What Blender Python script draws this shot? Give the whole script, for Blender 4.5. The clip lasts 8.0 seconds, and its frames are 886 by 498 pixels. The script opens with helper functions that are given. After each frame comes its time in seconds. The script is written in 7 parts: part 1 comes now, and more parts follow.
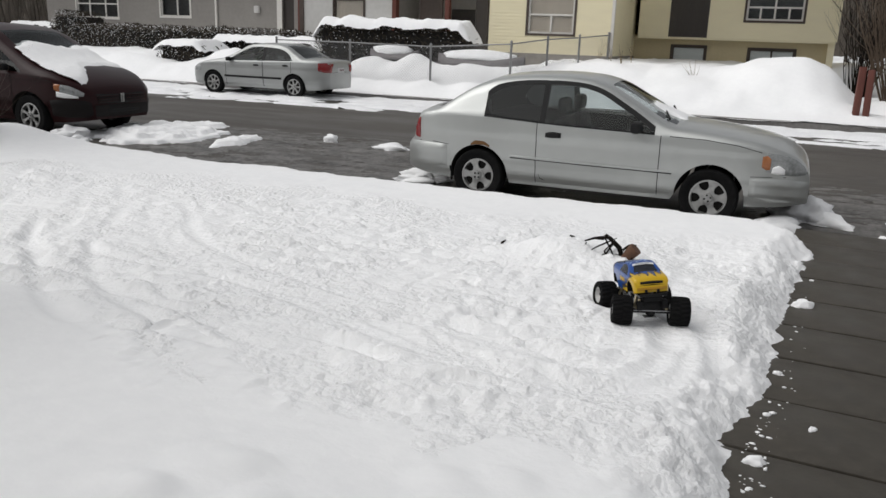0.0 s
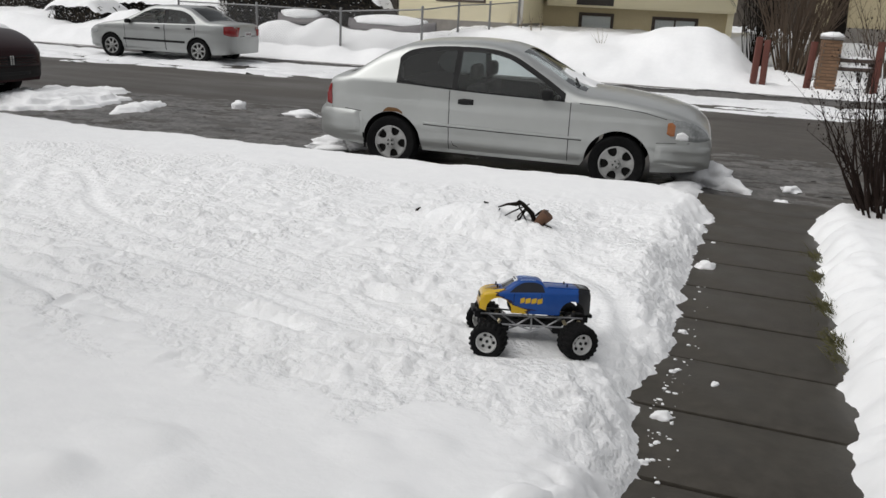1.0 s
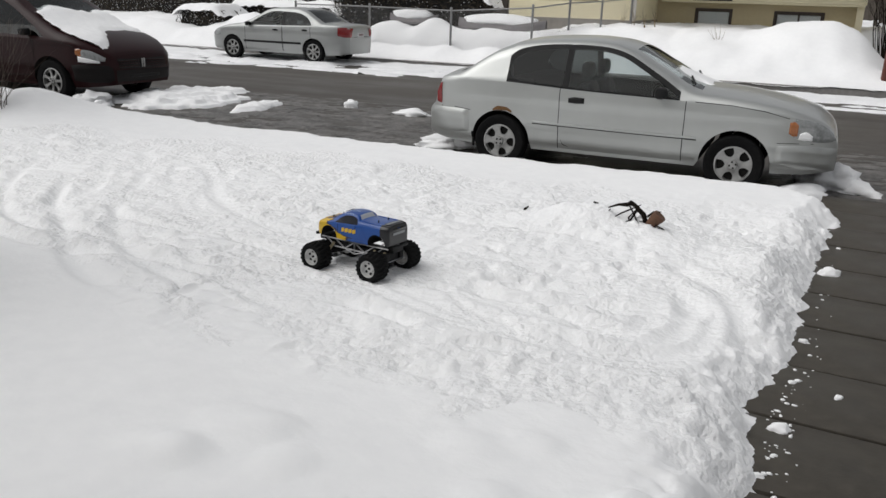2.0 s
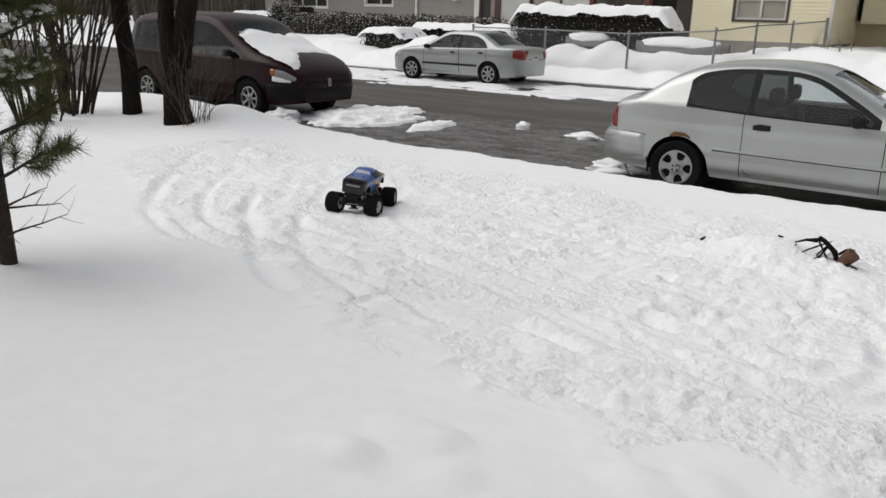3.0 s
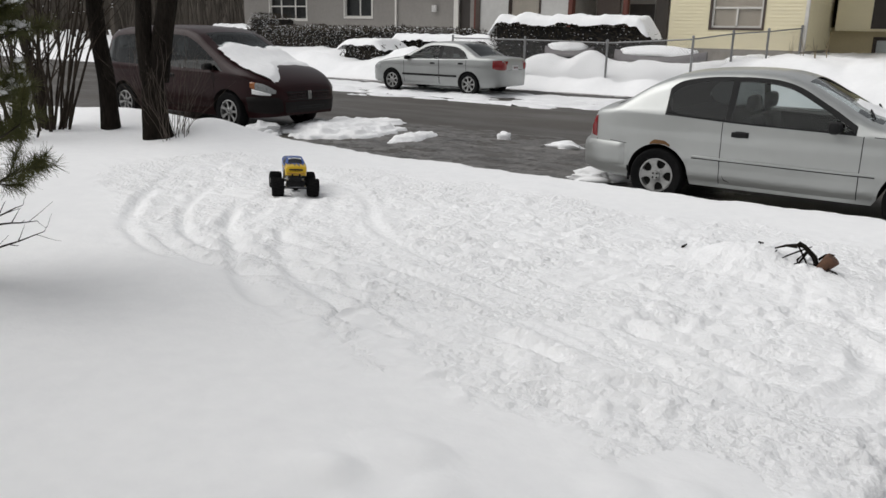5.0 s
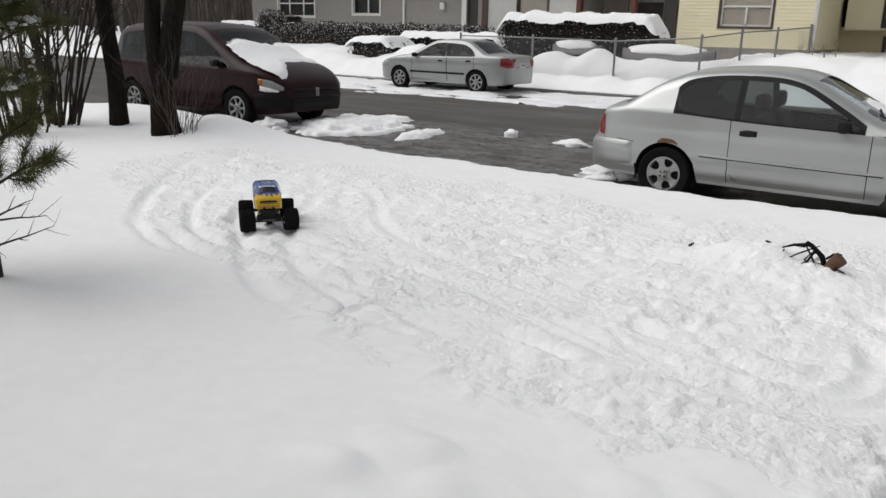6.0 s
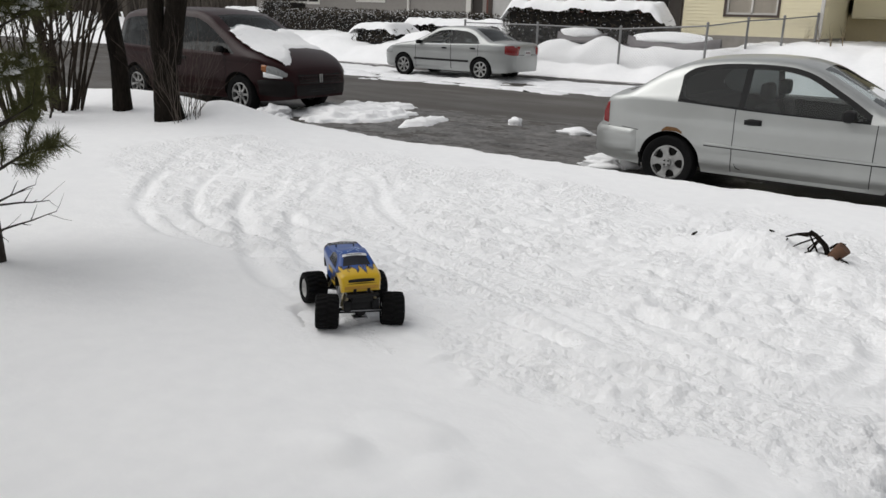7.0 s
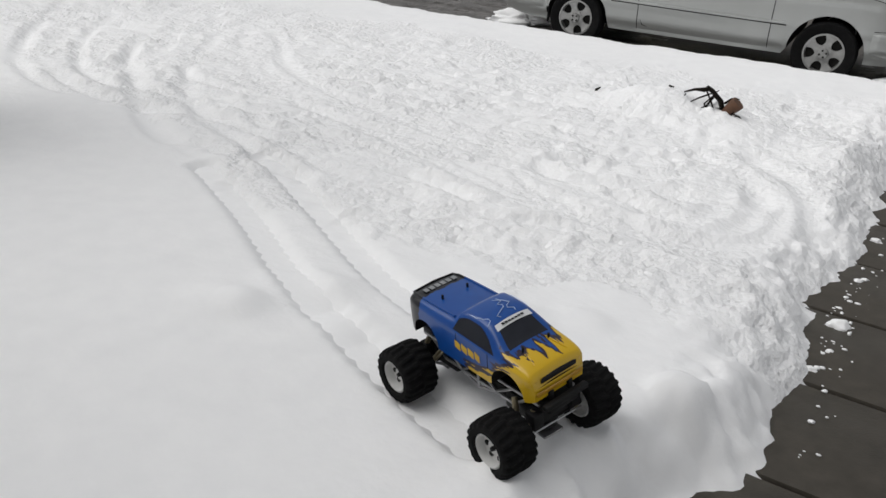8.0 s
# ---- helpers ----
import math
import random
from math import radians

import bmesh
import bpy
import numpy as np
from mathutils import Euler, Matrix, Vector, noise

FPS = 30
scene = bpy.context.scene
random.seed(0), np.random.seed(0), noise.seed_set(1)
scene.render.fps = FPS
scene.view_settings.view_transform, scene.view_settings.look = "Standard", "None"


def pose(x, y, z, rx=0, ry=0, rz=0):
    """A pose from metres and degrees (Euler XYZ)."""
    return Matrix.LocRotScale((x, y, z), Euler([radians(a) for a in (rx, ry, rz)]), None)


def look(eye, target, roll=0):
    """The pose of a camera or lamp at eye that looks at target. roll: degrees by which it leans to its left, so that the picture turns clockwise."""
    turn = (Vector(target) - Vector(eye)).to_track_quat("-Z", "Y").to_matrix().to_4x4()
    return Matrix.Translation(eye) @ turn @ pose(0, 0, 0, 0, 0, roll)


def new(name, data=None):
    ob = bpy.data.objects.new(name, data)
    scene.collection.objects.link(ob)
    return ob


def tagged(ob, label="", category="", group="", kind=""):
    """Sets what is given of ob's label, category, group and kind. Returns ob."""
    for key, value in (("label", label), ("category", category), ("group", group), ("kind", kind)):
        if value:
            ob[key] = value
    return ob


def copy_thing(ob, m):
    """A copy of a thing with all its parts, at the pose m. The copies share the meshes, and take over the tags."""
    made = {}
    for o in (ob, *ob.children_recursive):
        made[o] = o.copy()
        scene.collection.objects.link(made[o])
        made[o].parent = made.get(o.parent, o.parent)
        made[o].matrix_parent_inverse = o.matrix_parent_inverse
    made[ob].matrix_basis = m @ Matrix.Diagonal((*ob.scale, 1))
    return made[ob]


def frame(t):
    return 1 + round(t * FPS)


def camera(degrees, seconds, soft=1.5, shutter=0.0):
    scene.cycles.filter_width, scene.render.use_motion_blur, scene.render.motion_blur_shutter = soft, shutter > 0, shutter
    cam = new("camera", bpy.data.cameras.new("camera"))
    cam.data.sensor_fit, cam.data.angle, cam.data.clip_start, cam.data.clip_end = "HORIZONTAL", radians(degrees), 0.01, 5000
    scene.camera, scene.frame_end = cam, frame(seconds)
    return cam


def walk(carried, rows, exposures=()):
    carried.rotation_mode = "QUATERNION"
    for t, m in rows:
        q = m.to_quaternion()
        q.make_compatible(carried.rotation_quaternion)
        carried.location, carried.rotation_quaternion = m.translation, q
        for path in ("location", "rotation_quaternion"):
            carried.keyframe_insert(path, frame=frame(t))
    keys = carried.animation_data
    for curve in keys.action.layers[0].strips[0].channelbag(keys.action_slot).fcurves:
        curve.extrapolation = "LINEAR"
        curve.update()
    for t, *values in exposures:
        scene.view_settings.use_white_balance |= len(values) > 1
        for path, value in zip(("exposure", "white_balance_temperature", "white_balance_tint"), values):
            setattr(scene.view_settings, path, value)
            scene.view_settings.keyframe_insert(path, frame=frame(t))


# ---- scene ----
# ---- camera ----
cam = camera(57.9, 8.0)
WALK = [
    (0.00, 0.0425, 0.0151, 1.7474, -14.833, -1.915, 22.732),
    (0.10, 0.0480, 0.0149, 1.7452, -15.047, -2.035, 22.204),
    (0.20, 0.0561, 0.0157, 1.7461, -15.603, -2.294, 20.975),
    (0.30, 0.0592, 0.0155, 1.7461, -15.995, -2.300, 19.950),
    (0.40, 0.0651, 0.0172, 1.7433, -16.452, -2.739, 18.367),
    (0.50, 0.0674, 0.0138, 1.7466, -16.661, -2.901, 17.292),
    (0.60, 0.0650, 0.0150, 1.7449, -16.786, -2.901, 16.007),
    (0.70, 0.0577, 0.0146, 1.7436, -16.813, -3.080, 15.451),
    (0.80, 0.0439, 0.0136, 1.7427, -16.833, -3.120, 15.316),
    (0.90, 0.0403, 0.0137, 1.7427, -16.768, -3.004, 15.635),
    (1.00, 0.0331, 0.0155, 1.7427, -16.883, -2.777, 16.572),
    (1.20, 0.0366, 0.0119, 1.7417, -17.242, -2.587, 18.139),
    (2.30, -0.0018, 0.0045, 1.7385, -16.801, -1.462, 27.296),
    (2.50, -0.0117, -0.0026, 1.7428, -16.500, -1.248, 29.903),
    (2.70, -0.0212, -0.0061, 1.7403, -16.403, -1.147, 32.629),
    (3.00, -0.0265, -0.0220, 1.7428, -16.091, -1.632, 36.024),
    (3.30, -0.0160, -0.0117, 1.7428, -15.982, -1.982, 36.003),
    (3.50, -0.0110, -0.0016, 1.7427, -15.983, -2.136, 34.486),
    (3.80, -0.0299, 0.0029, 1.7460, -15.875, -1.856, 33.637),
    (4.00, -0.0293, 0.0008, 1.7491, -15.328, -1.312, 34.037),
    (4.50, -0.0306, -0.0010, 1.7451, -15.105, -1.110, 34.561),
    (4.70, -0.0306, -0.0022, 1.7458, -15.279, -1.075, 34.600),
    (5.80, -0.0308, -0.0101, 1.7474, -15.421, -1.190, 34.869),
    (6.00, -0.0280, -0.0127, 1.7444, -15.500, -1.286, 35.167),
    (6.30, -0.0284, -0.0164, 1.7442, -15.809, -1.347, 35.796),
    (6.50, -0.0300, -0.0120, 1.7436, -15.943, -1.433, 35.973),
    (6.80, -0.0279, -0.0142, 1.7422, -16.206, -1.455, 35.798),
    (7.00, -0.0252, -0.0079, 1.7394, -16.367, -1.539, 35.485),
    (7.20, -0.0268, -0.0070, 1.7325, -16.596, -1.516, 35.054),
    (7.50, -0.0225, -0.0095, 1.7293, -17.153, -1.634, 34.840),
    (7.60, -0.0164, -0.0049, 1.7197, -18.060, -1.862, 34.687),
    (7.70, -0.0033, -0.0024, 1.7173, -19.159, -1.972, 34.157),
    (7.80, 0.0027, 0.0038, 1.7051, -22.103, -2.612, 33.029),
    (7.90, 0.0203, 0.0019, 1.7005, -23.880, -2.604, 31.898),
    (8.00, 0.0253, 0.0122, 1.7049, -25.924, -3.168, 29.482),
]
walk(cam, [(r[0], pose(r[1], r[2], r[3], 90 + r[4], r[5], r[6])) for r in WALK])

# ---- world and sun: a bright overcast winter day ----
world = bpy.data.worlds.new("overcast_sky")
scene.world = world
world.use_nodes = True
wn, wl = world.node_tree.nodes, world.node_tree.links
sky = wn.new("ShaderNodeTexSky")
sky.sky_type = "NISHITA"
sky.sun_disc = False
sky.sun_elevation, sky.sun_rotation = radians(53), radians(238)
sky.air_density, sky.dust_density = 1.0, 2.0
grey = wn.new("ShaderNodeHueSaturation")
grey.inputs["Saturation"].default_value = 0.12
wl.new(sky.outputs[0], grey.inputs["Color"])
wl.new(grey.outputs[0], wn["Background"].inputs["Color"])
wn["Background"].inputs["Strength"].default_value = 0.107
sun = new("sun", bpy.data.lights.new("sun", "SUN"))
sun.data.energy, sun.data.angle, sun.data.color = 1.25, radians(64), (1.0, 0.98, 0.95)
sun.matrix_world = look((-8, -5, 12.5), (0, 0, 0))
scene.view_settings.exposure = 0.11


# ---- materials ----
def mat(name, c1, c2=None, rough=0.6, metal=0.0, scale=8.0, big=0.7, bump=0.0, bscale=60.0, coat=0.0, spec=0.5, random_tint=0.0, stretch=(1, 1, 1)):
    """A surface with colour variation at two scales and fine relief."""
    m = bpy.data.materials.new(name)
    m.use_nodes = True
    n, l = m.node_tree.nodes, m.node_tree.links
    b = n["Principled BSDF"]
    c2 = c2 or tuple(x * 0.8 for x in c1)
    tc, mp = n.new("ShaderNodeTexCoord"), n.new("ShaderNodeMapping")
    mp.inputs["Scale"].default_value = stretch
    l.new(tc.outputs["Object"], mp.inputs["Vector"])
    fine, wide = n.new("ShaderNodeTexNoise"), n.new("ShaderNodeTexNoise")
    for tex, s, d in ((fine, scale, 6), (wide, big, 3)):
        tex.inputs["Scale"].default_value, tex.inputs["Detail"].default_value = s, d
        l.new(mp.outputs[0], tex.inputs["Vector"])
    add = n.new("ShaderNodeMath")
    add.operation = "ADD"
    l.new(fine.outputs[0], add.inputs[0])
    l.new(wide.outputs[0], add.inputs[1])
    rng = n.new("ShaderNodeMapRange")
    rng.inputs["From Min"].default_value, rng.inputs["From Max"].default_value = 0.7, 1.3
    l.new(add.outputs[0], rng.inputs["Value"])
    mix = n.new("ShaderNodeMix")
    mix.data_type = "RGBA"
    mix.inputs["A"].default_value, mix.inputs["B"].default_value = (*c1, 1), (*c2, 1)
    l.new(rng.outputs[0], mix.inputs["Factor"])
    out = mix.outputs["Result"]
    if random_tint:
        info, hsv, mr = n.new("ShaderNodeObjectInfo"), n.new("ShaderNodeHueSaturation"), n.new("ShaderNodeMapRange")
        mr.inputs["To Min"].default_value, mr.inputs["To Max"].default_value = 1 - random_tint, 1 + random_tint
        l.new(info.outputs["Random"], mr.inputs["Value"])
        l.new(mr.outputs[0], hsv.inputs["Value"])
        l.new(out, hsv.inputs["Color"])
        out = hsv.outputs[0]
    l.new(out, b.inputs["Base Color"])
    b.inputs["Roughness"].default_value, b.inputs["Metallic"].default_value = rough, metal
    b.inputs["Specular IOR Level"].default_value = spec
    if coat:
        b.inputs["Coat Weight"].default_value, b.inputs["Coat Roughness"].default_value = coat, 0.06
    if bump:
        bt, bn = n.new("ShaderNodeTexNoise"), n.new("ShaderNodeBump")
        bt.inputs["Scale"].default_value, bt.inputs["Detail"].default_value = bscale, 5
        bn.inputs["Strength"].default_value, bn.inputs["Distance"].default_value = 0.6, bump
        l.new(mp.outputs[0], bt.inputs["Vector"])
        l.new(bt.outputs[0], bn.inputs["Height"])
        l.new(bn.outputs[0], b.inputs["Normal"])
    return m


def glass_mat(name, tint, alpha):
    """Thin tinted car or house glass."""
    m = bpy.data.materials.new(name)
    m.use_nodes = True
    n, l = m.node_tree.nodes, m.node_tree.links
    n.remove(n["Principled BSDF"])
    tr, gl, mx, fr = n.new("ShaderNodeBsdfTransparent"), n.new("ShaderNodeBsdfGlossy"), n.new("ShaderNodeMixShader"), n.new("ShaderNodeFresnel")
    tr.inputs["Color"].default_value = (*tint, 1)
    gl.inputs["Roughness"].default_value = 0.02
    gl.inputs["Color"].default_value = (0.8, 0.82, 0.82, 1)
    fr.inputs["IOR"].default_value = 1.33
    l.new(fr.outputs[0], mx.inputs[0])
    l.new(tr.outputs[0], mx.inputs[1])
    l.new(gl.outputs[0], mx.inputs[2])
    l.new(mx.outputs[0], n["Material Output"].inputs["Surface"])
    return m


def wet_mat(name, c1, c2, dry, wet, scale=0.6, bump=0.003, bscale=90.0, streak=(1, 1, 1)):
    """A wet hard surface: patches of a water film change gloss and shade."""
    m = mat(name, c1, c2, rough=dry, scale=14, big=scale, bump=bump, bscale=bscale, stretch=streak, spec=0.25)
    n, l = m.node_tree.nodes, m.node_tree.links
    b = n["Principled BSDF"]
    t, r = n.new("ShaderNodeTexNoise"), n.new("ShaderNodeMapRange")
    t.inputs["Scale"].default_value, t.inputs["Detail"].default_value = scale * 2, 5
    r.inputs["From Min"].default_value, r.inputs["From Max"].default_value = 0.4, 0.62
    r.inputs["To Min"].default_value, r.inputs["To Max"].default_value = wet, dry
    l.new(n["Mapping"].outputs[0], t.inputs["Vector"])
    l.new(t.outputs[0], r.inputs["Value"])
    l.new(r.outputs[0], b.inputs["Roughness"])
    return m


SNOW = mat("snow", (0.88, 0.884, 0.892), (0.93, 0.933, 0.936), rough=0.8, scale=9, big=0.8, bump=0.005, bscale=30, spec=0.2)
SNOW_CHURNED = mat("churned_snow", (0.88, 0.884, 0.892), (0.93, 0.933, 0.936), rough=0.8, scale=9, big=0.8, bump=0.034, bscale=24, spec=0.2)
sn, sl = SNOW_CHURNED.node_tree.nodes, SNOW_CHURNED.node_tree.links
patchy, reach = sn.new("ShaderNodeTexNoise"), sn.new("ShaderNodeMapRange")
patchy.inputs["Scale"].default_value, patchy.inputs["Detail"].default_value = 2.2, 4
reach.inputs["From Min"].default_value, reach.inputs["From Max"].default_value = 0.38, 0.64
reach.inputs["To Min"].default_value, reach.inputs["To Max"].default_value = 0.4, 1.0
sl.new(sn["Mapping"].outputs[0], patchy.inputs["Vector"])
sl.new(patchy.outputs[0], reach.inputs["Value"])
sl.new(reach.outputs[0], sn["Bump"].inputs["Strength"])
SNOW_ICY = mat("granular_snow", (0.78, 0.785, 0.80), (0.9, 0.903, 0.91), rough=0.65, scale=25, big=2, bump=0.01, bscale=90, spec=0.3)
ASPHALT = wet_mat("wet_asphalt", (0.062, 0.056, 0.05), (0.098, 0.09, 0.08), 0.7, 0.45, 0.35, 0.004, 120, (0.35, 1, 1))
SLUSH = mat("gritty_slush", (0.03, 0.028, 0.025), (0.19, 0.18, 0.17), rough=0.5, scale=22, big=3, bump=0.012, bscale=40)
CONCRETE = wet_mat("wet_concrete", (0.043, 0.038, 0.031), (0.075, 0.067, 0.055), 0.6, 0.36, 0.9, 0.002, 160)
KERB = mat("kerb_concrete", (0.2, 0.19, 0.18), (0.3, 0.29, 0.28), rough=0.8, scale=12, bump=0.003)
SILVER = mat("silver_paint", (0.455, 0.468, 0.458), (0.405, 0.415, 0.405), rough=0.36, metal=0.6, scale=3, big=0.8, coat=0.4)
SILVER_B = mat("grey_silver_paint", (0.37, 0.38, 0.375), (0.33, 0.34, 0.335), rough=0.42, metal=0.55, scale=3, big=0.8, coat=0.35)
MAROON = mat("maroon_paint", (0.021, 0.0052, 0.006), (0.015, 0.0042, 0.0048), rough=0.3, metal=0.0, scale=4, big=0.8, spec=0.15)
MAROON_TRIM = mat("maroon_bumper", (0.011, 0.008, 0.008), (0.008, 0.007, 0.007), rough=0.6, scale=6, spec=0.2)
BLACK = mat("black_plastic", (0.006, 0.006, 0.007), (0.012, 0.012, 0.012), rough=0.55, scale=20, bump=0.0005, spec=0.2)
RUBBER = mat("rubber", (0.005, 0.005, 0.0055), (0.010, 0.010, 0.010), rough=0.85, scale=25, bump=0.001, bscale=120, spec=0.12)
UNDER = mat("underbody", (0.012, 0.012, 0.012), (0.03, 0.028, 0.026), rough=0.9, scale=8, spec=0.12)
CABIN = mat("cabin_cloth", (0.022, 0.023, 0.025), (0.035, 0.035, 0.036), rough=0.9, scale=30)
ALLOY = mat("alloy_rim", (0.46, 0.46, 0.455), (0.30, 0.30, 0.29), rough=0.45, metal=0.6, scale=18)
GLASS_DARK = glass_mat("tinted_glass", (0.64, 0.68, 0.68), 0.5)
GLASS_BLACK = glass_mat("privacy_glass", (0.10, 0.11, 0.11), 0.5)
GLASS = glass_mat("clear_glass", (0.6, 0.63, 0.63), 0.5)
LAMP_RED = mat("red_lens", (0.24, 0.006, 0.008), (0.16, 0.005, 0.006), rough=0.2, scale=30, coat=0.4)
LAMP_CLEAR = mat("clear_lens", (0.36, 0.37, 0.37), (0.2, 0.21, 0.21), rough=0.12, scale=40, coat=0.8)
LAMP_AMBER = mat("amber_lens", (0.42, 0.15, 0.04), (0.3, 0.10, 0.03), rough=0.2, scale=30, coat=0.6)
RUST = mat("rust", (0.2, 0.1, 0.035), (0.1, 0.05, 0.02), rough=0.9, scale=60)
PLATE = mat("number_plate", (0.6, 0.6, 0.6), (0.5, 0.5, 0.5), rough=0.5, scale=10)
BAR = mat("print_bars", (0.2, 0.12, 0.12), rough=0.6)
SIDING = mat("cream_siding", (0.80, 0.73, 0.51), (0.75, 0.68, 0.48), rough=0.6, scale=5, big=0.4, bump=0.001, stretch=(0.3, 1, 1))
STUCCO = mat("beige_parging", (0.55, 0.47, 0.30), (0.5, 0.43, 0.28), rough=0.9, scale=12, bump=0.004)
FOUNDATION = mat("grey_foundation", (0.22, 0.2, 0.18), (0.3, 0.28, 0.25), rough=0.9, scale=6, bump=0.004)
DARK_PANEL = mat("dark_brown_panel", (0.028, 0.022, 0.019), (0.04, 0.033, 0.028), rough=0.6, scale=5, stretch=(6, 6, 1))
TRIM_BROWN = mat("brown_trim", (0.05, 0.035, 0.028), (0.07, 0.05, 0.04), rough=0.6, scale=10)
TRIM_WHITE = mat("white_trim", (0.68, 0.66, 0.62), (0.6, 0.58, 0.54), rough=0.5, scale=10)
HOUSE_GLASS = glass_mat("window_pane_glass", (0.93, 0.94, 0.94), 0.5)
CURTAIN = mat("curtain", (0.62, 0.54, 0.46), (0.52, 0.45, 0.38), rough=0.9, scale=4, stretch=(8, 1, 1))
BLIND = mat("window_blind", (0.82, 0.82, 0.8), (0.74, 0.74, 0.72), rough=0.8, scale=4, stretch=(0.3, 1, 12))
ROOM = mat("dark_room", (0.05, 0.05, 0.052), (0.08, 0.08, 0.08), rough=0.9)
GREY_WALL = mat("grey_stucco", (0.23, 0.215, 0.2), (0.27, 0.255, 0.235), rough=0.9, scale=7, bump=0.004)
WHITE_WALL = mat("white_wall", (0.52, 0.51, 0.49), (0.6, 0.59, 0.57), rough=0.8, scale=6, bump=0.002)
RED_BROWN = mat("red_brown_wood", (0.13, 0.038, 0.026), (0.085, 0.027, 0.02), rough=0.75, scale=9, bump=0.002, stretch=(4, 4, 0.5))
POST_BRICK = mat("tan_brick", (0.22, 0.13, 0.075), (0.17, 0.1, 0.06), rough=0.9, scale=10, bump=0.003, random_tint=0.2)
MORTAR = mat("mortar", (0.2, 0.17, 0.14), rough=0.95, scale=20)
STEEL = mat("galvanised_steel", (0.3, 0.3, 0.3), (0.2, 0.2, 0.2), rough=0.5, metal=0.6, scale=15)
BARK = mat("wet_bark", (0.007, 0.006, 0.005), (0.023, 0.019, 0.0155), rough=0.95, scale=20, big=3, bump=0.025, bscale=25, stretch=(2.5, 2.5, 0.5), spec=0.06)
TWIG = mat("bare_twig", (0.018, 0.012, 0.010), (0.035, 0.024, 0.02), rough=0.85, scale=10, spec=0.12)
TWIG_YARD = mat("yard_twig", (0.022, 0.017, 0.013), (0.05, 0.04, 0.031), rough=0.9, scale=10, spec=0.1)
TWIG_BROWN = mat("brown_thicket", (0.085, 0.062, 0.046), (0.13, 0.1, 0.075), rough=0.9, scale=6, spec=0.1)
TWIG_DRY = mat("dry_grass", (0.22, 0.17, 0.1), (0.16, 0.12, 0.07), rough=0.9, scale=10)
HEDGE_LEAF = mat("hedge_leaf", (0.032, 0.029, 0.021), (0.07, 0.057, 0.045), rough=0.8, scale=6, spec=0.12)
GRASS = mat("lawn_grass", (0.09, 0.08, 0.025), (0.06, 0.06, 0.02), rough=0.9, scale=30)
PINE_BARK = mat("pine_bark", (0.028, 0.023, 0.02), (0.055, 0.046, 0.04), rough=0.9, scale=30, bump=0.006, bscale=50, spec=0.15)
SPROUT = mat("grey_sprout", (0.075, 0.062, 0.052), (0.12, 0.1, 0.085), rough=0.9, scale=10, spec=0.1)
NEEDLE = mat("pine_needle", (0.052, 0.060, 0.024), (0.115, 0.115, 0.046), rough=0.7, scale=12, spec=0.12)
WOODS = mat("far_woods", (0.06, 0.052, 0.044), (0.12, 0.105, 0.09), rough=1.0, scale=3, stretch=(4, 4, 0.6), spec=0.12)
GREY_HULL = mat("grey_hull", (0.13, 0.12, 0.125), (0.18, 0.17, 0.17), rough=0.6, scale=6)
BOOT_LEATHER = mat("brown_leather", (0.13, 0.06, 0.03), (0.07, 0.035, 0.02), rough=0.75, scale=30, bump=0.002)


# ---- mesh helpers ----
def raw(name, verts, faces, material, parent=None, label="", smooth=True, angle=40):
    me = bpy.data.meshes.new(name)
    me.from_pydata([tuple(v) for v in verts], [], faces)
    me.materials.append(material)
    if smooth:
        me.polygons.foreach_set("use_smooth", [True] * len(me.polygons))
        me.set_sharp_from_angle(angle=radians(angle))
    ob = new(name, me)
    ob.parent = parent
    if label:
        tagged(ob, label)
    return ob


def part(name, bm, material, parent=None, label="", smooth=True, angle=40):
    bmesh.ops.recalc_face_normals(bm, faces=bm.faces)
    me = bpy.data.meshes.new(name)
    bm.to_mesh(me)
    bm.free()
    me.materials.append(material)
    if smooth:
        me.polygons.foreach_set("use_smooth", [True] * len(me.polygons))
        me.set_sharp_from_angle(angle=radians(angle))
    ob = new(name, me)
    ob.parent = parent
    if label:
        tagged(ob, label)
    return ob


def root(name, m, label, category, group=""):
    e = new(name)
    e.empty_display_size = 0.1
    e.matrix_basis = m
    return tagged(e, label, category, group)


def add_box(bm, x0, x1, y0, y1, z0, z1, bevel=0.0, m=None):
    r = bmesh.ops.create_cube(bm, size=1.0)
    vs = r["verts"]
    for v in vs:
        v.co = Vector((x0 + (v.co.x + 0.5) * (x1 - x0), y0 + (v.co.y + 0.5) * (y1 - y0), z0 + (v.co.z + 0.5) * (z1 - z0)))
        if m:
            v.co = m @ v.co
    if bevel:
        es = list({e for v in vs for e in v.link_edges})
        bmesh.ops.bevel(bm, geom=es, offset=bevel, segments=2, affect="EDGES", profile=0.5)


def box(name, x0, x1, y0, y1, z0, z1, material, parent=None, bevel=0.0, label="", m=None):
    bm = bmesh.new()
    add_box(bm, x0, x1, y0, y1, z0, z1, bevel, m)
    return part(name, bm, material, parent, label)


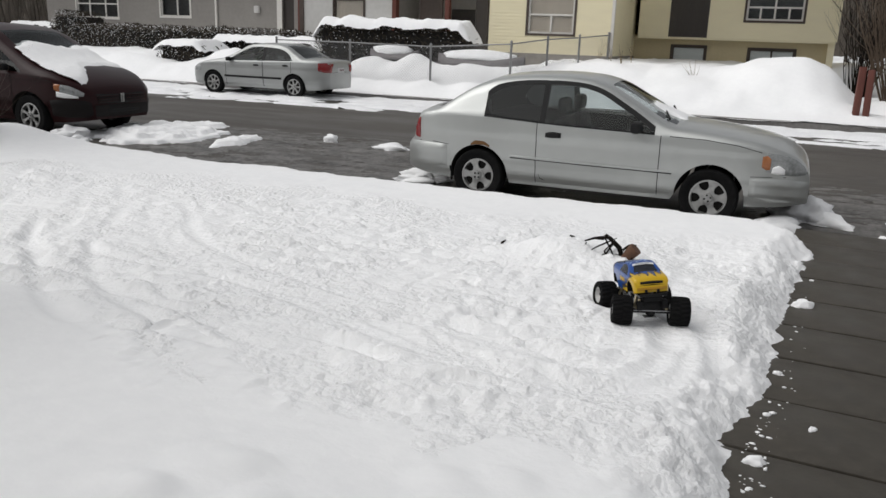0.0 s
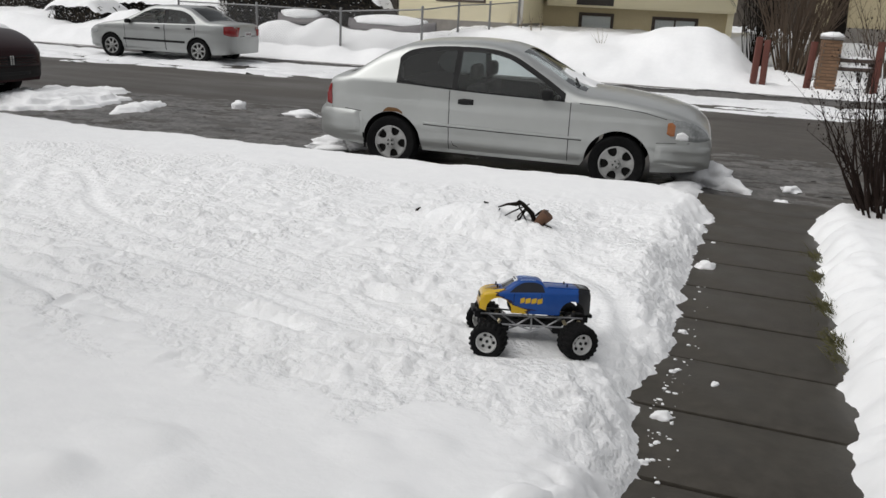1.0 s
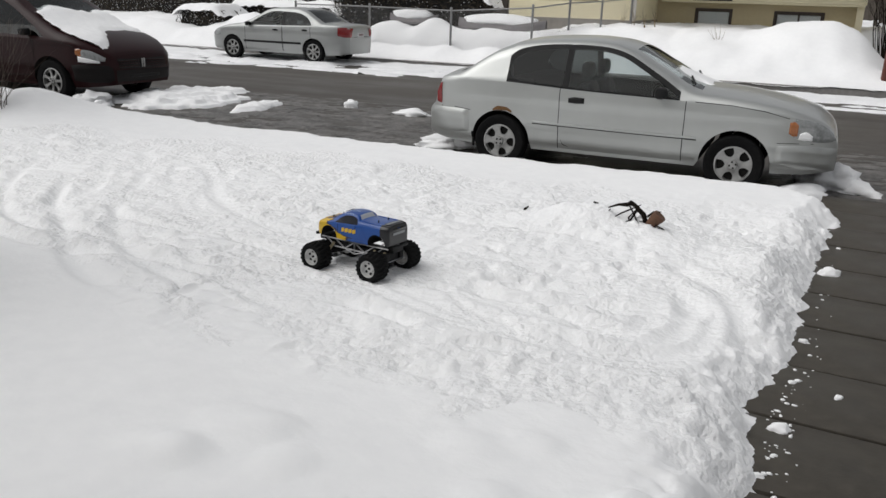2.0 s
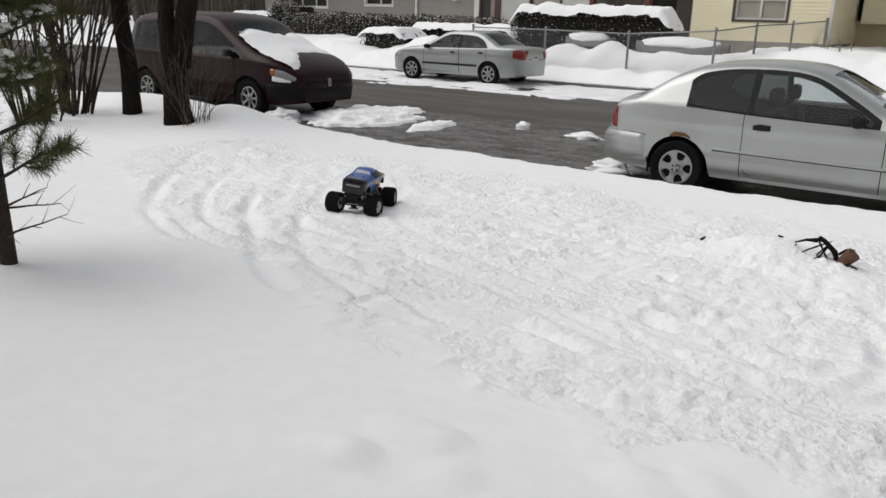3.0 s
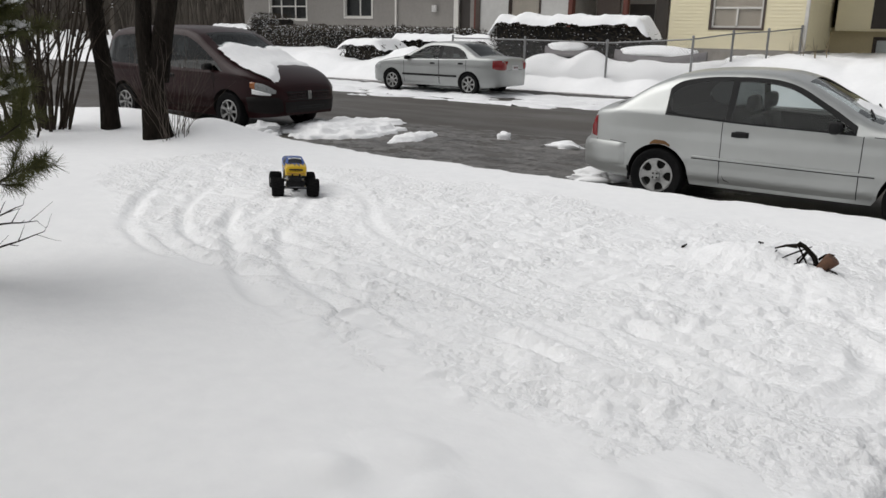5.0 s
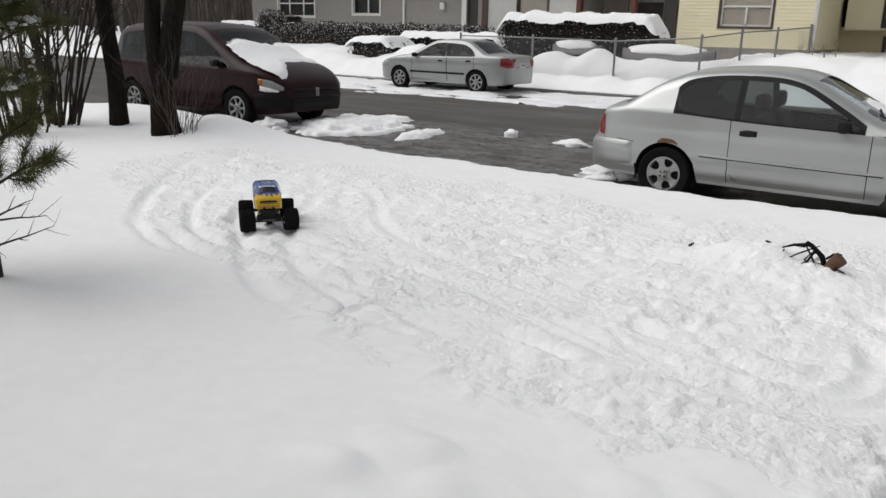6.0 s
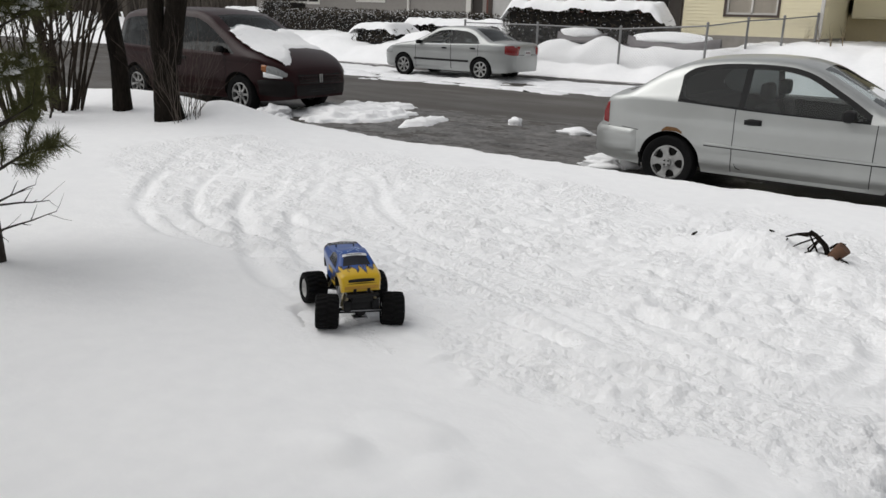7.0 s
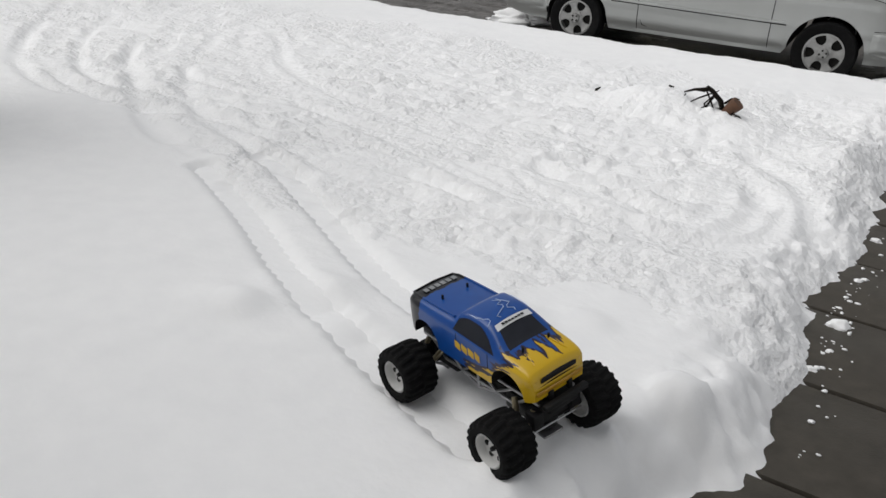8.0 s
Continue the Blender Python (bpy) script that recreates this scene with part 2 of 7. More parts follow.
def tube_data(path, radii, sides=6, verts=None, faces=None):
    """Appends a tapered tube along path to verts and faces."""
    verts = [] if verts is None else verts
    faces = [] if faces is None else faces
    base = len(verts)
    pts = [Vector(p) for p in path]
    for i, p in enumerate(pts):
        d = (pts[min(i + 1, len(pts) - 1)] - pts[max(i - 1, 0)])
        if d.length < 1e-9:
            d = Vector((0, 0, 1))
        d.normalize()
        a = d.orthogonal().normalized() if abs(d.z) > 0.95 else Vector((0, 0, 1)).cross(d).normalized()
        b = d.cross(a)
        r = radii[i] if hasattr(radii, "__len__") else radii
        for k in range(sides):
            t = 2 * math.pi * k / sides
            verts.append(p + a * (r * math.cos(t)) + b * (r * math.sin(t)))
    for i in range(len(pts) - 1):
        for k in range(sides):
            k2 = (k + 1) % sides
            faces.append((base + i * sides + k, base + i * sides + k2, base + (i + 1) * sides + k2, base + (i + 1) * sides + k))
    faces.append(tuple(base + k for k in range(sides))[::-1])
    faces.append(tuple(base + (len(pts) - 1) * sides + k for k in range(sides)))
    return verts, faces


def tube(name, path, radii, material, parent=None, sides=8, label=""):
    v, f = tube_data(path, radii, sides)
    return raw(name, v, f, material, parent, label, angle=50)


def lathe_data(profile, seg=32, axis="y"):
    """Turns a closed (radius, offset) profile round the y axis."""
    verts, faces, n = [], [], len(profile)
    for k in range(seg):
        t = 2 * math.pi * k / seg
        for r, o in profile:
            verts.append((r * math.cos(t), o, r * math.sin(t)))
    for k in range(seg):
        k2 = (k + 1) % seg
        for j in range(n):
            j2 = (j + 1) % n
            faces.append((k * n + j, k * n + j2, k2 * n + j2, k2 * n + j))
    return verts, faces


def smooth_curve(points):
    """Monotone cubic through (x, y) points, as a function."""
    xs, ys = np.array([p[0] for p in points], float), np.array([p[1] for p in points], float)
    h, d = np.diff(xs), np.diff(ys) / np.diff(xs)
    m = np.zeros(len(xs))
    m[0], m[-1] = d[0], d[-1]
    for i in range(1, len(xs) - 1):
        m[i] = 0 if d[i - 1] * d[i] <= 0 else 2 * d[i - 1] * d[i] / (d[i - 1] + d[i])

    def f(x):
        x = min(max(x, xs[0]), xs[-1])
        i = min(max(int(np.searchsorted(xs, x)) - 1, 0), len(h) - 1)
        t = (x - xs[i]) / h[i]
        return float((2 * t**3 - 3 * t**2 + 1) * ys[i] + (t**3 - 2 * t**2 + t) * h[i] * m[i] + (-2 * t**3 + 3 * t**2) * ys[i + 1] + (t**3 - t**2) * h[i] * m[i + 1])
    return f


def fbm(x, y, z=0.0, octaves=4, rough=0.5):
    s, a, q = 0.0, 1.0, 1.0
    for _ in range(octaves):
        s += a * noise.noise((x * q, y * q, z + q))
        a, q = a * rough, q * 2.03
    return s


# ---- ground ----
def grid_mesh(name, xs, ys, zf, material, parent=None, label="", keep=None):
    nx, ny = len(xs), len(ys)
    verts = [(x, y, zf(x, y)) for y in ys for x in xs]
    faces = []
    for j in range(ny - 1):
        for i in range(nx - 1):
            if keep is None or keep((xs[i] + xs[i + 1]) / 2, (ys[j] + ys[j + 1]) / 2):
                faces.append((j * nx + i, j * nx + i + 1, (j + 1) * nx + i + 1, (j + 1) * nx + i))
    return raw(name, verts, faces, material, parent, label, angle=180)


def steps(*spans):
    """Grid lines: (start, end, step) one after another."""
    out = []
    for a, b, s in spans:
        n = max(1, round((b - a) / s))
        out += [a + (b - a) * k / n for k in range(n)]
    return out + [spans[-1][1]]


def sstep(a, b, x):
    t = min(max((x - a) / (b - a), 0.0), 1.0)
    return t * t * (3 - 2 * t)


WALK_Z = 0.10
TYRE_R, WHEELBASE, TRACK = 0.083, 0.40, 0.158

# seconds, place of the middle between the axles, heading in degrees, height, pitch, lean; the sprung body's own roll, pitch and lift
DRIVE = [
    (0.0, -0.550, 4.492, -66.3, 0.227, -6.2, -0.3, 6.9, -2.5, -0.012),
    (0.2, -0.396, 4.268, -88.6, 0.231, -0.1, -3.1, 4.5, 1.0, -0.008),
    (0.5, -0.287, 3.868, -116.9, 0.212, -4.6, -1.7, -2.7, -2.4, -0.020),
    (0.7, -0.338, 3.712, -127.5, 0.228, -1.7, -2.5, -0.2, 1.7, -0.004),
    (1.0, -0.504, 3.483, -163.0, 0.233, 1.1, 3.5, 7.2, -1.9, -0.014),
    (1.2, -0.738, 3.367, -188.6, 0.261, -0.4, 0.8, 0.4, -5.3, -0.006),
    (2.3, -2.803, 4.057, -188.1, 0.234, 1.6, 1.1, 0.0, 0.0, 0.000),
    (2.5, -3.309, 4.143, -216.0, 0.237, 1.5, 0.6, -0.8, -1.9, -0.003),
    (2.8, -3.898, 4.427, -245.0, 0.235, 1.2, 2.0, 1.2, -1.6, -0.003),
    (3.0, -4.234, 4.727, -248.2, 0.236, 1.2, 1.6, 4.4, -3.2, -0.005),
    (3.3, -4.487, 5.171, -215.9, 0.235, 2.0, 0.3, 1.5, -2.4, -0.003),
    (3.5, -4.680, 5.414, -196.5, 0.236, 0.2, 2.5, 1.3, -1.3, -0.003),
    (3.8, -5.180, 5.796, -145.2, 0.240, 0.1, -0.3, 0.0, 0.0, 0.000),
    (4.0, -5.466, 5.772, -99.6, 0.236, -2.5, -0.3, 0.0, 0.0, 0.000),
    (4.5, -5.850, 5.794, -48.3, 0.239, 0.4, -1.6, 0.0, -0.0, 0.000),
    (4.7, -5.663, 5.619, -38.2, 0.241, 0.2, -2.7, 0.0, 0.0, 0.000),
    (5.8, -4.670, 4.399, -52.3, 0.243, -4.1, 0.1, 0.0, 0.0, 0.000),
    (6.0, -4.561, 4.140, -40.1, 0.240, -1.2, 0.8, 0.1, 2.4, -0.009),
    (6.3, -4.073, 3.672, -42.5, 0.250, -3.4, 3.0, -4.1, -3.2, -0.002),
    (6.5, -3.715, 3.370, -32.4, 0.268, -3.0, -1.4, 2.3, -2.2, -0.005),
    (6.8, -3.029, 2.996, -20.0, 0.277, -6.0, 1.2, 6.6, -1.9, -0.011),
    (7.0, -2.558, 2.815, -36.7, 0.284, -2.2, -2.6, 3.1, 0.9, -0.005),
    (7.2, -2.133, 2.591, -46.8, 0.287, -2.9, -0.7, -0.9, -2.8, -0.011),
    (7.5, -1.614, 2.186, -32.8, 0.304, -5.4, 1.9, 5.6, -1.2, -0.011),
    (7.7, -1.302, 1.994, -21.6, 0.316, -1.4, -4.9, 11.7, -1.0, -0.009),
    (7.9, -0.901, 1.810, -20.2, 0.340, -0.5, 1.4, 7.4, -5.7, -0.017),
    (8.0, -0.691, 1.737, -22.0, 0.319, -1.3, 4.1, 3.2, -2.2, -0.003),
]
DRIVE_CURVES = [smooth_curve([(r[0], r[c]) for r in DRIVE]) for c in range(1, 10)]


def truck_at(t):
    """Place, heading and tilt of the truck at t, gliding through DRIVE."""
    return [f(t) for f in DRIVE_CURVES]


def trail_lanes(t0, t1):
    """Points where the front wheels roll, a tile's length apart: x, y, heading, seconds."""
    lanes = []
    for sg in (-1, 1):
        lane, last, t = [], None, t0
        while t < t1:
            x, y, a = truck_at(t)[:3]
            c, s = math.cos(radians(a)), math.sin(radians(a))
            px, py = x + WHEELBASE / 2 * c - sg * TRACK * s, y + WHEELBASE / 2 * s + sg * TRACK * c
            if last is None or math.hypot(px - last[0], py - last[1]) >= TILE:
                if last:
                    lane.append(((px + last[0]) / 2, (py + last[1]) / 2, math.degrees(math.atan2(py - last[1], px - last[0])), t))
                last = (px, py)
            t += 0.002
        lanes.append(lane)
    return lanes


TILE = 0.075
TRAIL = trail_lanes(6.85, 7.97)


def walk_left(y):
    """x of the snow's edge on the house side of the path."""
    return 0.01 + 0.1 * (y - 2.7) + 0.05 * fbm(y * 1.3, 3.1) + 0.06 * math.exp(-((y - 2.45) / 0.35) ** 2) - 0.12 * sstep(2.1, 1.6, y)


def walk_right(y):
    return 0.835 + 0.083 * (y - 2.9) + 0.03 * fbm(y * 1.1, 11.0) + 0.03 * fbm(y * 7, 1.7)


# wheel ruts left in the yard by earlier laps: centre lines of single ruts
RUTS = []


def rut(points, width, depth, wobble=0.02, seed=0.0):
    """A rut along a smooth line through a few points."""
    n = 40
    fx, fy = smooth_curve([(i, p[0]) for i, p in enumerate(points)]), smooth_curve([(i, p[1]) for i, p in enumerate(points)])
    pts = []
    for k in range(n + 1):
        u = (len(points) - 1) * k / n
        pts.append((fx(u) + wobble * fbm(u * 2 + seed, 1.0), fy(u) + wobble * fbm(u * 2 + seed, 5.0)))
    RUTS.append((pts, width, depth))


random.seed(5)
# loops at the turning place
for pts, w, d in (([(-7.37, 5.63), (-6.0, 4.05), (-5.19, 3.42), (-4.34, 3.15), (-3.49, 3.2)], 0.055, 0.023), ([(-6.42, 5.32), (-5.49, 4.15), (-4.69, 3.6), (-4.04, 3.42)], 0.055, 0.023), ([(-5.57, 4.92), (-4.85, 4.06), (-4.22, 3.63), (-3.69, 3.52)], 0.055, 0.023), ([(-4.95, 3.45), (-4.6, 3.34), (-4.17, 3.24), (-3.79, 3.27), (-3.36, 3.2)], 0.06, 0.032), ([(-4.5, 4.3), (-4.3, 4.1), (-3.9, 3.95), (-3.4, 3.9)], 0.045, 0.02)):
    rut(pts, w, d, 0.012, d * 900)
# lanes running across the yard towards the path
for pts, w, d in (([(-3.5, 3.42), (-3.23, 3.36), (-2.96, 3.3), (-2.7, 3.24)], 0.045, 0.026), ([(-2.9, 3.13), (-2.63, 2.97), (-2.43, 2.92), (-2.2, 2.86)], 0.045, 0.024), ([(-3.25, 4.0), (-2.85, 3.87), (-2.6, 3.84)], 0.045, 0.02),
                  ([(-2.6, 3.83), (-2.18, 3.84), (-1.9, 3.82)], 0.06, 0.016), ([(-2.05, 3.26), (-1.75, 3.2), (-1.42, 3.1)], 0.05, 0.026), ([(-1.53, 3.92), (-1.41, 3.8), (-1.25, 3.75), (-1.03, 3.8), (-0.75, 3.88), (-0.5, 3.86)], 0.055, 0.034),
                  ([(-1.5, 3.95), (-1.25, 4.03), (-0.97, 4.08), (-0.75, 4.2)], 0.045, 0.024), ([(-1.12, 3.72), (-0.85, 3.63), (-0.66, 3.57), (-0.5, 3.63)], 0.05, 0.026), ([(-0.85, 3.38), (-0.68, 3.28), (-0.58, 3.29), (-0.4, 3.42)], 0.05, 0.022), ([(-1.25, 3.04), (-0.95, 3.09)], 0.06, 0.016)):
    rut(pts, w, d, 0.015, d * 700)
for k in range(26):
    x0, y0 = random.uniform(-4.3, -0.9), random.uniform(2.9, 5.2)
    ln, a = random.uniform(0.3, 1.1), radians(random.uniform(-30, 12))
    b = random.uniform(-0.12, 0.12)
    rut([(x0, y0), (x0 + ln * 0.5 * math.cos(a), y0 + ln * 0.5 * math.sin(a) + b), (x0 + ln * math.cos(a), y0 + ln * math.sin(a))], random.uniform(0.025, 0.05), random.uniform(0.006, 0.013), 0.04, k * 1.9)
# the lap's own lane, worn in by earlier laps
for sg in (-1, 1):
    worn = []
    for t in (6.0, 6.2, 6.4, 6.6, 6.8, 6.95):
        x, y, a = truck_at(t)[:3]
        worn.append((x - sg * TRACK * math.sin(radians(a)), y + sg * TRACK * math.cos(radians(a))))
    rut(worn, 0.055, 0.022, 0.01, 3.0 + sg)


def paint_ruts(xs, ys):
    """Height change of all ruts on the grid: a trough with raised shoulders."""
    X, Y = np.meshgrid(np.array(xs), np.array(ys))
    H = np.zeros_like(X)
    for pts, w, d in RUTS:
        dist = np.full_like(X, 9.0)
        p = np.array(pts)
        lo, hi = p.min(0) - 0.3, p.max(0) + 0.3
        m = (X > lo[0]) & (X < hi[0]) & (Y > lo[1]) & (Y < hi[1])
        if not m.any():
            continue
        xm, ym = X[m], Y[m]
        best, along = np.full(xm.shape, 9.0), np.zeros(xm.shape)
        for q, ((ax, ay), (bx, by)) in enumerate(zip(pts[:-1], pts[1:])):
            vx, vy = bx - ax, by - ay
            t = np.clip(((xm - ax) * vx + (ym - ay) * vy) / (vx * vx + vy * vy + 1e-9), 0, 1)
            far = np.hypot(xm - ax - t * vx, ym - ay - t * vy)
            along = np.where(far < best, (q + t) / (len(pts) - 1), along)
            best = np.minimum(best, far)
        d, w = 1.4 * d, 0.9 * w
        d = d * np.clip(np.minimum(along, 1 - along) * 4.5, 0, 1)
        H[m] += -d * np.exp(-(best / w) ** 2) + 0.22 * d * np.exp(-((best - 1.9 * w) / (0.8 * w)) ** 2)
    return H


SMOOTH_EDGE = smooth_curve([(-9, 5.2), (-7.2, 4.4), (-5.5, 3.5), (-4.5, 3.0), (-3.3, 3.0), (-2.7, 2.65), (-2.2, 2.3), (-1.4, 2.4), (-0.6, 2.5), (0.2, 2.4)])


def churned(x, y):
    """How much the snow is broken up by driving, 0 to 1."""
    low = SMOOTH_EDGE(x)
    a = sstep(low - 0.15, low + 0.3, y + 0.22 * fbm(x * 1.8, y * 1.8, 4.0))
    b = 1 - 0.85 * sstep(6.1, 7.0, y + 0.5 * fbm(x, y, 8.0))
    c = sstep(-8.2, -7.0, x + 0.3 * fbm(x, y, 2.0))
    return a * b * c


def truck_level(y):
    return 0.255 + 0.04 * sstep(4, 3, y) + 0.05 * sstep(2.6, 1.7, y)


def yard_base(x, y):
    z = truck_level(y) + 0.012 * fbm(x * 0.35, y * 0.35, 1.0, 3)
    z += 0.16 * math.exp(-((x + 11.3) / 1.6) ** 2 - ((y - 7.6) / 0.6) ** 2)
    z += 0.22 * math.exp(-((x + 8.8) / 0.6) ** 2 - ((y - 7.2) / 0.45) ** 2)
    z += 0.05 * sstep(-6.0, -8.0, x)
    z += 0.15 * math.exp(-((x + 1.25) / 0.42) ** 2 - ((y - 5.42) / 0.24) ** 2) + 0.05 * math.exp(-((x + 0.75) / 0.5) ** 2 - ((y - 5.25) / 0.3) ** 2)
    z += 0.07 * math.exp(-((x - 0.0) / 0.22) ** 2 - ((y - 5.1) / 0.25) ** 2)
    return z


LUMPS = ((-1.58, 1.97, 0.20, 0.024), (-1.46, 2.02, 0.13, 0.02), (-1.62, 1.74, 0.14, 0.024), (-0.83, 2.24, 0.17, 0.025), (-0.64, 2.36, 0.13, 0.02), (-0.66, 1.98, 0.13, 0.02), (-0.22, 2.10, 0.15, 0.085), (-1.3, 1.84, 0.13, 0.018), (-0.06, 1.84, 0.14, 0.09), (-1.72, 1.70, 0.2, 0.022), (-0.14, 2.42, 0.12, 0.05), (0.02, 2.2, 0.09, 0.06))


def yard_edge(x):
    """y of the snow's edge along the road."""
    return 8.02 + 0.10 * fbm(x * 0.7, 5.0) + 0.05 * fbm(x * 3, 9.0) + 0.55 * math.exp(-((x + 11.6) / 2.2) ** 2) - 0.45 * sstep(-0.1, 0.7, x)


def yard_z(x, y, rut_h=0.0):
    z = yard_base(x, y)
    c = churned(x, y)
    if c > 0.01:
        p = 0.55 + 1.1 * fbm(x * 1.6, y * 1.6, 12.0, 3)
        wx, wy = x + 0.06 * noise.noise((x * 5, y * 5, 1.0)), y + 0.06 * noise.noise((x * 5, y * 5, 9.0))
        pits = sstep(0.1, 0.75, noise.noise((wx * 5.5, wy * 6.0, 13.0))) + 0.6 * sstep(0.15, 0.7, noise.noise((wx * 11, wy * 11.5, 14.0)))
        clods = sstep(0.25, 0.8, noise.noise((wx * 8, wy * 8.5, 15.0))) + 0.6 * sstep(0.3, 0.7, noise.noise((wx * 17, wy * 18, 16.0)))
        rough = 0.020 * fbm(wx * 1.7, wy * 2.0, 3.0, 3, 0.5) - 0.018 * pits + 0.023 * clods + 0.011 * fbm(wx * 13, wy * 13, 6.0, 3, 0.65) + 0.002 * fbm(x * 2.4 - y * 0.7, x * 2.6 + y * 9.5, 18.0, 3, 0.55)
        calm = 1 - 0.8 * sstep(0.004, 0.022, -rut_h)
        z += c * calm * max(0.25, 0.65 + 0.7 * p) * rough + rut_h * (0.25 + 0.75 * c)
    z += 0.0025 * fbm(x * 3, y * 3, 5.0, 2)
    if y < 3.0:
        for lx, ly, r, h in LUMPS:
            d = math.hypot(x - lx, (y - ly) * 1.15) / r * (1 + 0.3 * noise.noise((x * 5, y * 5, lx)))
            if d < 1:
                z += h * (1 - d * d) ** 1.5
    e = walk_left(y) - x + 0.07 * fbm(x * 3.0, y * 3.0, 21.0, 3, 0.55) + 0.012 * fbm(x * 12, y * 12, 22.0, 3)
    if e < 0.6:
        k = sstep(-0.05, 0.33, e)
        near = sstep(0.55, 0.1, e)
        rag = 0.022 * fbm(x * 7, y * 7, 1.5, 3, 0.6) + 0.020 * sstep(0.1, 0.6, noise.noise((x * 17, y * 17, 2.5))) + 0.018 * fbm(x * 34, y * 34, 2.5, 2)
        z = (WALK_Z - 0.05) + (z - WALK_Z + 0.05) * k ** 0.7 + rag * near * sstep(0.0, 0.25, k)
    e = yard_edge(x) - y + 0.05 * fbm(x * 3, y * 3, 31.0)
    if e < 0.5:
        z = -0.05 + (z + 0.05) * max(0.0, min(1.0, e / 0.42)) ** 0.45 + 0.015 * fbm(x * 7, y * 7, 2.0) * sstep(0.5, 0.1, e)
    return z


def build_yard():
    xs = steps((-40, -14, 1.0), (-14, -7.8, 0.12), (-7.8, -5.2, 0.04), (-5.2, -2.0, 0.027), (-2.0, 0.75, 0.021))
    ys = steps((-9, 0.9, 0.6), (0.9, 1.4, 0.05), (1.4, 4.2, 0.021), (4.2, 6.0, 0.027), (6.0, 8.8, 0.05))
    ruts = paint_ruts(xs, ys)
    # lanes of the fresh trail are let in flat, under their tiles
    X, Y = np.meshgrid(np.array(xs), np.array(ys))
    lanes = np.zeros_like(X)
    for lane in TRAIL:
        for k, (x, y, a, tp) in enumerate(lane):
            m = (abs(X - x) < 0.12) & (abs(Y - y) < 0.12)
            d = np.hypot(X[m] - x, Y[m] - y)
            lanes[m] = np.maximum(lanes[m], np.clip((0.09 - d) / 0.055, 0, 1))
    worn = np.full_like(X, 9.0)
    for k in range(343):
        x, y, a, z, pitch, lean = truck_at(0.02 * k)[:6]
        m4 = pose(x, y, z, lean, pitch, a)
        for sx in (-1, 1):
            for sg in (-1, 1):
                w = m4 @ Vector((sx * WHEELBASE / 2, sg * TRACK, 0))
                m = (abs(X - w.x) < 0.12) & (abs(Y - w.y) < 0.12)
                d = np.hypot(X[m] - w.x, Y[m] - w.y)
                worn[m] = np.minimum(worn[m], w.z + 0.012 + 4.0 * d * d)
    nx = len(xs)
    verts = [(x, y, min(float(worn[j, i]), yard_z(x, y, float(ruts[j, i]))) - 0.054 * float(lanes[j, i])) for j, y in enumerate(ys) for i, x in enumerate(xs)]
    faces = []
    for j in range(len(ys) - 1):
        for i in range(nx - 1):
            x, y = xs[i], ys[j]
            if x < walk_left(y) + 0.2 and y < yard_edge(x) + 0.1:
                faces.append((j * nx + i, j * nx + i + 1, (j + 1) * nx + i + 1, (j + 1) * nx + i))
    ob = raw("ground_yard_snow", verts, faces, SNOW, None, "", angle=180)
    ob.data.materials.append(SNOW_CHURNED)
    ob.data.polygons.foreach_set("material_index", [int(churned(*verts[q[0]][:2]) > 0.45) for q in faces])
    tagged(ob, "white snow over a front yard, rutted by small wheels", "snow", kind="structure")


def right_z(x, y):
    z = 0.31 + 0.05 * fbm(x * 0.6, y * 0.6, 3.0, 3) + 0.02 * fbm(x * 3, y * 3, 9.0, 3)
    e = x - walk_right(y)
    z = (WALK_Z - 0.06) + (z - WALK_Z + 0.06) * sstep(-0.03, 0.30, e + 0.07 * fbm(x * 4, y * 4, 6.0)) ** 0.7 + 0.014 * fbm(x * 11, y * 11) * sstep(1.2, 0.1, e) + 0.01 * fbm(x * 4, y * 4, 3.0)
    f = 7.75 - 0.3 * sstep(1.5, 1.0, x) + 0.08 * fbm(x * 2, 3.0) - y
    if f < 0.45:
        z = -0.05 + (z + 0.05) * max(0.0, min(1.0, f / 0.42)) ** 0.5
    return z


ground = raw("ground", [(-600, -400, -0.012), (600, -400, -0.012), (600, 900, -0.012), (-600, 900, -0.012)], [(0, 1, 2, 3)], SNOW, smooth=False)
tagged(ground, "snow-covered flat ground reaching the distance", "ground", kind="structure")
road = grid_mesh("road", steps((-120, -20, 5), (-20, 8, 0.7), (8, 80, 5)), steps((7.3, 20.6, 0.6)), lambda x, y: 0.03 * (1 - ((y - 14) / 6.6) ** 2) - 0.005, ASPHALT)
tagged(road, "wet dark asphalt street with slush near the edges", "road", kind="structure")
build_yard()
xs = steps((0.6, 2.2, 0.028), (2.2, 3.2, 0.1), (3.2, 14, 0.5), (14, 40, 3))
ys = steps((-6, 1.5, 0.5), (1.5, 6.0, 0.028), (6.0, 7.9, 0.05))
tagged(grid_mesh("ground_side_snow", xs, ys, right_z, SNOW, keep=lambda x, y: x > walk_right(y) - 0.08), "white snow beside a cleared garden path", "snow", kind="structure")

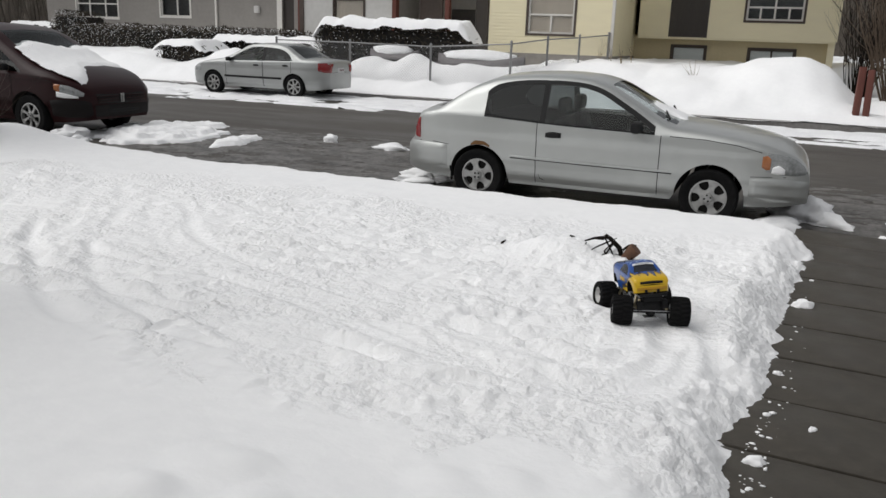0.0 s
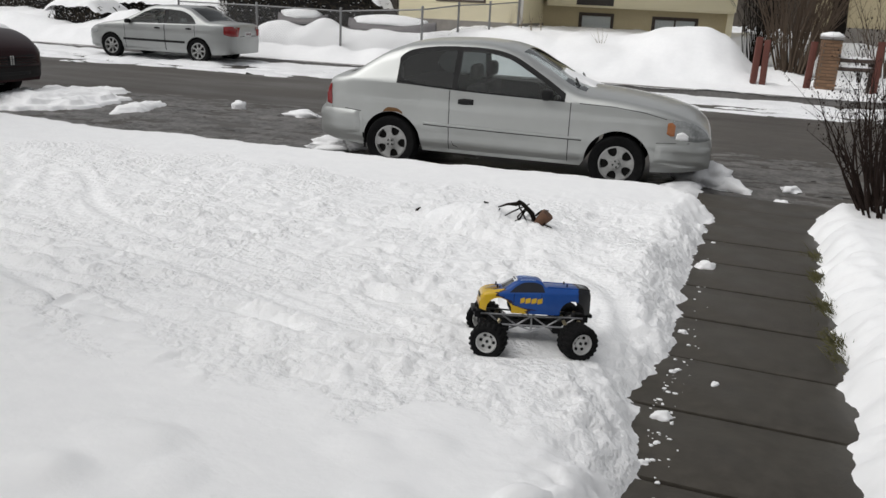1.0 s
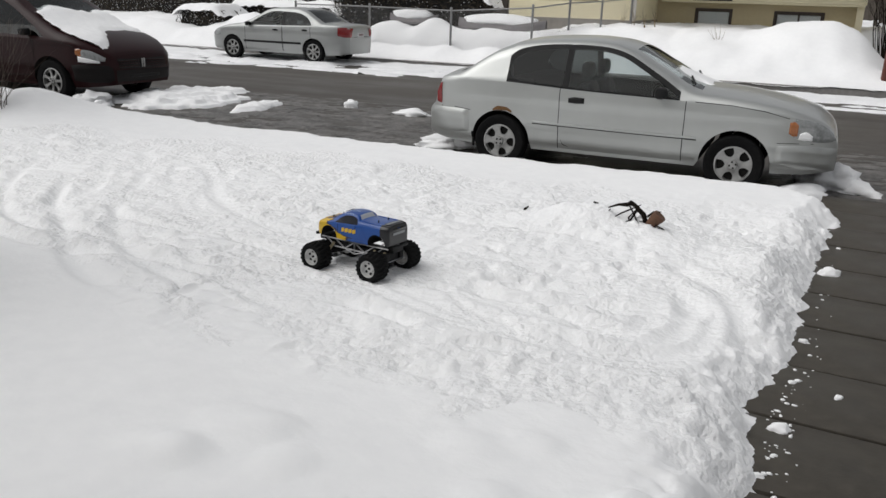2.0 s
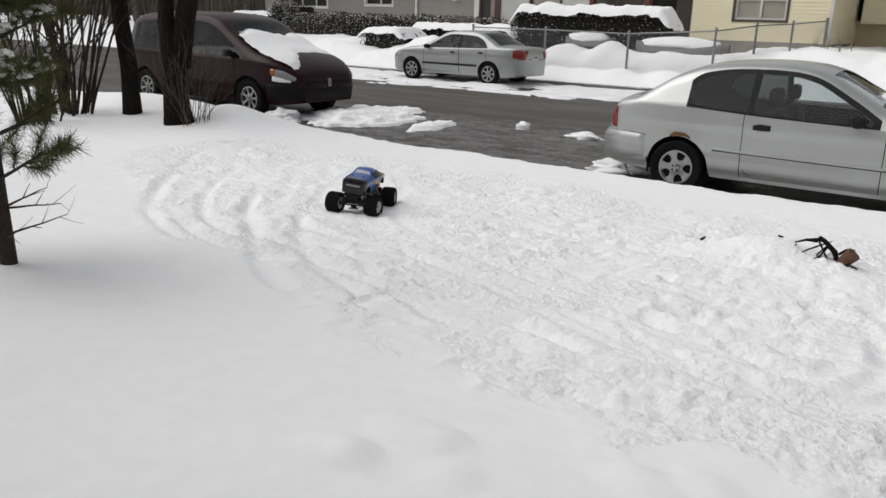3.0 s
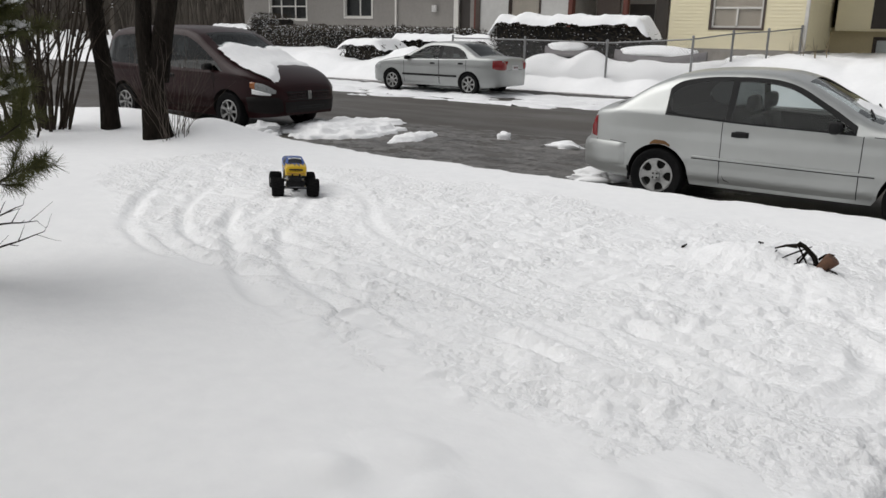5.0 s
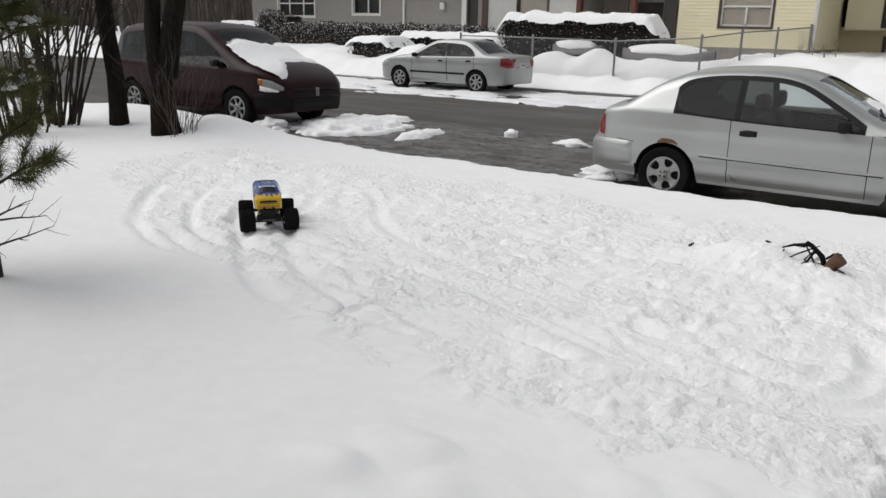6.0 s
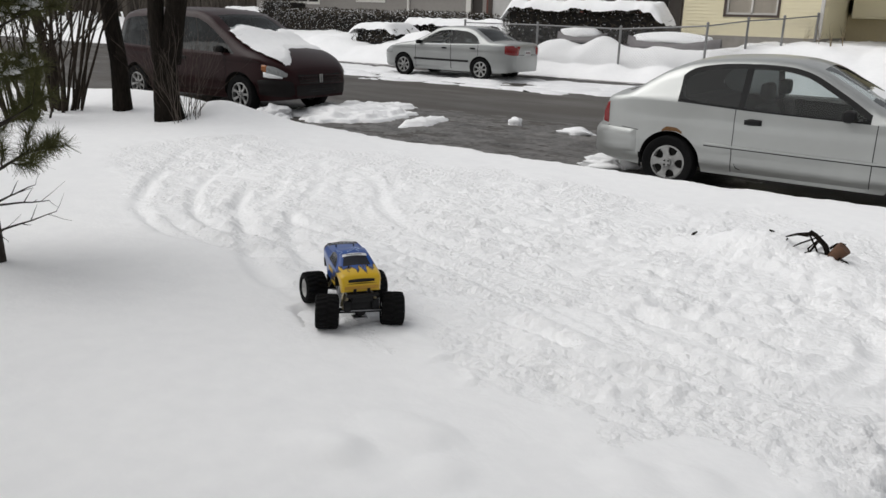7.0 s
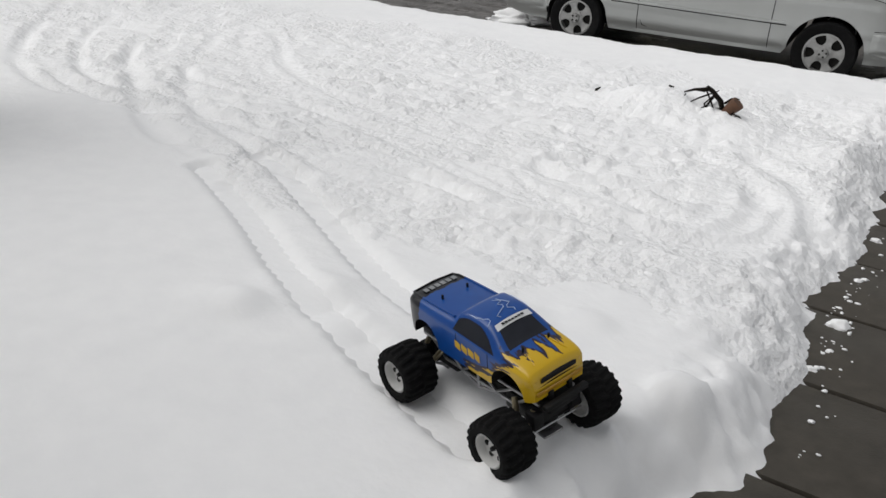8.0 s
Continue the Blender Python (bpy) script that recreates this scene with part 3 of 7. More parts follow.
# garden path: concrete slabs laid across its length
bm = bmesh.new()
add_box(bm, -0.35, 1.75, -4.0, 8.0, -0.02, WALK_Z - 0.03)
path_bed = part("path", bm, UNDER)
tagged(path_bed, "wet grey concrete garden path cleared of snow", "path", kind="structure")
me = None
for k in range(19):
    y0 = -3.3 + 0.603 * k
    if me is None:
        bm = bmesh.new()
        add_box(bm, -0.60, 0.60, 0.006, 0.594, -0.03, 0.03, 0.006)
        slab = part("slab", bm, CONCRETE, path_bed)
        me = slab.data
    else:
        slab = new("slab", me)
        slab.parent = path_bed
    slab.matrix_basis = pose(0.42 + 0.095 * (y0 - 2.6), y0, WALK_Z - 0.028 + random.uniform(-0.003, 0.003), random.uniform(-0.3, 0.3), random.uniform(-0.2, 0.2), -3.6)


def blob(name, x, y, z, sx, sy, sz, seed, material=SNOW, label="", turn=0.0, category="snow lump", sub=3, rough=0.35, parent=None, flat=True):
    """An uneven lump of snow with a flat underside."""
    bm = bmesh.new()
    bmesh.ops.create_icosphere(bm, subdivisions=sub, radius=1.0)
    for v in bm.verts:
        k = 1 + rough * fbm(v.co.x * 1.4 + seed, v.co.y * 1.4, v.co.z * 1.4 + seed * 0.37, 3) + 0.10 * fbm(v.co.x * 5, v.co.y * 5 + seed, v.co.z * 5, 2)
        v.co = v.co * k
        if flat and v.co.z < -0.25:
            v.co.z = -0.25
        v.co = Vector((v.co.x * sx, v.co.y * sy, (v.co.z + 0.25) * sz))
    ob = part(name, bm, material, parent, label, angle=80)
    ob.matrix_basis = pose(x, y, z, 0, 0, turn)
    if label:
        tagged(ob, label, category)
    return ob


def far_z(x, y):
    """Snow over the gardens across the street."""
    right = sstep(-7.6, -6.2, x)
    low = 0.14 + 0.32 * sstep(20.6, 21.8, y) + 0.38 * sstep(21.8, 24.5, y) + 0.1 * sstep(24, 30, y)
    high = 0.14 + 1.02 * sstep(20.4, 23.8, y) + 0.08 * sstep(24, 30, y)
    z = low + (high - low) * right + 0.06 * fbm(x * 0.5, y * 0.7, 2.0, 3)
    z += 0.42 * math.exp(-((x - 0.05) / 1.15) ** 4 - ((y - 23.2) / 1.2) ** 2)
    z -= 0.75 * sstep(1.0, 2.2, x) * sstep(21, 23, y) * (1 - sstep(28, 30, y))
    z += 0.42 * math.exp(-((x + 10.3) / 0.55) ** 2 - ((y - 22.5) / 0.6) ** 2) + 0.30 * math.exp(-((x + 11.9) / 0.8) ** 2 - ((y - 22.6) / 0.5) ** 2) + 0.22 * math.exp(-((x + 8.3) / 1.2) ** 2 - ((y - 22.3) / 0.45) ** 2)
    z += 0.30 * math.exp(-((y - 22.45) / 0.75) ** 2) * sstep(-12.9, -12.2, x) * sstep(-6.2, -7.0, x)
    z += 0.5 * math.exp(-((x + 16.8) / 1.5) ** 2 - ((y - 22.6) / 1.1) ** 2) + 0.35 * math.exp(-((x + 21.0) / 2.2) ** 2 - ((y - 22.0) / 1.0) ** 2)
    z += 0.10 * fbm(x * 1.3, y * 1.3, 17.0, 3) * sstep(20.6, 21.4, y)
    e = y - 20.30 - 0.12 * fbm(x * 0.6, 1.0)
    k = 0.128 + 0.05 * fbm(x * 0.45, 4.0, 3.0, 3)
    z = k + (z - k) * sstep(-0.02, 0.6, e)
    return z + 0.02 * fbm(x * 2.5, y * 2.5, 7.0, 3)


xs = steps((-90, -26, 2), (-26, 8, 0.16), (8, 60, 2))
ys = steps((20.24, 20.5, 0.06), (20.5, 26, 0.16), (26, 34, 0.6), (34, 80, 4))
tagged(grid_mesh("ground_far_snow", xs, ys, far_z, SNOW), "deep snow over front gardens across the street", "snow", kind="structure")
tagged(box("kerb", -90, 60, 20.28, 20.42, -0.05, 0.135, KERB, bevel=0.02), "grey concrete kerb across the street", "kerb", kind="structure")
tagged(box("kerb_near", -90, 60, 7.30, 7.50, -0.05, 0.085, CONCRETE, bevel=0.02), "grey concrete kerb under the yard snow", "kerb", kind="structure")


def gutter_snow(name, x0, x1, y0, y1, seed, label, thick=0.06, cover=0.0):
    """Patchy trodden snow lying on the road, with ragged edges."""
    xs, ys = steps((x0, x1, 0.09)), steps((y0, y1, 0.09))
    h = {}

    def zf(x, y):
        edge = min((y - y0) / 0.5, (y1 - y) / 0.25, (x - x0) / 0.6, (x1 - x) / 0.6, 1)
        v = fbm(x * 0.7 + seed, y * 1.6, seed, 4, 0.6) + cover + 0.9 * (edge - 1) + 0.6 * (y - y0) / (y1 - y0)
        return -0.03 + (thick + 0.03) * sstep(-0.15, 0.45, v) + 0.03 * sstep(0.3, 1.0, v) + 0.006 * fbm(x * 5, y * 5, 2.0)
    return tagged(grid_mesh(name, xs, ys, zf, SNOW_ICY, keep=lambda x, y: zf(x, y) > -0.025), label, "snow", kind="stuff")


gutter_snow("gutter_snow", -26, -5.5, 16.4, 20.32, 3.0, "trodden snow along the far gutter under a parked sedan", cover=0.12)
gutter_snow("gutter_snow", -5.5, 7, 16.3, 19.6, 8.0, "trodden snow along the far gutter beside running meltwater", cover=0.05)


def gritty_slush(x0, x1, y0, y1, seed):
    """Dark gritty slush frozen in ripples on the near half of the street."""
    xs, ys = steps((x0, x1, 0.05)), steps((y0, y1, 0.045))

    def zf(x, y):
        e = min((x - x0) / 1.2, (x1 - x) / 1.2, (y - y0) / 0.3, (y1 - y) / 0.9, 1)
        v = fbm(x * 1.6 + seed, y * 4.2, seed, 4, 0.7) + 0.5 * (e - 0.7)
        return 0.010 + 0.016 * min(v, 0.5) + 0.007 * fbm(x * 9, y * 14, seed, 2)
    road_z = lambda x, y: 0.03 * (1 - ((y - 14) / 6.6) ** 2) - 0.005
    return tagged(grid_mesh("road_slush", xs, ys, lambda x, y: road_z(x, y) + zf(x, y) - 0.007, SLUSH, keep=lambda x, y: zf(x, y) > 0.006), "dark gritty slush on wet asphalt", "slush", kind="stuff")


gritty_slush(-9.5, -2.2, 8.1, 12.3, 4.0)
gritty_slush(-0.2, 6.0, 8.0, 11.5, 14.0)


# ---- cars ----
def make_wheel(name, r, width, rim_r, spokes, rim_mat, seed=0, cover=False):
    """Hub at the origin, axle along y, outer face towards -y."""
    w = new(name)
    h = width / 2
    v, f = lathe_data([(rim_r, -h * 0.75), (rim_r + 0.02, -h * 0.95), (r * 0.93, -h), (r * 0.985, -h * 0.8), (r, -h * 0.35), (r, h * 0.35), (r * 0.985, h * 0.8), (r * 0.93, h), (rim_r, h * 0.8)], 40)
    raw("tyre", v, f, RUBBER, w, "black rubber tyre")
    # rim: barrel, back plate, hub and spokes
    v, f = lathe_data([(rim_r * 1.02, -h * 0.82), (rim_r * 0.93, -h * 0.85), (rim_r * 0.90, -h * 0.3), (rim_r * 0.90, h * 0.6), (rim_r * 1.02, h * 0.7)], 40)
    bm = bmesh.new()
    me = bpy.data.meshes.new("tmp")
    me.from_pydata(v, [], f)
    bm.from_mesh(me)
    bpy.data.meshes.remove(me)
    for k in range(spokes):
        a = 2 * math.pi * k / spokes + 0.3
        m = Matrix.Rotation(-a, 4, "Y")
        n = 6
        wid = rim_r * (0.74 if spokes <= 5 else 0.36)
        ring = []
        for q in range(n + 1):
            t = q / n
            rad = rim_r * (0.18 + 0.76 * t)
            hw = wid * (0.5 - 0.28 * math.sin(math.pi * t))
            o = -h * (0.80 - 0.12 * math.sin(math.pi * t))
            ring.append([bm.verts.new(m @ Vector((rad, o + (0.0 if s < 2 else 0.02), sg * hw))) for s, sg in ((0, -1), (1, 1), (2, 1), (3, -1))])
        for q in range(n):
            for s in range(4):
                bm.faces.new((ring[q][s], ring[q][(s + 1) % 4], ring[q + 1][(s + 1) % 4], ring[q + 1][s]))
    bmesh.ops.create_cone(bm, cap_ends=True, segments=24, radius1=rim_r * 0.3, radius2=rim_r * 0.24, depth=0.04, matrix=Matrix.Translation((0, -h * 0.82, 0)) @ Matrix.Rotation(radians(90), 4, "X"))
    part("rim", bm, rim_mat, w, "silver spoked rim with road grime")
    bm = bmesh.new()
    bmesh.ops.create_cone(bm, cap_ends=True, segments=24, radius1=rim_r * 0.91, radius2=rim_r * 0.91, depth=0.03, matrix=Matrix.Translation((0, -h * 0.1, 0)) @ Matrix.Rotation(radians(90), 4, "X"))
    part("brake", bm, UNDER, w)
    for k in range(4):
        a = 2 * math.pi * k / 4 + 0.5
        bm = bmesh.new()
        bmesh.ops.create_cone(bm, cap_ends=True, segments=6, radius1=0.011, radius2=0.009, depth=0.02, matrix=Matrix.Translation((rim_r * 0.17 * math.cos(a), -h * 0.82 - 0.022, rim_r * 0.17 * math.sin(a))) @ Matrix.Rotation(radians(90), 4, "X"))
        part("wheel_nut", bm, UNDER, w)
    return w


class Shell:
    """A car body as columns along its length; x runs from the tail (0) to the nose."""

    def __init__(self, s):
        self.s = s
        self.top, self.belt = smooth_curve(s["top"]), smooth_curve(s["belt"])
        self.length, self.half = s["length"], s["half"]

    def plan(self, x):
        u = abs(2 * x / self.length - 1)
        return (1 - self.s.get("shrink", 0.42) * u ** self.s.get("round", 9)) * (1 - 0.05 * u * u)

    def hw(self, x, z):
        b = self.belt_eff(x)
        w = self.half * self.plan(x)
        c = (z - self.s["waist"]) / self.s.get("hscale", 0.6)
        for zc, depth, width in self.s.get("creases", ()):
            w -= depth * sstep(zc, zc - width, z) * self.plan(x)
        w *= 1 - 0.075 * c * c if z < self.s["waist"] else 1 - 0.06 * min(c, 0.7) ** 2
        if z > b:
            w -= self.s["tumble"] * (z - b)
        t, rr = self.top(x), self.s["corner"]
        if z > t - rr:
            q = min((z - t + rr) / rr, 1.0)
            w -= rr * (1 - math.sqrt(max(0.0, 1 - q * q))) * 0.9
        return max(w, 0.02)

    def belt_eff(self, x):
        return min(self.belt(x), self.top(x) - 0.5 * self.s["corner"])

    def low(self, x):
        z = self.s["sill"] + self.s.get("lift", 0.06) * (max(0, abs(2 * x / self.length - 1) - 0.72) / 0.28) ** 2
        for wx in self.s["wheels"]:
            d, a = abs(x - wx), self.s["arch"]
            if d < a:
                z = max(z, self.s["wheel_r"] + math.sqrt(a * a - d * d))
        return min(z, self.top(x) - self.s.get("thin", 0.1))

    def side(self, x, z, sgn, out=0.0):
        return Vector((x, sgn * (self.hw(x, z) + out), z))

    def front_x(self, y, z, nose=True):
        """x at which the rounded end of the body is |y| wide."""
        a, b = (self.length * 0.6, self.length) if nose else (self.length * 0.4, 0.0)
        if abs(y) <= self.hw(b, z):
            return b
        for _ in range(30):
            m = (a + b) / 2
            if self.hw(m, z) > abs(y):
                a = m
            else:
                b = m
        return a

    def build(self, car, paint, glass_side, glass_front, glass_rear):
        s = self.s
        L = self.length
        cols = {round(L * k / 90, 4) for k in range(91)} | {round(L - 0.25 * (k / 8) ** 2, 4) for k in range(9)} | {round(0.25 * (k / 8) ** 2, 4) for k in range(9)}
        for wx in s["wheels"]:
            cols |= {round(wx + s["arch"] * math.cos(math.pi * k / 22), 4) for k in range(23)}
        for d in s["doors"]:
            for x in d:
                cols |= {round(x, 4), round(x + s.get("gap", 0.012), 4)}
        for wd in s["windows"]:
            cols |= {round(wd["x"][0] + (wd["x"][-1] - wd["x"][0]) * k / 16, 4) for k in range(17)}
        cols |= {round(x, 4) for g in (s["windscreen"], s["rear_glass"]) if g for x in g}
        cols = sorted(c for c in cols if 0 <= c <= L)
        wins = [(wd, smooth_curve(list(zip(wd["x"], wd["lo"]))), smooth_curve(list(zip(wd["x"], wd["hi"])))) for wd in s["windows"]]
        groups = {}

        def face(key, pts):
            vs, fs, seen = groups.setdefault(key, ([], [], {}))
            idx = []
            for p in pts:
                k = (round(p[0], 5), round(p[1], 5), round(p[2], 5))
                if k not in seen:
                    seen[k] = len(vs)
                    vs.append(p)
                if not idx or idx[-1] != seen[k]:
                    idx.append(seen[k])
            if len(set(idx)) >= 3 and len(set(idx)) == len(idx):
                fs.append(tuple(idx))
        NB, NA = s.get("rows", 8), (2, 4, 3)
        cabin = s.get("cabin", (9e9, 9e9))

        def rows(x):
            lo, b, t = self.low(x), self.belt_eff(x), self.top(x)
            b = max(b, lo + 0.02)
            t = max(t, b + 0.001)
            w = None
            for i, (wd, fl, fh) in enumerate(wins):
                if wd["x"][0] <= x <= wd["x"][-1]:
                    w = (i, fl(x), fh(x))
            if w is None:
                for (wa, la, ha), (wb, lb, hb) in zip(wins[:-1], wins[1:]):
                    if wa["x"][-1] < x < wb["x"][0]:
                        w = (-1, (la(wa["x"][-1]) + lb(wb["x"][0])) / 2, (ha(wa["x"][-1]) + hb(wb["x"][0])) / 2)
            if w is None or w[2] - w[1] < 1e-4:
                mid = b + 0.3 * (t - b) if w is None else w[1]
                l2 = h2 = min(max(mid, b), t)
            else:
                l2, h2 = max(w[1], b), min(w[2], t)
                h2 = max(h2, l2)
            z = [lo + (b - lo) * k / NB for k in range(NB + 1)]
            z += [b + (l2 - b) * k / NA[0] for k in range(1, NA[0] + 1)]
            z += [l2 + (h2 - l2) * k / NA[1] for k in range(1, NA[1] + 1)]
            z += [h2 + (t - h2) * (1 - (1 - k / NA[2]) ** 1.6) for k in range(1, NA[2] + 1)]
            return z
        zs = [rows(x) for x in cols]
        pillar = s.get("pillar", ())
        for i in range(len(cols) - 1):
            x0, x1 = cols[i], cols[i + 1]
            xm = (x0 + x1) / 2
            for sg in (-1, 1):
                for k in range(len(zs[0]) - 1):
                    p = [self.side(x0, zs[i][k], sg), self.side(x1, zs[i + 1][k], sg), self.side(x1, zs[i + 1][k + 1], sg), self.side(x0, zs[i][k + 1], sg)]
                    key = "body"
                    if NB + NA[0] <= k < NB + NA[0] + NA[1]:
                        for j, (wd, fl, fh) in enumerate(wins):
                            if wd["x"][0] < xm < wd["x"][-1]:
                                key = ("window", j, sg)
                        for j, (a, b) in enumerate(pillar):
                            if a < xm < b and key == "body":
                                key = ("pillar", j, sg)
                    elif s.get("surround") and (NB <= k < NB + NA[0] or k == NB + sum(NA[:2])) and s["windows"][0]["x"][0] < xm < s["windows"][-1]["x"][-1]:
                        key = ("surround", sg)
                    elif k < NB:
                        for j, (d0, d1) in enumerate(s["doors"]):
                            if d0 < xm < d1 + s.get("gap", 0.012) and k >= 1 and (zs[i][k] + zs[i][k + 1]) / 2 > self.s["sill"] + 0.05:
                                seam = xm < d0 + s.get("gap", 0.012) or xm > d1
                                key = ("seam", j, xm < (d0 + d1) / 2, sg) if seam else ("door", j, sg)
                    if sg > 0:
                        p = p[::-1]
                    face(key, p)
                    if cabin[0] < xm < cabin[1] and not (isinstance(key, tuple) and key[0] == "window") and zs[i][k] > s["sill"] + 0.02:
                        face("lining", [Vector((q.x, q.y * 0.962, q.z - 0.014 * (k > NB))) for q in p])
            # top skin
            n = 12
            for k in range(n):
                q = []
                for x, zz in ((x0, zs[i][-1]), (x1, zs[i + 1][-1])):
                    w = self.hw(x, zz)
                    for t in (k / n * 2 - 1, (k + 1) / n * 2 - 1):
                        q.append(Vector((x, w * t, zz + s["crown"] * min(1.0, w / self.half) * (1 - t * t))))
                tm = abs((2 * k + 1) / n - 1)
                key = "body"
                for nm, g in (("windscreen", s["windscreen"]), ("rear_window", s["rear_glass"])):
                    if g and g[0] < xm < g[1] and tm < 0.9:
                        key = nm
                face(key, [q[0], q[2], q[3], q[1]])
                if key == "body" and cabin[0] < xm < cabin[1]:
                    face("lining", [Vector((c.x, c.y * 0.962, c.z - 0.03)) for c in (q[0], q[2], q[3], q[1])])
            # underside follows the wheel arches
            face("underbody", [self.side(x0, zs[i][0], 1), self.side(x1, zs[i + 1][0], 1), self.side(x1, zs[i + 1][0], -1), self.side(x0, zs[i][0], -1)])
        for i, fl in ((0, False), (-1, True)):
            for k in range(len(zs[0]) - 1):
                a, b = zs[i][k], zs[i][k + 1]
                x = cols[i]
                q = [self.side(x, a, -1), self.side(x, a, 1), self.side(x, b, 1), self.side(x, b, -1)]
                face("body", q if fl else q[::-1])
        names = {"lining": ("cabin_lining", CABIN, "dark cabin lining"), "body": ("body", paint, ""), "underbody": ("underbody", UNDER, "black underbody and wheel wells"), "windscreen": ("windscreen", glass_front, "raked glass windscreen"), "rear_window": ("rear_window", glass_rear, "dark rear window")}
        made = {}
        for key, (vs, fs, _) in groups.items():
            if isinstance(key, tuple):
                nm, m, lb = {"window": ("side_window", GLASS_BLACK if key[0] == "window" and s["windows"][key[1]].get("dark") else glass_side, "dark side window"), "surround": ("window_surround", BLACK, "black rubber window surround"), "door": ("door", paint, ""), "seam": ("door_seam", UNDER, ""), "pillar": ("pillar", BLACK, "black window pillar")}[key[0]]
            else:
                nm, m, lb = names[key]
            if nm == "door_seam":
                vs = [Vector((v.x, v.y * 0.992, v.z)) for v in vs]
            made[key] = raw(nm, vs, fs, m, car, lb, angle=38)
            if m in (GLASS, GLASS_DARK, GLASS_BLACK):
                made[key].visible_shadow = False
        return made

    def side_patch(self, name, pts, material, parent, sgn, proud=0.006, label="", n=10):
        """A flush panel on the side: pts are rows of (x, low z, high z)."""
        lo, hi = smooth_curve([(p[0], p[1]) for p in pts]), smooth_curve([(p[0], p[2]) for p in pts])
        v, f, m = [], [], 6
        for i in range(n + 1):
            x = pts[0][0] + (pts[-1][0] - pts[0][0]) * i / n
            for k in range(m + 1):
                z = lo(x) + (hi(x) - lo(x)) * k / m
                edge = 0.0 if i in (0, n) or k in (0, m) else proud
                v.append(self.side(x, z, sgn, edge + 0.001))
        for i in range(n):
            for k in range(m):
                q = (i * (m + 1) + k, (i + 1) * (m + 1) + k, (i + 1) * (m + 1) + k + 1, i * (m + 1) + k + 1)
                f.append(q if sgn < 0 else q[::-1])
        return raw(name, v, f, material, parent, label, angle=60)

    def end_patch(self, name, pts, material, parent, nose=True, proud=0.008, label="", n=10):
        """A panel on the nose or tail: pts are rows of (y, low z, high z)."""
        lo, hi = smooth_curve([(p[0], p[1]) for p in pts]), smooth_curve([(p[0], p[2]) for p in pts])
        v, f, m, sg = [], [], 5, 1 if nose else -1
        for i in range(n + 1):
            y = pts[0][0] + (pts[-1][0] - pts[0][0]) * i / n
            for k in range(m + 1):
                z = lo(y) + (hi(y) - lo(y)) * k / m
                edge = 0.0 if i in (0, n) or k in (0, m) else proud
                x = self.front_x(y, z, nose)
                # follow the leaning upper edge of the end
                while self.top(x) < z - 0.005 and 0 < x - sg * 0.004 < self.length:
                    x -= sg * 0.004
                v.append(Vector((x + sg * (edge + 0.003), y, z)))
        for i in range(n):
            for k in range(m):
                q = (i * (m + 1) + k, (i + 1) * (m + 1) + k, (i + 1) * (m + 1) + k + 1, i * (m + 1) + k + 1)
                f.append(q if nose else q[::-1])
        return raw(name, v, f, material, parent, label, angle=60)

    def top_snow(self, name, mask, x0, x1, thick, parent, label, seed=1.0, step=0.02):
        """Snow lying on the upper skin where mask(x, y) > 0."""
        xs, ys = steps((x0, x1, step)), steps((-self.half, self.half, step))
        v, f, ids = [], [], {}
        for i, x in enumerate(xs):
            t = self.top(x)
            w = self.hw(x, t)
            for j, y in enumerate(ys):
                m = mask(x, y) + 0.08 * fbm(x * 3.5 + seed, y * 3.5, seed)
                if abs(y) > w - 0.015 or m < -0.05:
                    continue
                z = t + self.s["crown"] * min(1.0, w / self.half) * (1 - (y / w) ** 2)
                h = thick * sstep(-0.05, 0.16, m) * (0.75 + 0.25 * fbm(x * 3, y * 3, seed))
                ids[i, j] = len(v)
                v.append((x, y, z - 0.022 + h + 0.022 * sstep(-0.05, 0.04, m)))
        for i in range(len(xs) - 1):
            for j in range(len(ys) - 1):
                q = [ids.get(c) for c in ((i, j), (i + 1, j), (i + 1, j + 1), (i, j + 1))]
                if None not in q:
                    f.append(tuple(q))
        return raw(name, v, f, SNOW, parent, label, angle=180)


def seat(parent, x, y, z=0.35, h=0.62):
    bm = bmesh.new()
    add_box(bm, x - 0.05, x + 0.45, y - 0.24, y + 0.24, z, z + 0.16, 0.05)
    add_box(bm, x - 0.12, x + 0.04, y - 0.23, y + 0.23, z + 0.12, z + h, 0.06, Matrix.Translation((x, 0, z)) @ Matrix.Rotation(radians(-12), 4, "Y") @ Matrix.Translation((-x, 0, -z)))
    s = part("seat", bm, CABIN, parent, "dark cloth car seat")
    bm = bmesh.new()
    add_box(bm, x - 0.22, x - 0.11, y - 0.13, y + 0.13, z + h + 0.02, z + h + 0.19, 0.045)
    part("headrest", bm, CABIN, s)


def mirror(shell, parent, x, z, sgn, material):
    p = shell.side(x, z, sgn)
    bm = bmesh.new()
    y0, y1 = sorted((p.y - sgn * 0.01, p.y + sgn * 0.16))
    add_box(bm, x - 0.05, x + 0.06, y0, y1, z - 0.005, z + 0.105, 0.035)
    part("door_mirror", bm, material, parent, "door mirror")


def fit_wheels(shell, car, wheel, track):
    s = shell.s
    for i, wx in enumerate(s["wheels"]):
        for sg in (-1, 1):
            m = pose(wx, sg * track, s["wheel_r"], 0, 31 * i + 17 * sg, 0 if sg < 0 else 180)
            if i == 0 and sg < 0:
                wheel.parent = car
                wheel.matrix_basis = m
            else:
                c = copy_thing(wheel, m)
                c.parent = car


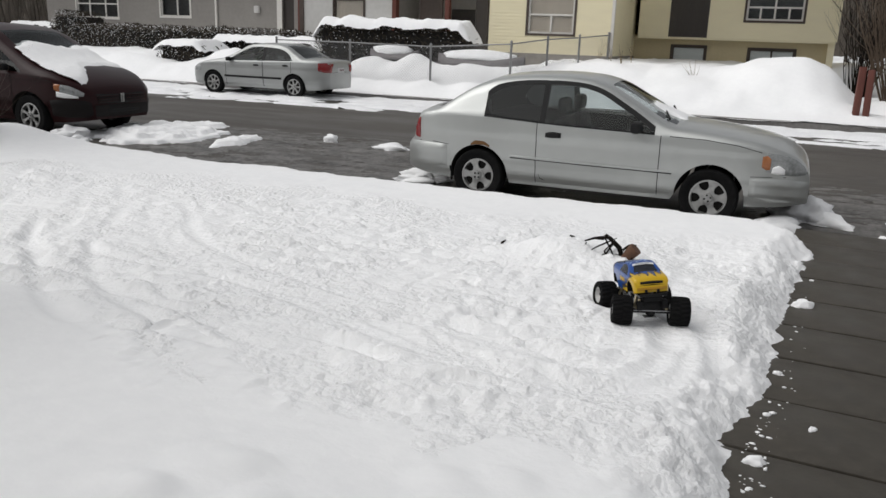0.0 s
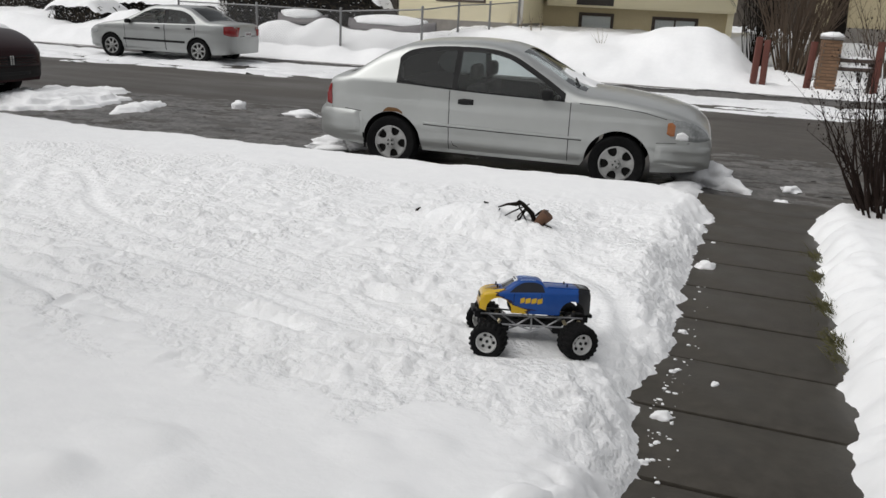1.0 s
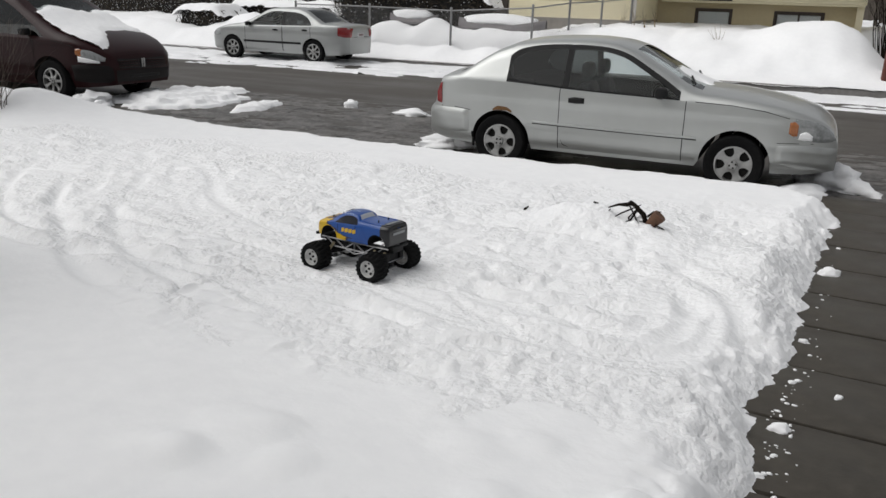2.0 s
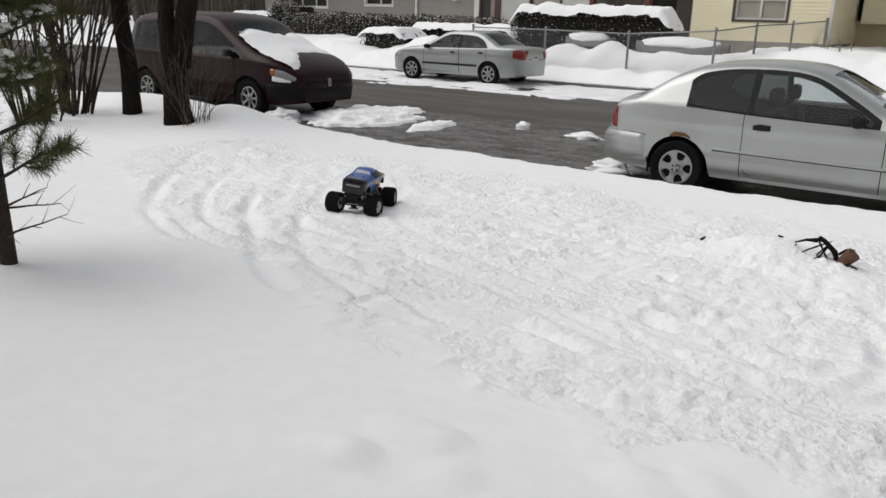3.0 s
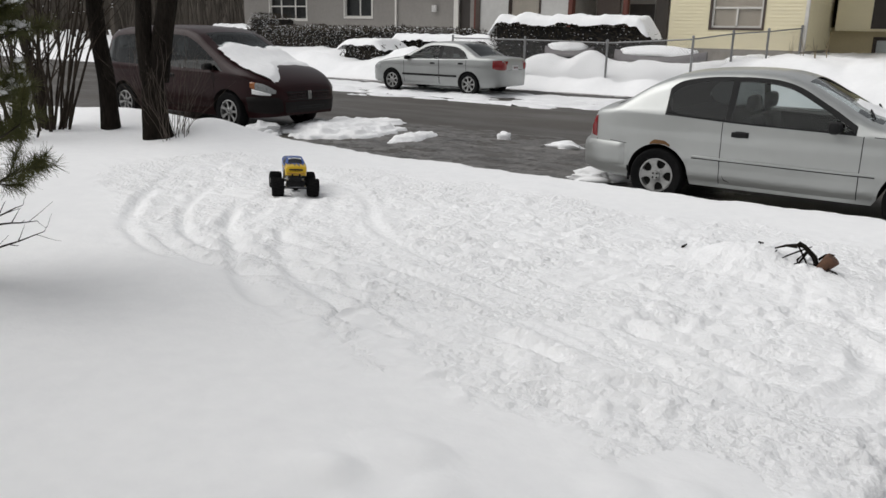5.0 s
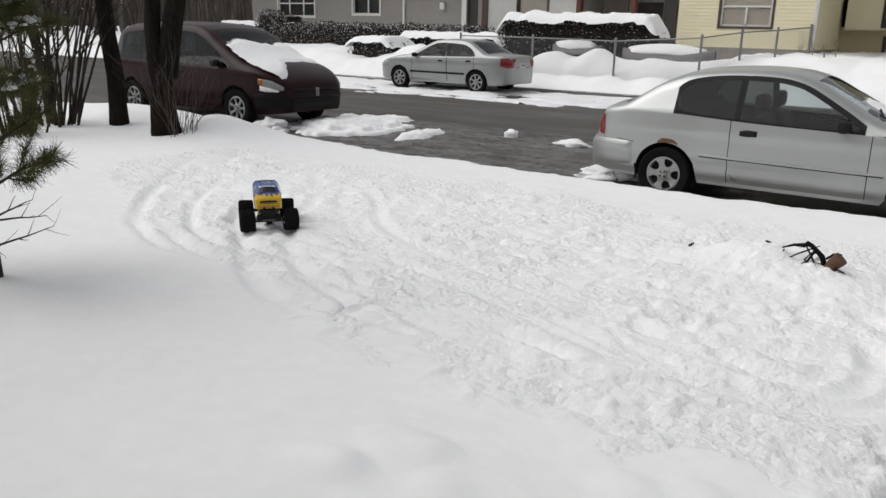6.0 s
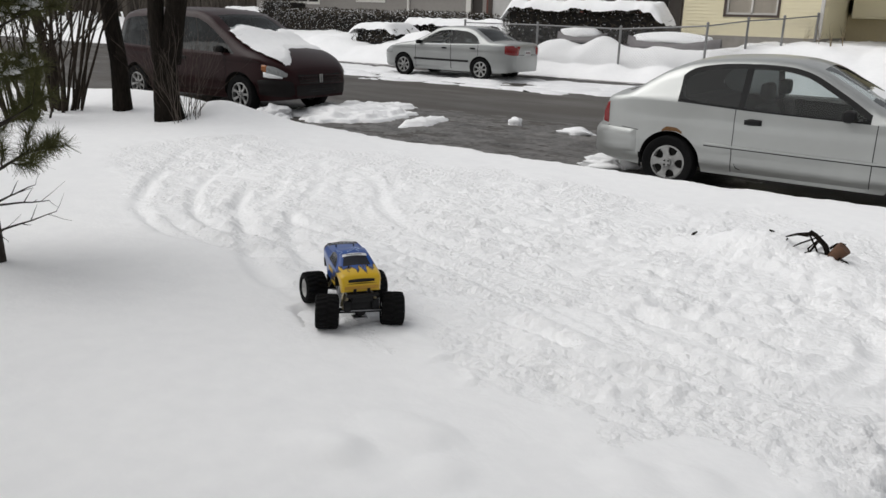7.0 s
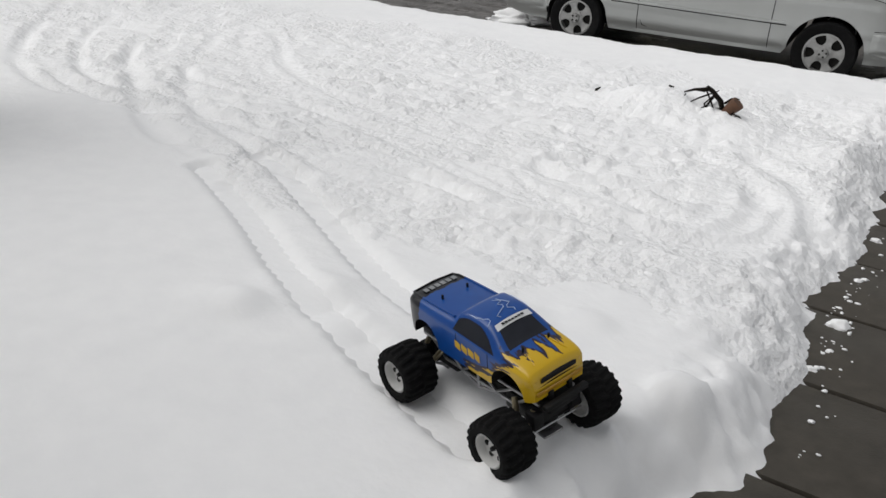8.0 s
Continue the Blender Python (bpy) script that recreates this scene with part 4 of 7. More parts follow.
HATCH = dict(rows=18, creases=((0.76, 0.013, 0.05), (0.50, 0.016, 0.06), (0.33, 0.03, 0.05)), length=4.28, half=0.835, waist=0.62, sill=0.23, gap=0.008, tumble=0.42, corner=0.07, crown=0.06, wheels=(0.93, 3.37), wheel_r=0.288, arch=0.335, round=12, shrink=0.26, cabin=(0.5, 2.95), surround=True,
             top=[(0, 0.585), (0.05, 0.62), (0.10, 0.665), (0.135, 0.80), (0.17, 0.90), (0.20, 0.94), (0.30, 0.968), (0.40, 0.985), (0.47, 1.02), (0.62, 1.125), (0.82, 1.245), (1.1, 1.338), (1.45, 1.378), (1.75, 1.388), (2.03, 1.372), (2.25, 1.32), (2.53, 1.175), (3.0, 0.95), (3.3, 0.925), (3.75, 0.865), (4.05, 0.785), (4.19, 0.71), (4.26, 0.62), (4.28, 0.52)],
             belt=[(0, 0.95), (0.9, 0.935), (1.8, 0.895), (3.0, 0.865), (4.28, 0.8)],
             windows=[dict(dark=True, x=[0.98, 1.02, 1.10, 1.25, 1.42, 1.60], lo=[1.07, 1.0, 0.96, 0.94, 0.93, 0.92], hi=[1.09, 1.16, 1.225, 1.27, 1.295, 1.305]),
                      dict(x=[1.66, 1.69, 1.95, 2.15, 2.4, 2.66, 2.80], lo=[0.918, 0.915, 0.905, 0.90, 0.895, 0.89, 0.885], hi=[1.30, 1.307, 1.30, 1.262, 1.14, 0.985, 0.89])],
             doors=[(1.58, 2.86)], windscreen=(2.28, 2.98), rear_glass=(0.36, 0.95), pillar=((1.58, 1.68),))


def build_hatch(m):
    car = root("hatchback", m, "silver two-door hatchback parked at the kerb, snow on its windscreen", "car")
    sh = Shell(HATCH)
    sh.build(car, SILVER, GLASS_DARK, GLASS, GLASS_BLACK)
    fit_wheels(sh, car, make_wheel("wheel", 0.288, 0.19, 0.178, 5, ALLOY), 0.715)
    for sg in (-1, 1):
        sh.side_patch("moulding", [(1.30, 0.518, 0.545), (2.2, 0.508, 0.536), (3.0, 0.502, 0.53)], SILVER, car, sg, 0.016)
        # thin dark line painting the shadow under the moulding
        tube("moulding_gap", [sh.side(x, z, sg, 0.001) for x, z in ((1.30, 0.514), (2.2, 0.504), (3.0, 0.498))], 0.005, UNDER, car, 5)
        sh.side_patch("mud_flap", [(0.585, 0.20, 0.36), (0.60, 0.19, 0.36), (0.615, 0.20, 0.36)], RUBBER, car, sg, 0.004, "black mud flap", 4)
        sh.side_patch("door_handle", [(1.68, 0.765, 0.81), (1.75, 0.76, 0.825), (1.85, 0.765, 0.82)], BLACK, car, sg, 0.02, "black door handle")
        sh.side_patch("tail_lamp", [(0.125, 0.66, 0.74), (0.155, 0.645, 0.84), (0.205, 0.64, 0.875)], LAMP_RED, car, sg, 0.010, "red tail lamp")
        sh.side_patch("rust_patch", [(0.84, 0.612, 0.632), (0.90, 0.624, 0.668), (0.99, 0.624, 0.664), (1.06, 0.605, 0.628)], RUST, car, sg, 0.003, "rusted wheel-arch edge", 20)
        # shut lines round the door's foot, the bumpers and the bonnet
        for line in ([(1.62, 0.36), (1.64, 0.315), (1.70, 0.295), (2.2, 0.288), (2.83, 0.285)], [(0.20, 0.615), (0.40, 0.617), (0.575, 0.60)], [(3.74, 0.535), (3.9, 0.545), (4.06, 0.55)], [(2.95, 0.868), (3.3, 0.858), (3.6, 0.825), (3.82, 0.775)]):
            tube("shut_line", [sh.side(x, z, sg, -0.001) for x, z in line], 0.0042, UNDER, car, 5)
        tube("window_trim", [sh.side(x, z, sg, 0.002) for x, z in ((1.0, 0.962), (1.25, 0.935), (1.6, 0.917), (2.2, 0.897), (2.8, 0.883))], 0.006, BLACK, car, 5)
        sh.side_patch("headlamp", [(3.87, 0.60, 0.78), (4.02, 0.57, 0.765), (4.14, 0.565, 0.715), (4.25, 0.58, 0.625)], LAMP_CLEAR, car, sg, 0.012, "clear headlamp with snow stuck to it")
        sh.side_patch("indicator", [(3.83, 0.635, 0.74), (3.875, 0.61, 0.75), (3.915, 0.60, 0.735)], LAMP_AMBER, car, sg, 0.016, "amber indicator")
        mirror(sh, car, 2.62, 0.885, sg, BLACK)
        seat(car, 1.92, sg * 0.36)
        sh.side_patch("rear_bumper", [(0.0, 0.34, 0.60), (0.3, 0.33, 0.605), (0.555, 0.36, 0.60)], SILVER, car, sg, 0.022, "silver bumper", 16)
        sh.side_patch("front_bumper", [(3.735, 0.34, 0.51), (4.0, 0.30, 0.53), (4.27, 0.29, 0.51)], SILVER, car, sg, 0.022, "silver bumper", 16)
    sh.end_patch("rear_bumper", [(-0.55, 0.34, 0.60), (0, 0.34, 0.60), (0.55, 0.34, 0.60)], SILVER, car, False, 0.03)
    sh.end_patch("grille", [(-0.38, 0.58, 0.62), (0, 0.58, 0.63), (0.38, 0.58, 0.62)], BLACK, car)
    sh.end_patch("bumper_intake", [(-0.5, 0.33, 0.40), (0, 0.32, 0.42), (0.5, 0.33, 0.40)], BLACK, car)
    sh.side_patch("headlamp_snow", [(3.92, 0.585, 0.64), (3.98, 0.575, 0.67), (4.05, 0.575, 0.625)], SNOW, car, -1, 0.022)
    sh.side_patch("bumper_snow", [(4.06, 0.40, 0.46), (4.14, 0.38, 0.50), (4.22, 0.40, 0.44)], SNOW, car, -1, 0.02)
    bm = bmesh.new()
    add_box(bm, 0.95, 1.25, -0.6, 0.6, 0.3, 0.98, 0.06)
    part("rear_seat", bm, CABIN, car, "dark rear bench")
    bm = bmesh.new()
    add_box(bm, 2.55, 2.98, -0.68, 0.68, 0.4, 0.86, 0.08)
    part("dashboard", bm, BLACK, car)
    v, f = lathe_data([(0.18, -0.015), (0.195, 0), (0.18, 0.015), (0.165, 0)], 24)
    sw = raw("steering_wheel", v, f, BLACK, car)
    sw.matrix_basis = pose(2.45, 0.36, 0.86, 0, 0, 90) @ pose(0, 0, 0, 28)
    for x, y in ((2.90, -0.55), (2.92, 0.05)):
        tube("wiper", [(x, y, sh.top(x) + 0.04), (x - 0.06, y + 0.25, sh.top(x - 0.06) + 0.05), (x - 0.12, y + 0.5, sh.top(x - 0.12) + 0.05)], 0.011, BLACK, car, 6)
    sh.top_snow("windscreen_snow", lambda x, y: min(0.40 - abs(y - 0.12) - 0.3 * (3.02 - x), (x - 2.66 - 0.15 * abs(y)), 3.05 - x), 2.4, 3.07, 0.035, car, "melting snow on the windscreen", 3.0)
    return car


SEDAN = dict(rows=14, creases=((0.80, 0.014, 0.05), (0.47, 0.016, 0.06), (0.32, 0.03, 0.06)), length=4.42, half=0.85, waist=0.64, sill=0.22, tumble=0.40, corner=0.07, crown=0.035, wheels=(0.98, 3.59), wheel_r=0.30, arch=0.345, round=13, shrink=0.30, cabin=(0.7, 3.25),
             top=[(0, 0.70), (0.012, 0.90), (0.05, 0.98), (0.3, 1.01), (0.68, 1.02), (0.95, 1.14), (1.3, 1.32), (1.6, 1.38), (1.95, 1.385), (2.3, 1.37), (2.52, 1.32), (2.8, 1.17), (3.35, 0.95), (3.65, 0.91), (4.0, 0.83), (4.25, 0.74), (4.36, 0.66), (4.42, 0.56)],
             belt=[(0, 0.96), (1.0, 0.94), (2.0, 0.91), (3.2, 0.87), (4.42, 0.8)],
             windows=[dict(dark=True, x=[1.02, 1.12, 1.25, 1.5, 1.88], lo=[0.97, 0.96, 0.955, 0.95, 0.94], hi=[0.98, 1.10, 1.19, 1.27, 1.295]),
                      dict(x=[1.98, 2.02, 2.3, 2.5, 2.75, 3.0, 3.14], lo=[0.935, 0.935, 0.93, 0.925, 0.92, 0.915, 0.91], hi=[1.29, 1.30, 1.29, 1.23, 1.11, 0.98, 0.915])],
             doors=[(1.05, 1.92), (1.94, 3.14)], windscreen=(2.55, 3.32), rear_glass=(0.72, 1.36), pillar=((1.86, 2.0),))


def build_sedan(m):
    car = root("sedan", m, "silver four-door sedan parked across the street on trodden snow", "car", "parked sedans")
    sh = Shell(SEDAN)
    sh.build(car, SILVER_B, GLASS_DARK, GLASS, GLASS_BLACK)
    fit_wheels(sh, car, make_wheel("wheel", 0.30, 0.19, 0.2, 7, ALLOY), 0.73)
    for sg in (-1, 1):
        sh.side_patch("moulding", [(1.35, 0.47, 0.525), (2.2, 0.47, 0.525), (3.2, 0.47, 0.525)], BLACK, car, sg, 0.014, "black rubbing strip")
        sh.side_patch("door_handle", [(1.14, 0.82, 0.85), (1.22, 0.815, 0.865), (1.31, 0.82, 0.855)], BLACK, car, sg, 0.02)
        sh.side_patch("door_handle", [(2.06, 0.80, 0.83), (2.14, 0.795, 0.845), (2.23, 0.80, 0.835)], BLACK, car, sg, 0.02)
        sh.side_patch("tail_lamp", [(0.0, 0.72, 0.93), (0.08, 0.70, 0.95), (0.26, 0.74, 0.94)], LAMP_RED, car, sg, 0.012, "red tail lamp")
        sh.end_patch("tail_lamp", [(sg * 0.44, 0.72, 0.88), (sg * 0.55, 0.70, 0.90), (sg * 0.66, 0.70, 0.92)] if sg > 0 else [(-0.66, 0.70, 0.92), (-0.55, 0.70, 0.90), (-0.44, 0.72, 0.88)], LAMP_RED, car, False, 0.012)
        sh.side_patch("headlamp", [(4.0, 0.62, 0.73), (4.2, 0.6, 0.72), (4.38, 0.6, 0.64)], LAMP_CLEAR, car, sg, 0.012)
        mirror(sh, car, 2.98, 0.9, sg, BLACK)
        seat(car, 2.1, sg * 0.36, 0.32)
    pl = sh.end_patch("number_plate", [(-0.17, 0.70, 0.82), (0, 0.70, 0.82), (0.17, 0.70, 0.82)], PLATE, car, False, 0.012, "pale number plate")
    for k in range(3):
        box("plate_bar", -0.022, -0.017, -0.11 + 0.08 * k, -0.06 + 0.08 * k, 0.735, 0.785, BAR, pl)
    bm = bmesh.new()
    add_box(bm, 0.95, 1.25, -0.62, 0.62, 0.3, 0.98, 0.06)
    part("rear_seat", bm, CABIN, car)
    bm = bmesh.new()
    add_box(bm, 2.85, 3.3, -0.68, 0.68, 0.4, 0.86, 0.08)
    part("dashboard", bm, BLACK, car)
    return car


VAN = dict(rows=14, creases=((0.92, 0.014, 0.06), (0.55, 0.022, 0.07), (0.36, 0.03, 0.06)), length=4.81, half=0.98, waist=0.72, sill=0.25, tumble=0.30, corner=0.11, crown=0.05, wheels=(0.93, 3.81), wheel_r=0.33, arch=0.385, round=9, shrink=0.36, cabin=(0.4, 3.8),
           top=[(0, 0.66), (0.04, 1.0), (0.14, 1.3), (0.3, 1.54), (0.55, 1.64), (1.2, 1.70), (1.9, 1.71), (2.5, 1.69), (2.85, 1.61), (3.25, 1.40), (3.92, 1.09), (4.15, 1.03), (4.45, 0.92), (4.65, 0.82), (4.75, 0.74), (4.81, 0.62)],
           belt=[(0, 1.02), (1.2, 1.0), (2.5, 0.98), (3.8, 0.96), (4.81, 0.9)],
           windows=[dict(dark=True, x=[0.35, 0.42, 0.7, 1.30], lo=[1.10, 1.07, 1.05, 1.04], hi=[1.2, 1.42, 1.53, 1.57]),
                    dict(dark=True, x=[1.38, 1.42, 1.8, 2.20], lo=[1.04, 1.035, 1.03, 1.03], hi=[1.57, 1.575, 1.58, 1.575]),
                    dict(dark=True, x=[2.28, 2.32, 2.6, 2.9, 3.2, 3.5, 3.72], lo=[1.03, 1.03, 1.025, 1.02, 1.015, 1.01, 1.0], hi=[1.57, 1.575, 1.56, 1.47, 1.32, 1.15, 1.01])],
           doors=[(1.34, 2.22), (2.24, 3.50)], windscreen=(2.88, 3.88), rear_glass=(0.12, 0.34), pillar=((1.28, 1.40), (2.18, 2.30)))


def build_van(m):
    car = root("minivan", m, "dark maroon minivan parked at the kerb with snow on its bonnet", "van")
    sh = Shell(VAN)
    sh.build(car, MAROON, GLASS_BLACK, GLASS_DARK, GLASS_BLACK)
    fit_wheels(sh, car, make_wheel("wheel", 0.33, 0.21, 0.2, 7, ALLOY), 0.83)
    for sg in (-1, 1):
        sh.side_patch("headlamp", [(4.40, 0.69, 0.845), (4.52, 0.67, 0.83), (4.64, 0.665, 0.775), (4.72, 0.67, 0.72)], LAMP_CLEAR, car, sg, 0.014, "clear headlamp dusted with snow")
        sh.side_patch("indicator", [(4.33, 0.76, 0.85), (4.38, 0.74, 0.85), (4.43, 0.73, 0.84)], LAMP_AMBER, car, sg, 0.018, "amber indicator")
        sh.side_patch("bumper_side", [(4.24, 0.36, 0.60), (4.5, 0.34, 0.62), (4.79, 0.34, 0.60)], MAROON_TRIM, car, sg, 0.02)
        sh.side_patch("headlamp_snow", [(4.36, 0.655, 0.74), (4.5, 0.64, 0.72), (4.66, 0.64, 0.67)], SNOW, car, sg, 0.03)
        sh.side_patch("door_handle", [(2.32, 0.86, 0.90), (2.4, 0.855, 0.915), (2.5, 0.86, 0.905)], BLACK, car, sg, 0.02)
        mirror(sh, car, 3.42, 1.02, sg, BLACK)
        seat(car, 2.5, sg * 0.42, 0.5)
    g = sh.end_patch("grille", [(-0.50, 0.56, 0.70), (0, 0.54, 0.71), (0.50, 0.56, 0.70)], BLACK, car, True, 0.012, "dark crosshair grille")
    for a in (-1, 1):
        box("grille_bar", 4.815, 4.835, a * 0.022 - 0.012, a * 0.022 + 0.012, 0.56, 0.70, ALLOY, g, 0.006)
        for zz in (0.585, 0.625, 0.665):
            y0, y1 = sorted((a * 0.08, a * 0.5))
            box("grille_bar", 4.812, 4.828, y0, y1, zz - 0.009, zz + 0.009, MAROON, g, 0.004)
    for sg in (-1, 1):
        for line in ([(1.36, 0.40), (1.8, 0.385), (2.22, 0.385)], [(2.26, 0.385), (2.8, 0.38), (3.36, 0.40)], [(3.9, 0.955), (4.1, 0.925), (4.3, 0.875)]):
            tube("shut_line", [sh.side(x, z, sg, 0.0) for x, z in line], 0.006, UNDER, car, 5)
    sh.end_patch("bumper", [(-0.56, 0.36, 0.53), (0, 0.34, 0.53), (0.56, 0.36, 0.53)], MAROON_TRIM, car, True, 0.03)
    sh.end_patch("bumper_intake", [(-0.4, 0.40, 0.47), (0, 0.40, 0.47), (0.4, 0.40, 0.47)], BLACK, car, True, 0.036)
    bm = bmesh.new()
    add_box(bm, 3.3, 3.85, -0.8, 0.8, 0.5, 0.98, 0.08)
    part("dashboard", bm, BLACK, car)
    for x, y in ((1.25, 0.0), (0.6, 0.0)):
        bm = bmesh.new()
        add_box(bm, x, x + 0.2, -0.65, 0.65, 0.5, 1.15, 0.06)
        part("rear_seat", bm, CABIN, car)
    sh.top_snow("bonnet_snow", lambda x, y: min(x - 3.28 - 0.10 * math.sin(5 * y), 0.86 - abs(y), 4.62 - x - 0.75 * sstep(-0.35, 0.45, y) * 0 - 0.55 * sstep(-0.6, 0.1, y)), 3.15, 4.7, 0.05, car, "melting snow on bonnet and windscreen", 5.0)
    return car


build_hatch(pose(-3.88, 9.06, 0.0, 0, 0, 0))
sedan = build_sedan(pose(-10.98, 19.31, 0.03, 0, 0, 180))
build_van(pose(-14.62, 10.16, 0.0, 0, 0, 0))
copy_thing(sedan, pose(-28.0, 9.6, 0.0, 0, 0, 0))


# ---- the radio-controlled monster truck ----
def truck_paint():
    """Blue shell with yellow flames from the nose, dark flame edges and a black tail."""
    m = mat("truck_paint", (0.003, 0.052, 0.25), (0.005, 0.066, 0.29), rough=0.32, scale=30, big=8, coat=0.35, spec=0.35)
    n, l = m.node_tree.nodes, m.node_tree.links
    b = n["Principled BSDF"]
    blue = b.inputs["Base Color"].links[0].from_socket
    xyz = n.new("ShaderNodeSeparateXYZ")
    l.new(n["Texture Coordinate"].outputs["Object"], xyz.inputs[0])

    def math_node(op, a, c):
        q = n.new("ShaderNodeMath")
        q.operation = op
        for i, v in enumerate((a, c)):
            if isinstance(v, (int, float)):
                q.inputs[i].default_value = v
            else:
                l.new(v, q.inputs[i])
        return q.outputs[0]
    tongue = n.new("ShaderNodeTexNoise")
    tongue.inputs["Scale"].default_value, tongue.inputs["Detail"].default_value = 1.0, 3
    mp = n.new("ShaderNodeMapping")
    mp.inputs["Scale"].default_value = (7, 42, 42)
    l.new(n["Texture Coordinate"].outputs["Object"], mp.inputs[0])
    l.new(mp.outputs[0], tongue.inputs["Vector"])
    # lower on the flanks the flames reach further back
    reach = math_node("ADD", math_node("MULTIPLY", math_node("SUBTRACT", 0.288, xyz.outputs["Z"]), 1.45), math_node("MULTIPLY", math_node("SUBTRACT", tongue.outputs[0], 0.5), 0.30))
    edge = math_node("ADD", xyz.outputs["X"], reach)

    def over(base, colour, mask):
        mx = n.new("ShaderNodeMix")
        mx.data_type = "RGBA"
        l.new(mask, mx.inputs["Factor"])
        l.new(base, mx.inputs["A"])
        mx.inputs["B"].default_value = (*colour, 1)
        return mx.outputs["Result"]
    col = over(blue, (0.02, 0.012, 0.03), math_node("GREATER_THAN", edge, 0.418))
    col = over(col, (0.60, 0.38, 0.012), math_node("GREATER_THAN", edge, 0.440))
    col = over(col, (0.005, 0.005, 0.007), math_node("LESS_THAN", math_node("ADD", xyz.outputs["X"], math_node("MULTIPLY", tongue.outputs[0], 0.02)), 0.068))
    l.new(col, b.inputs["Base Color"])
    return m


TRUCK_PAINT = truck_paint()
TRUCK_GLASS = mat("smoked_window", (0.012, 0.014, 0.02), (0.02, 0.022, 0.03), rough=0.15, scale=20, coat=0.2, spec=0.3)
# opaque rear pane: its pale colour paints in the sky's reflection
TRUCK_REAR_PALE = mat("painted_sky_rear_window", (0.45, 0.47, 0.5), (0.38, 0.4, 0.44), rough=0.15, scale=20, coat=0.6)
WHITE_RIM = mat("white_plastic_rim", (0.68, 0.68, 0.67), (0.58, 0.58, 0.57), rough=0.45, scale=40)
FRAME_ALU = mat("aluminium_frame", (0.42, 0.42, 0.43), (0.32, 0.32, 0.33), rough=0.35, metal=0.8, scale=40)
DECAL_WHITE = mat("white_decal", (0.72, 0.73, 0.74), (0.66, 0.67, 0.68), rough=0.4, scale=40)
DECAL_GREY = mat("grey_decal", (0.22, 0.23, 0.24), (0.3, 0.31, 0.32), rough=0.4, scale=40)
DECAL_YELLOW = mat("yellow_decal", (0.65, 0.42, 0.02), (0.5, 0.3, 0.02), rough=0.4, scale=40)
DECAL_AMBER = mat("amber_print", (0.5, 0.27, 0.012), (0.4, 0.2, 0.012), rough=0.35, scale=40)
BOLT_BLUE = mat("pale_bolt_print", (0.5, 0.62, 0.82), (0.4, 0.52, 0.78), rough=0.4, scale=60)
GOLD = mat("brass_shock", (0.35, 0.3, 0.2), (0.25, 0.22, 0.15), rough=0.35, metal=0.8, scale=60)

TRUCK = dict(length=0.505, half=0.103, waist=0.245, sill=0.187, tumble=0.50, corner=0.010, crown=0.007, wheels=(0.082, 0.418), wheel_r=0.197, arch=0.057, round=14, shrink=0.13, hscale=0.09, lift=0.012, thin=0.02, gap=0.0025,
             top=[(0, 0.288), (0.006, 0.303), (0.03, 0.307), (0.19, 0.309), (0.206, 0.311), (0.222, 0.331), (0.240, 0.3385), (0.285, 0.341), (0.325, 0.336), (0.346, 0.327), (0.40, 0.294), (0.415, 0.290), (0.455, 0.284), (0.485, 0.275), (0.497, 0.264), (0.505, 0.236)],
             belt=[(0, 0.290), (0.2, 0.284), (0.36, 0.276), (0.505, 0.262)],
             windows=[dict(x=[0.212, 0.224, 0.262, 0.30, 0.335, 0.372], lo=[0.2885, 0.2875, 0.286, 0.284, 0.282, 0.280], hi=[0.2895, 0.319, 0.329, 0.327, 0.312, 0.2815])],
             doors=[(0.225, 0.350)], windscreen=(0.334, 0.402), rear_glass=(0.207, 0.226), pillar=())


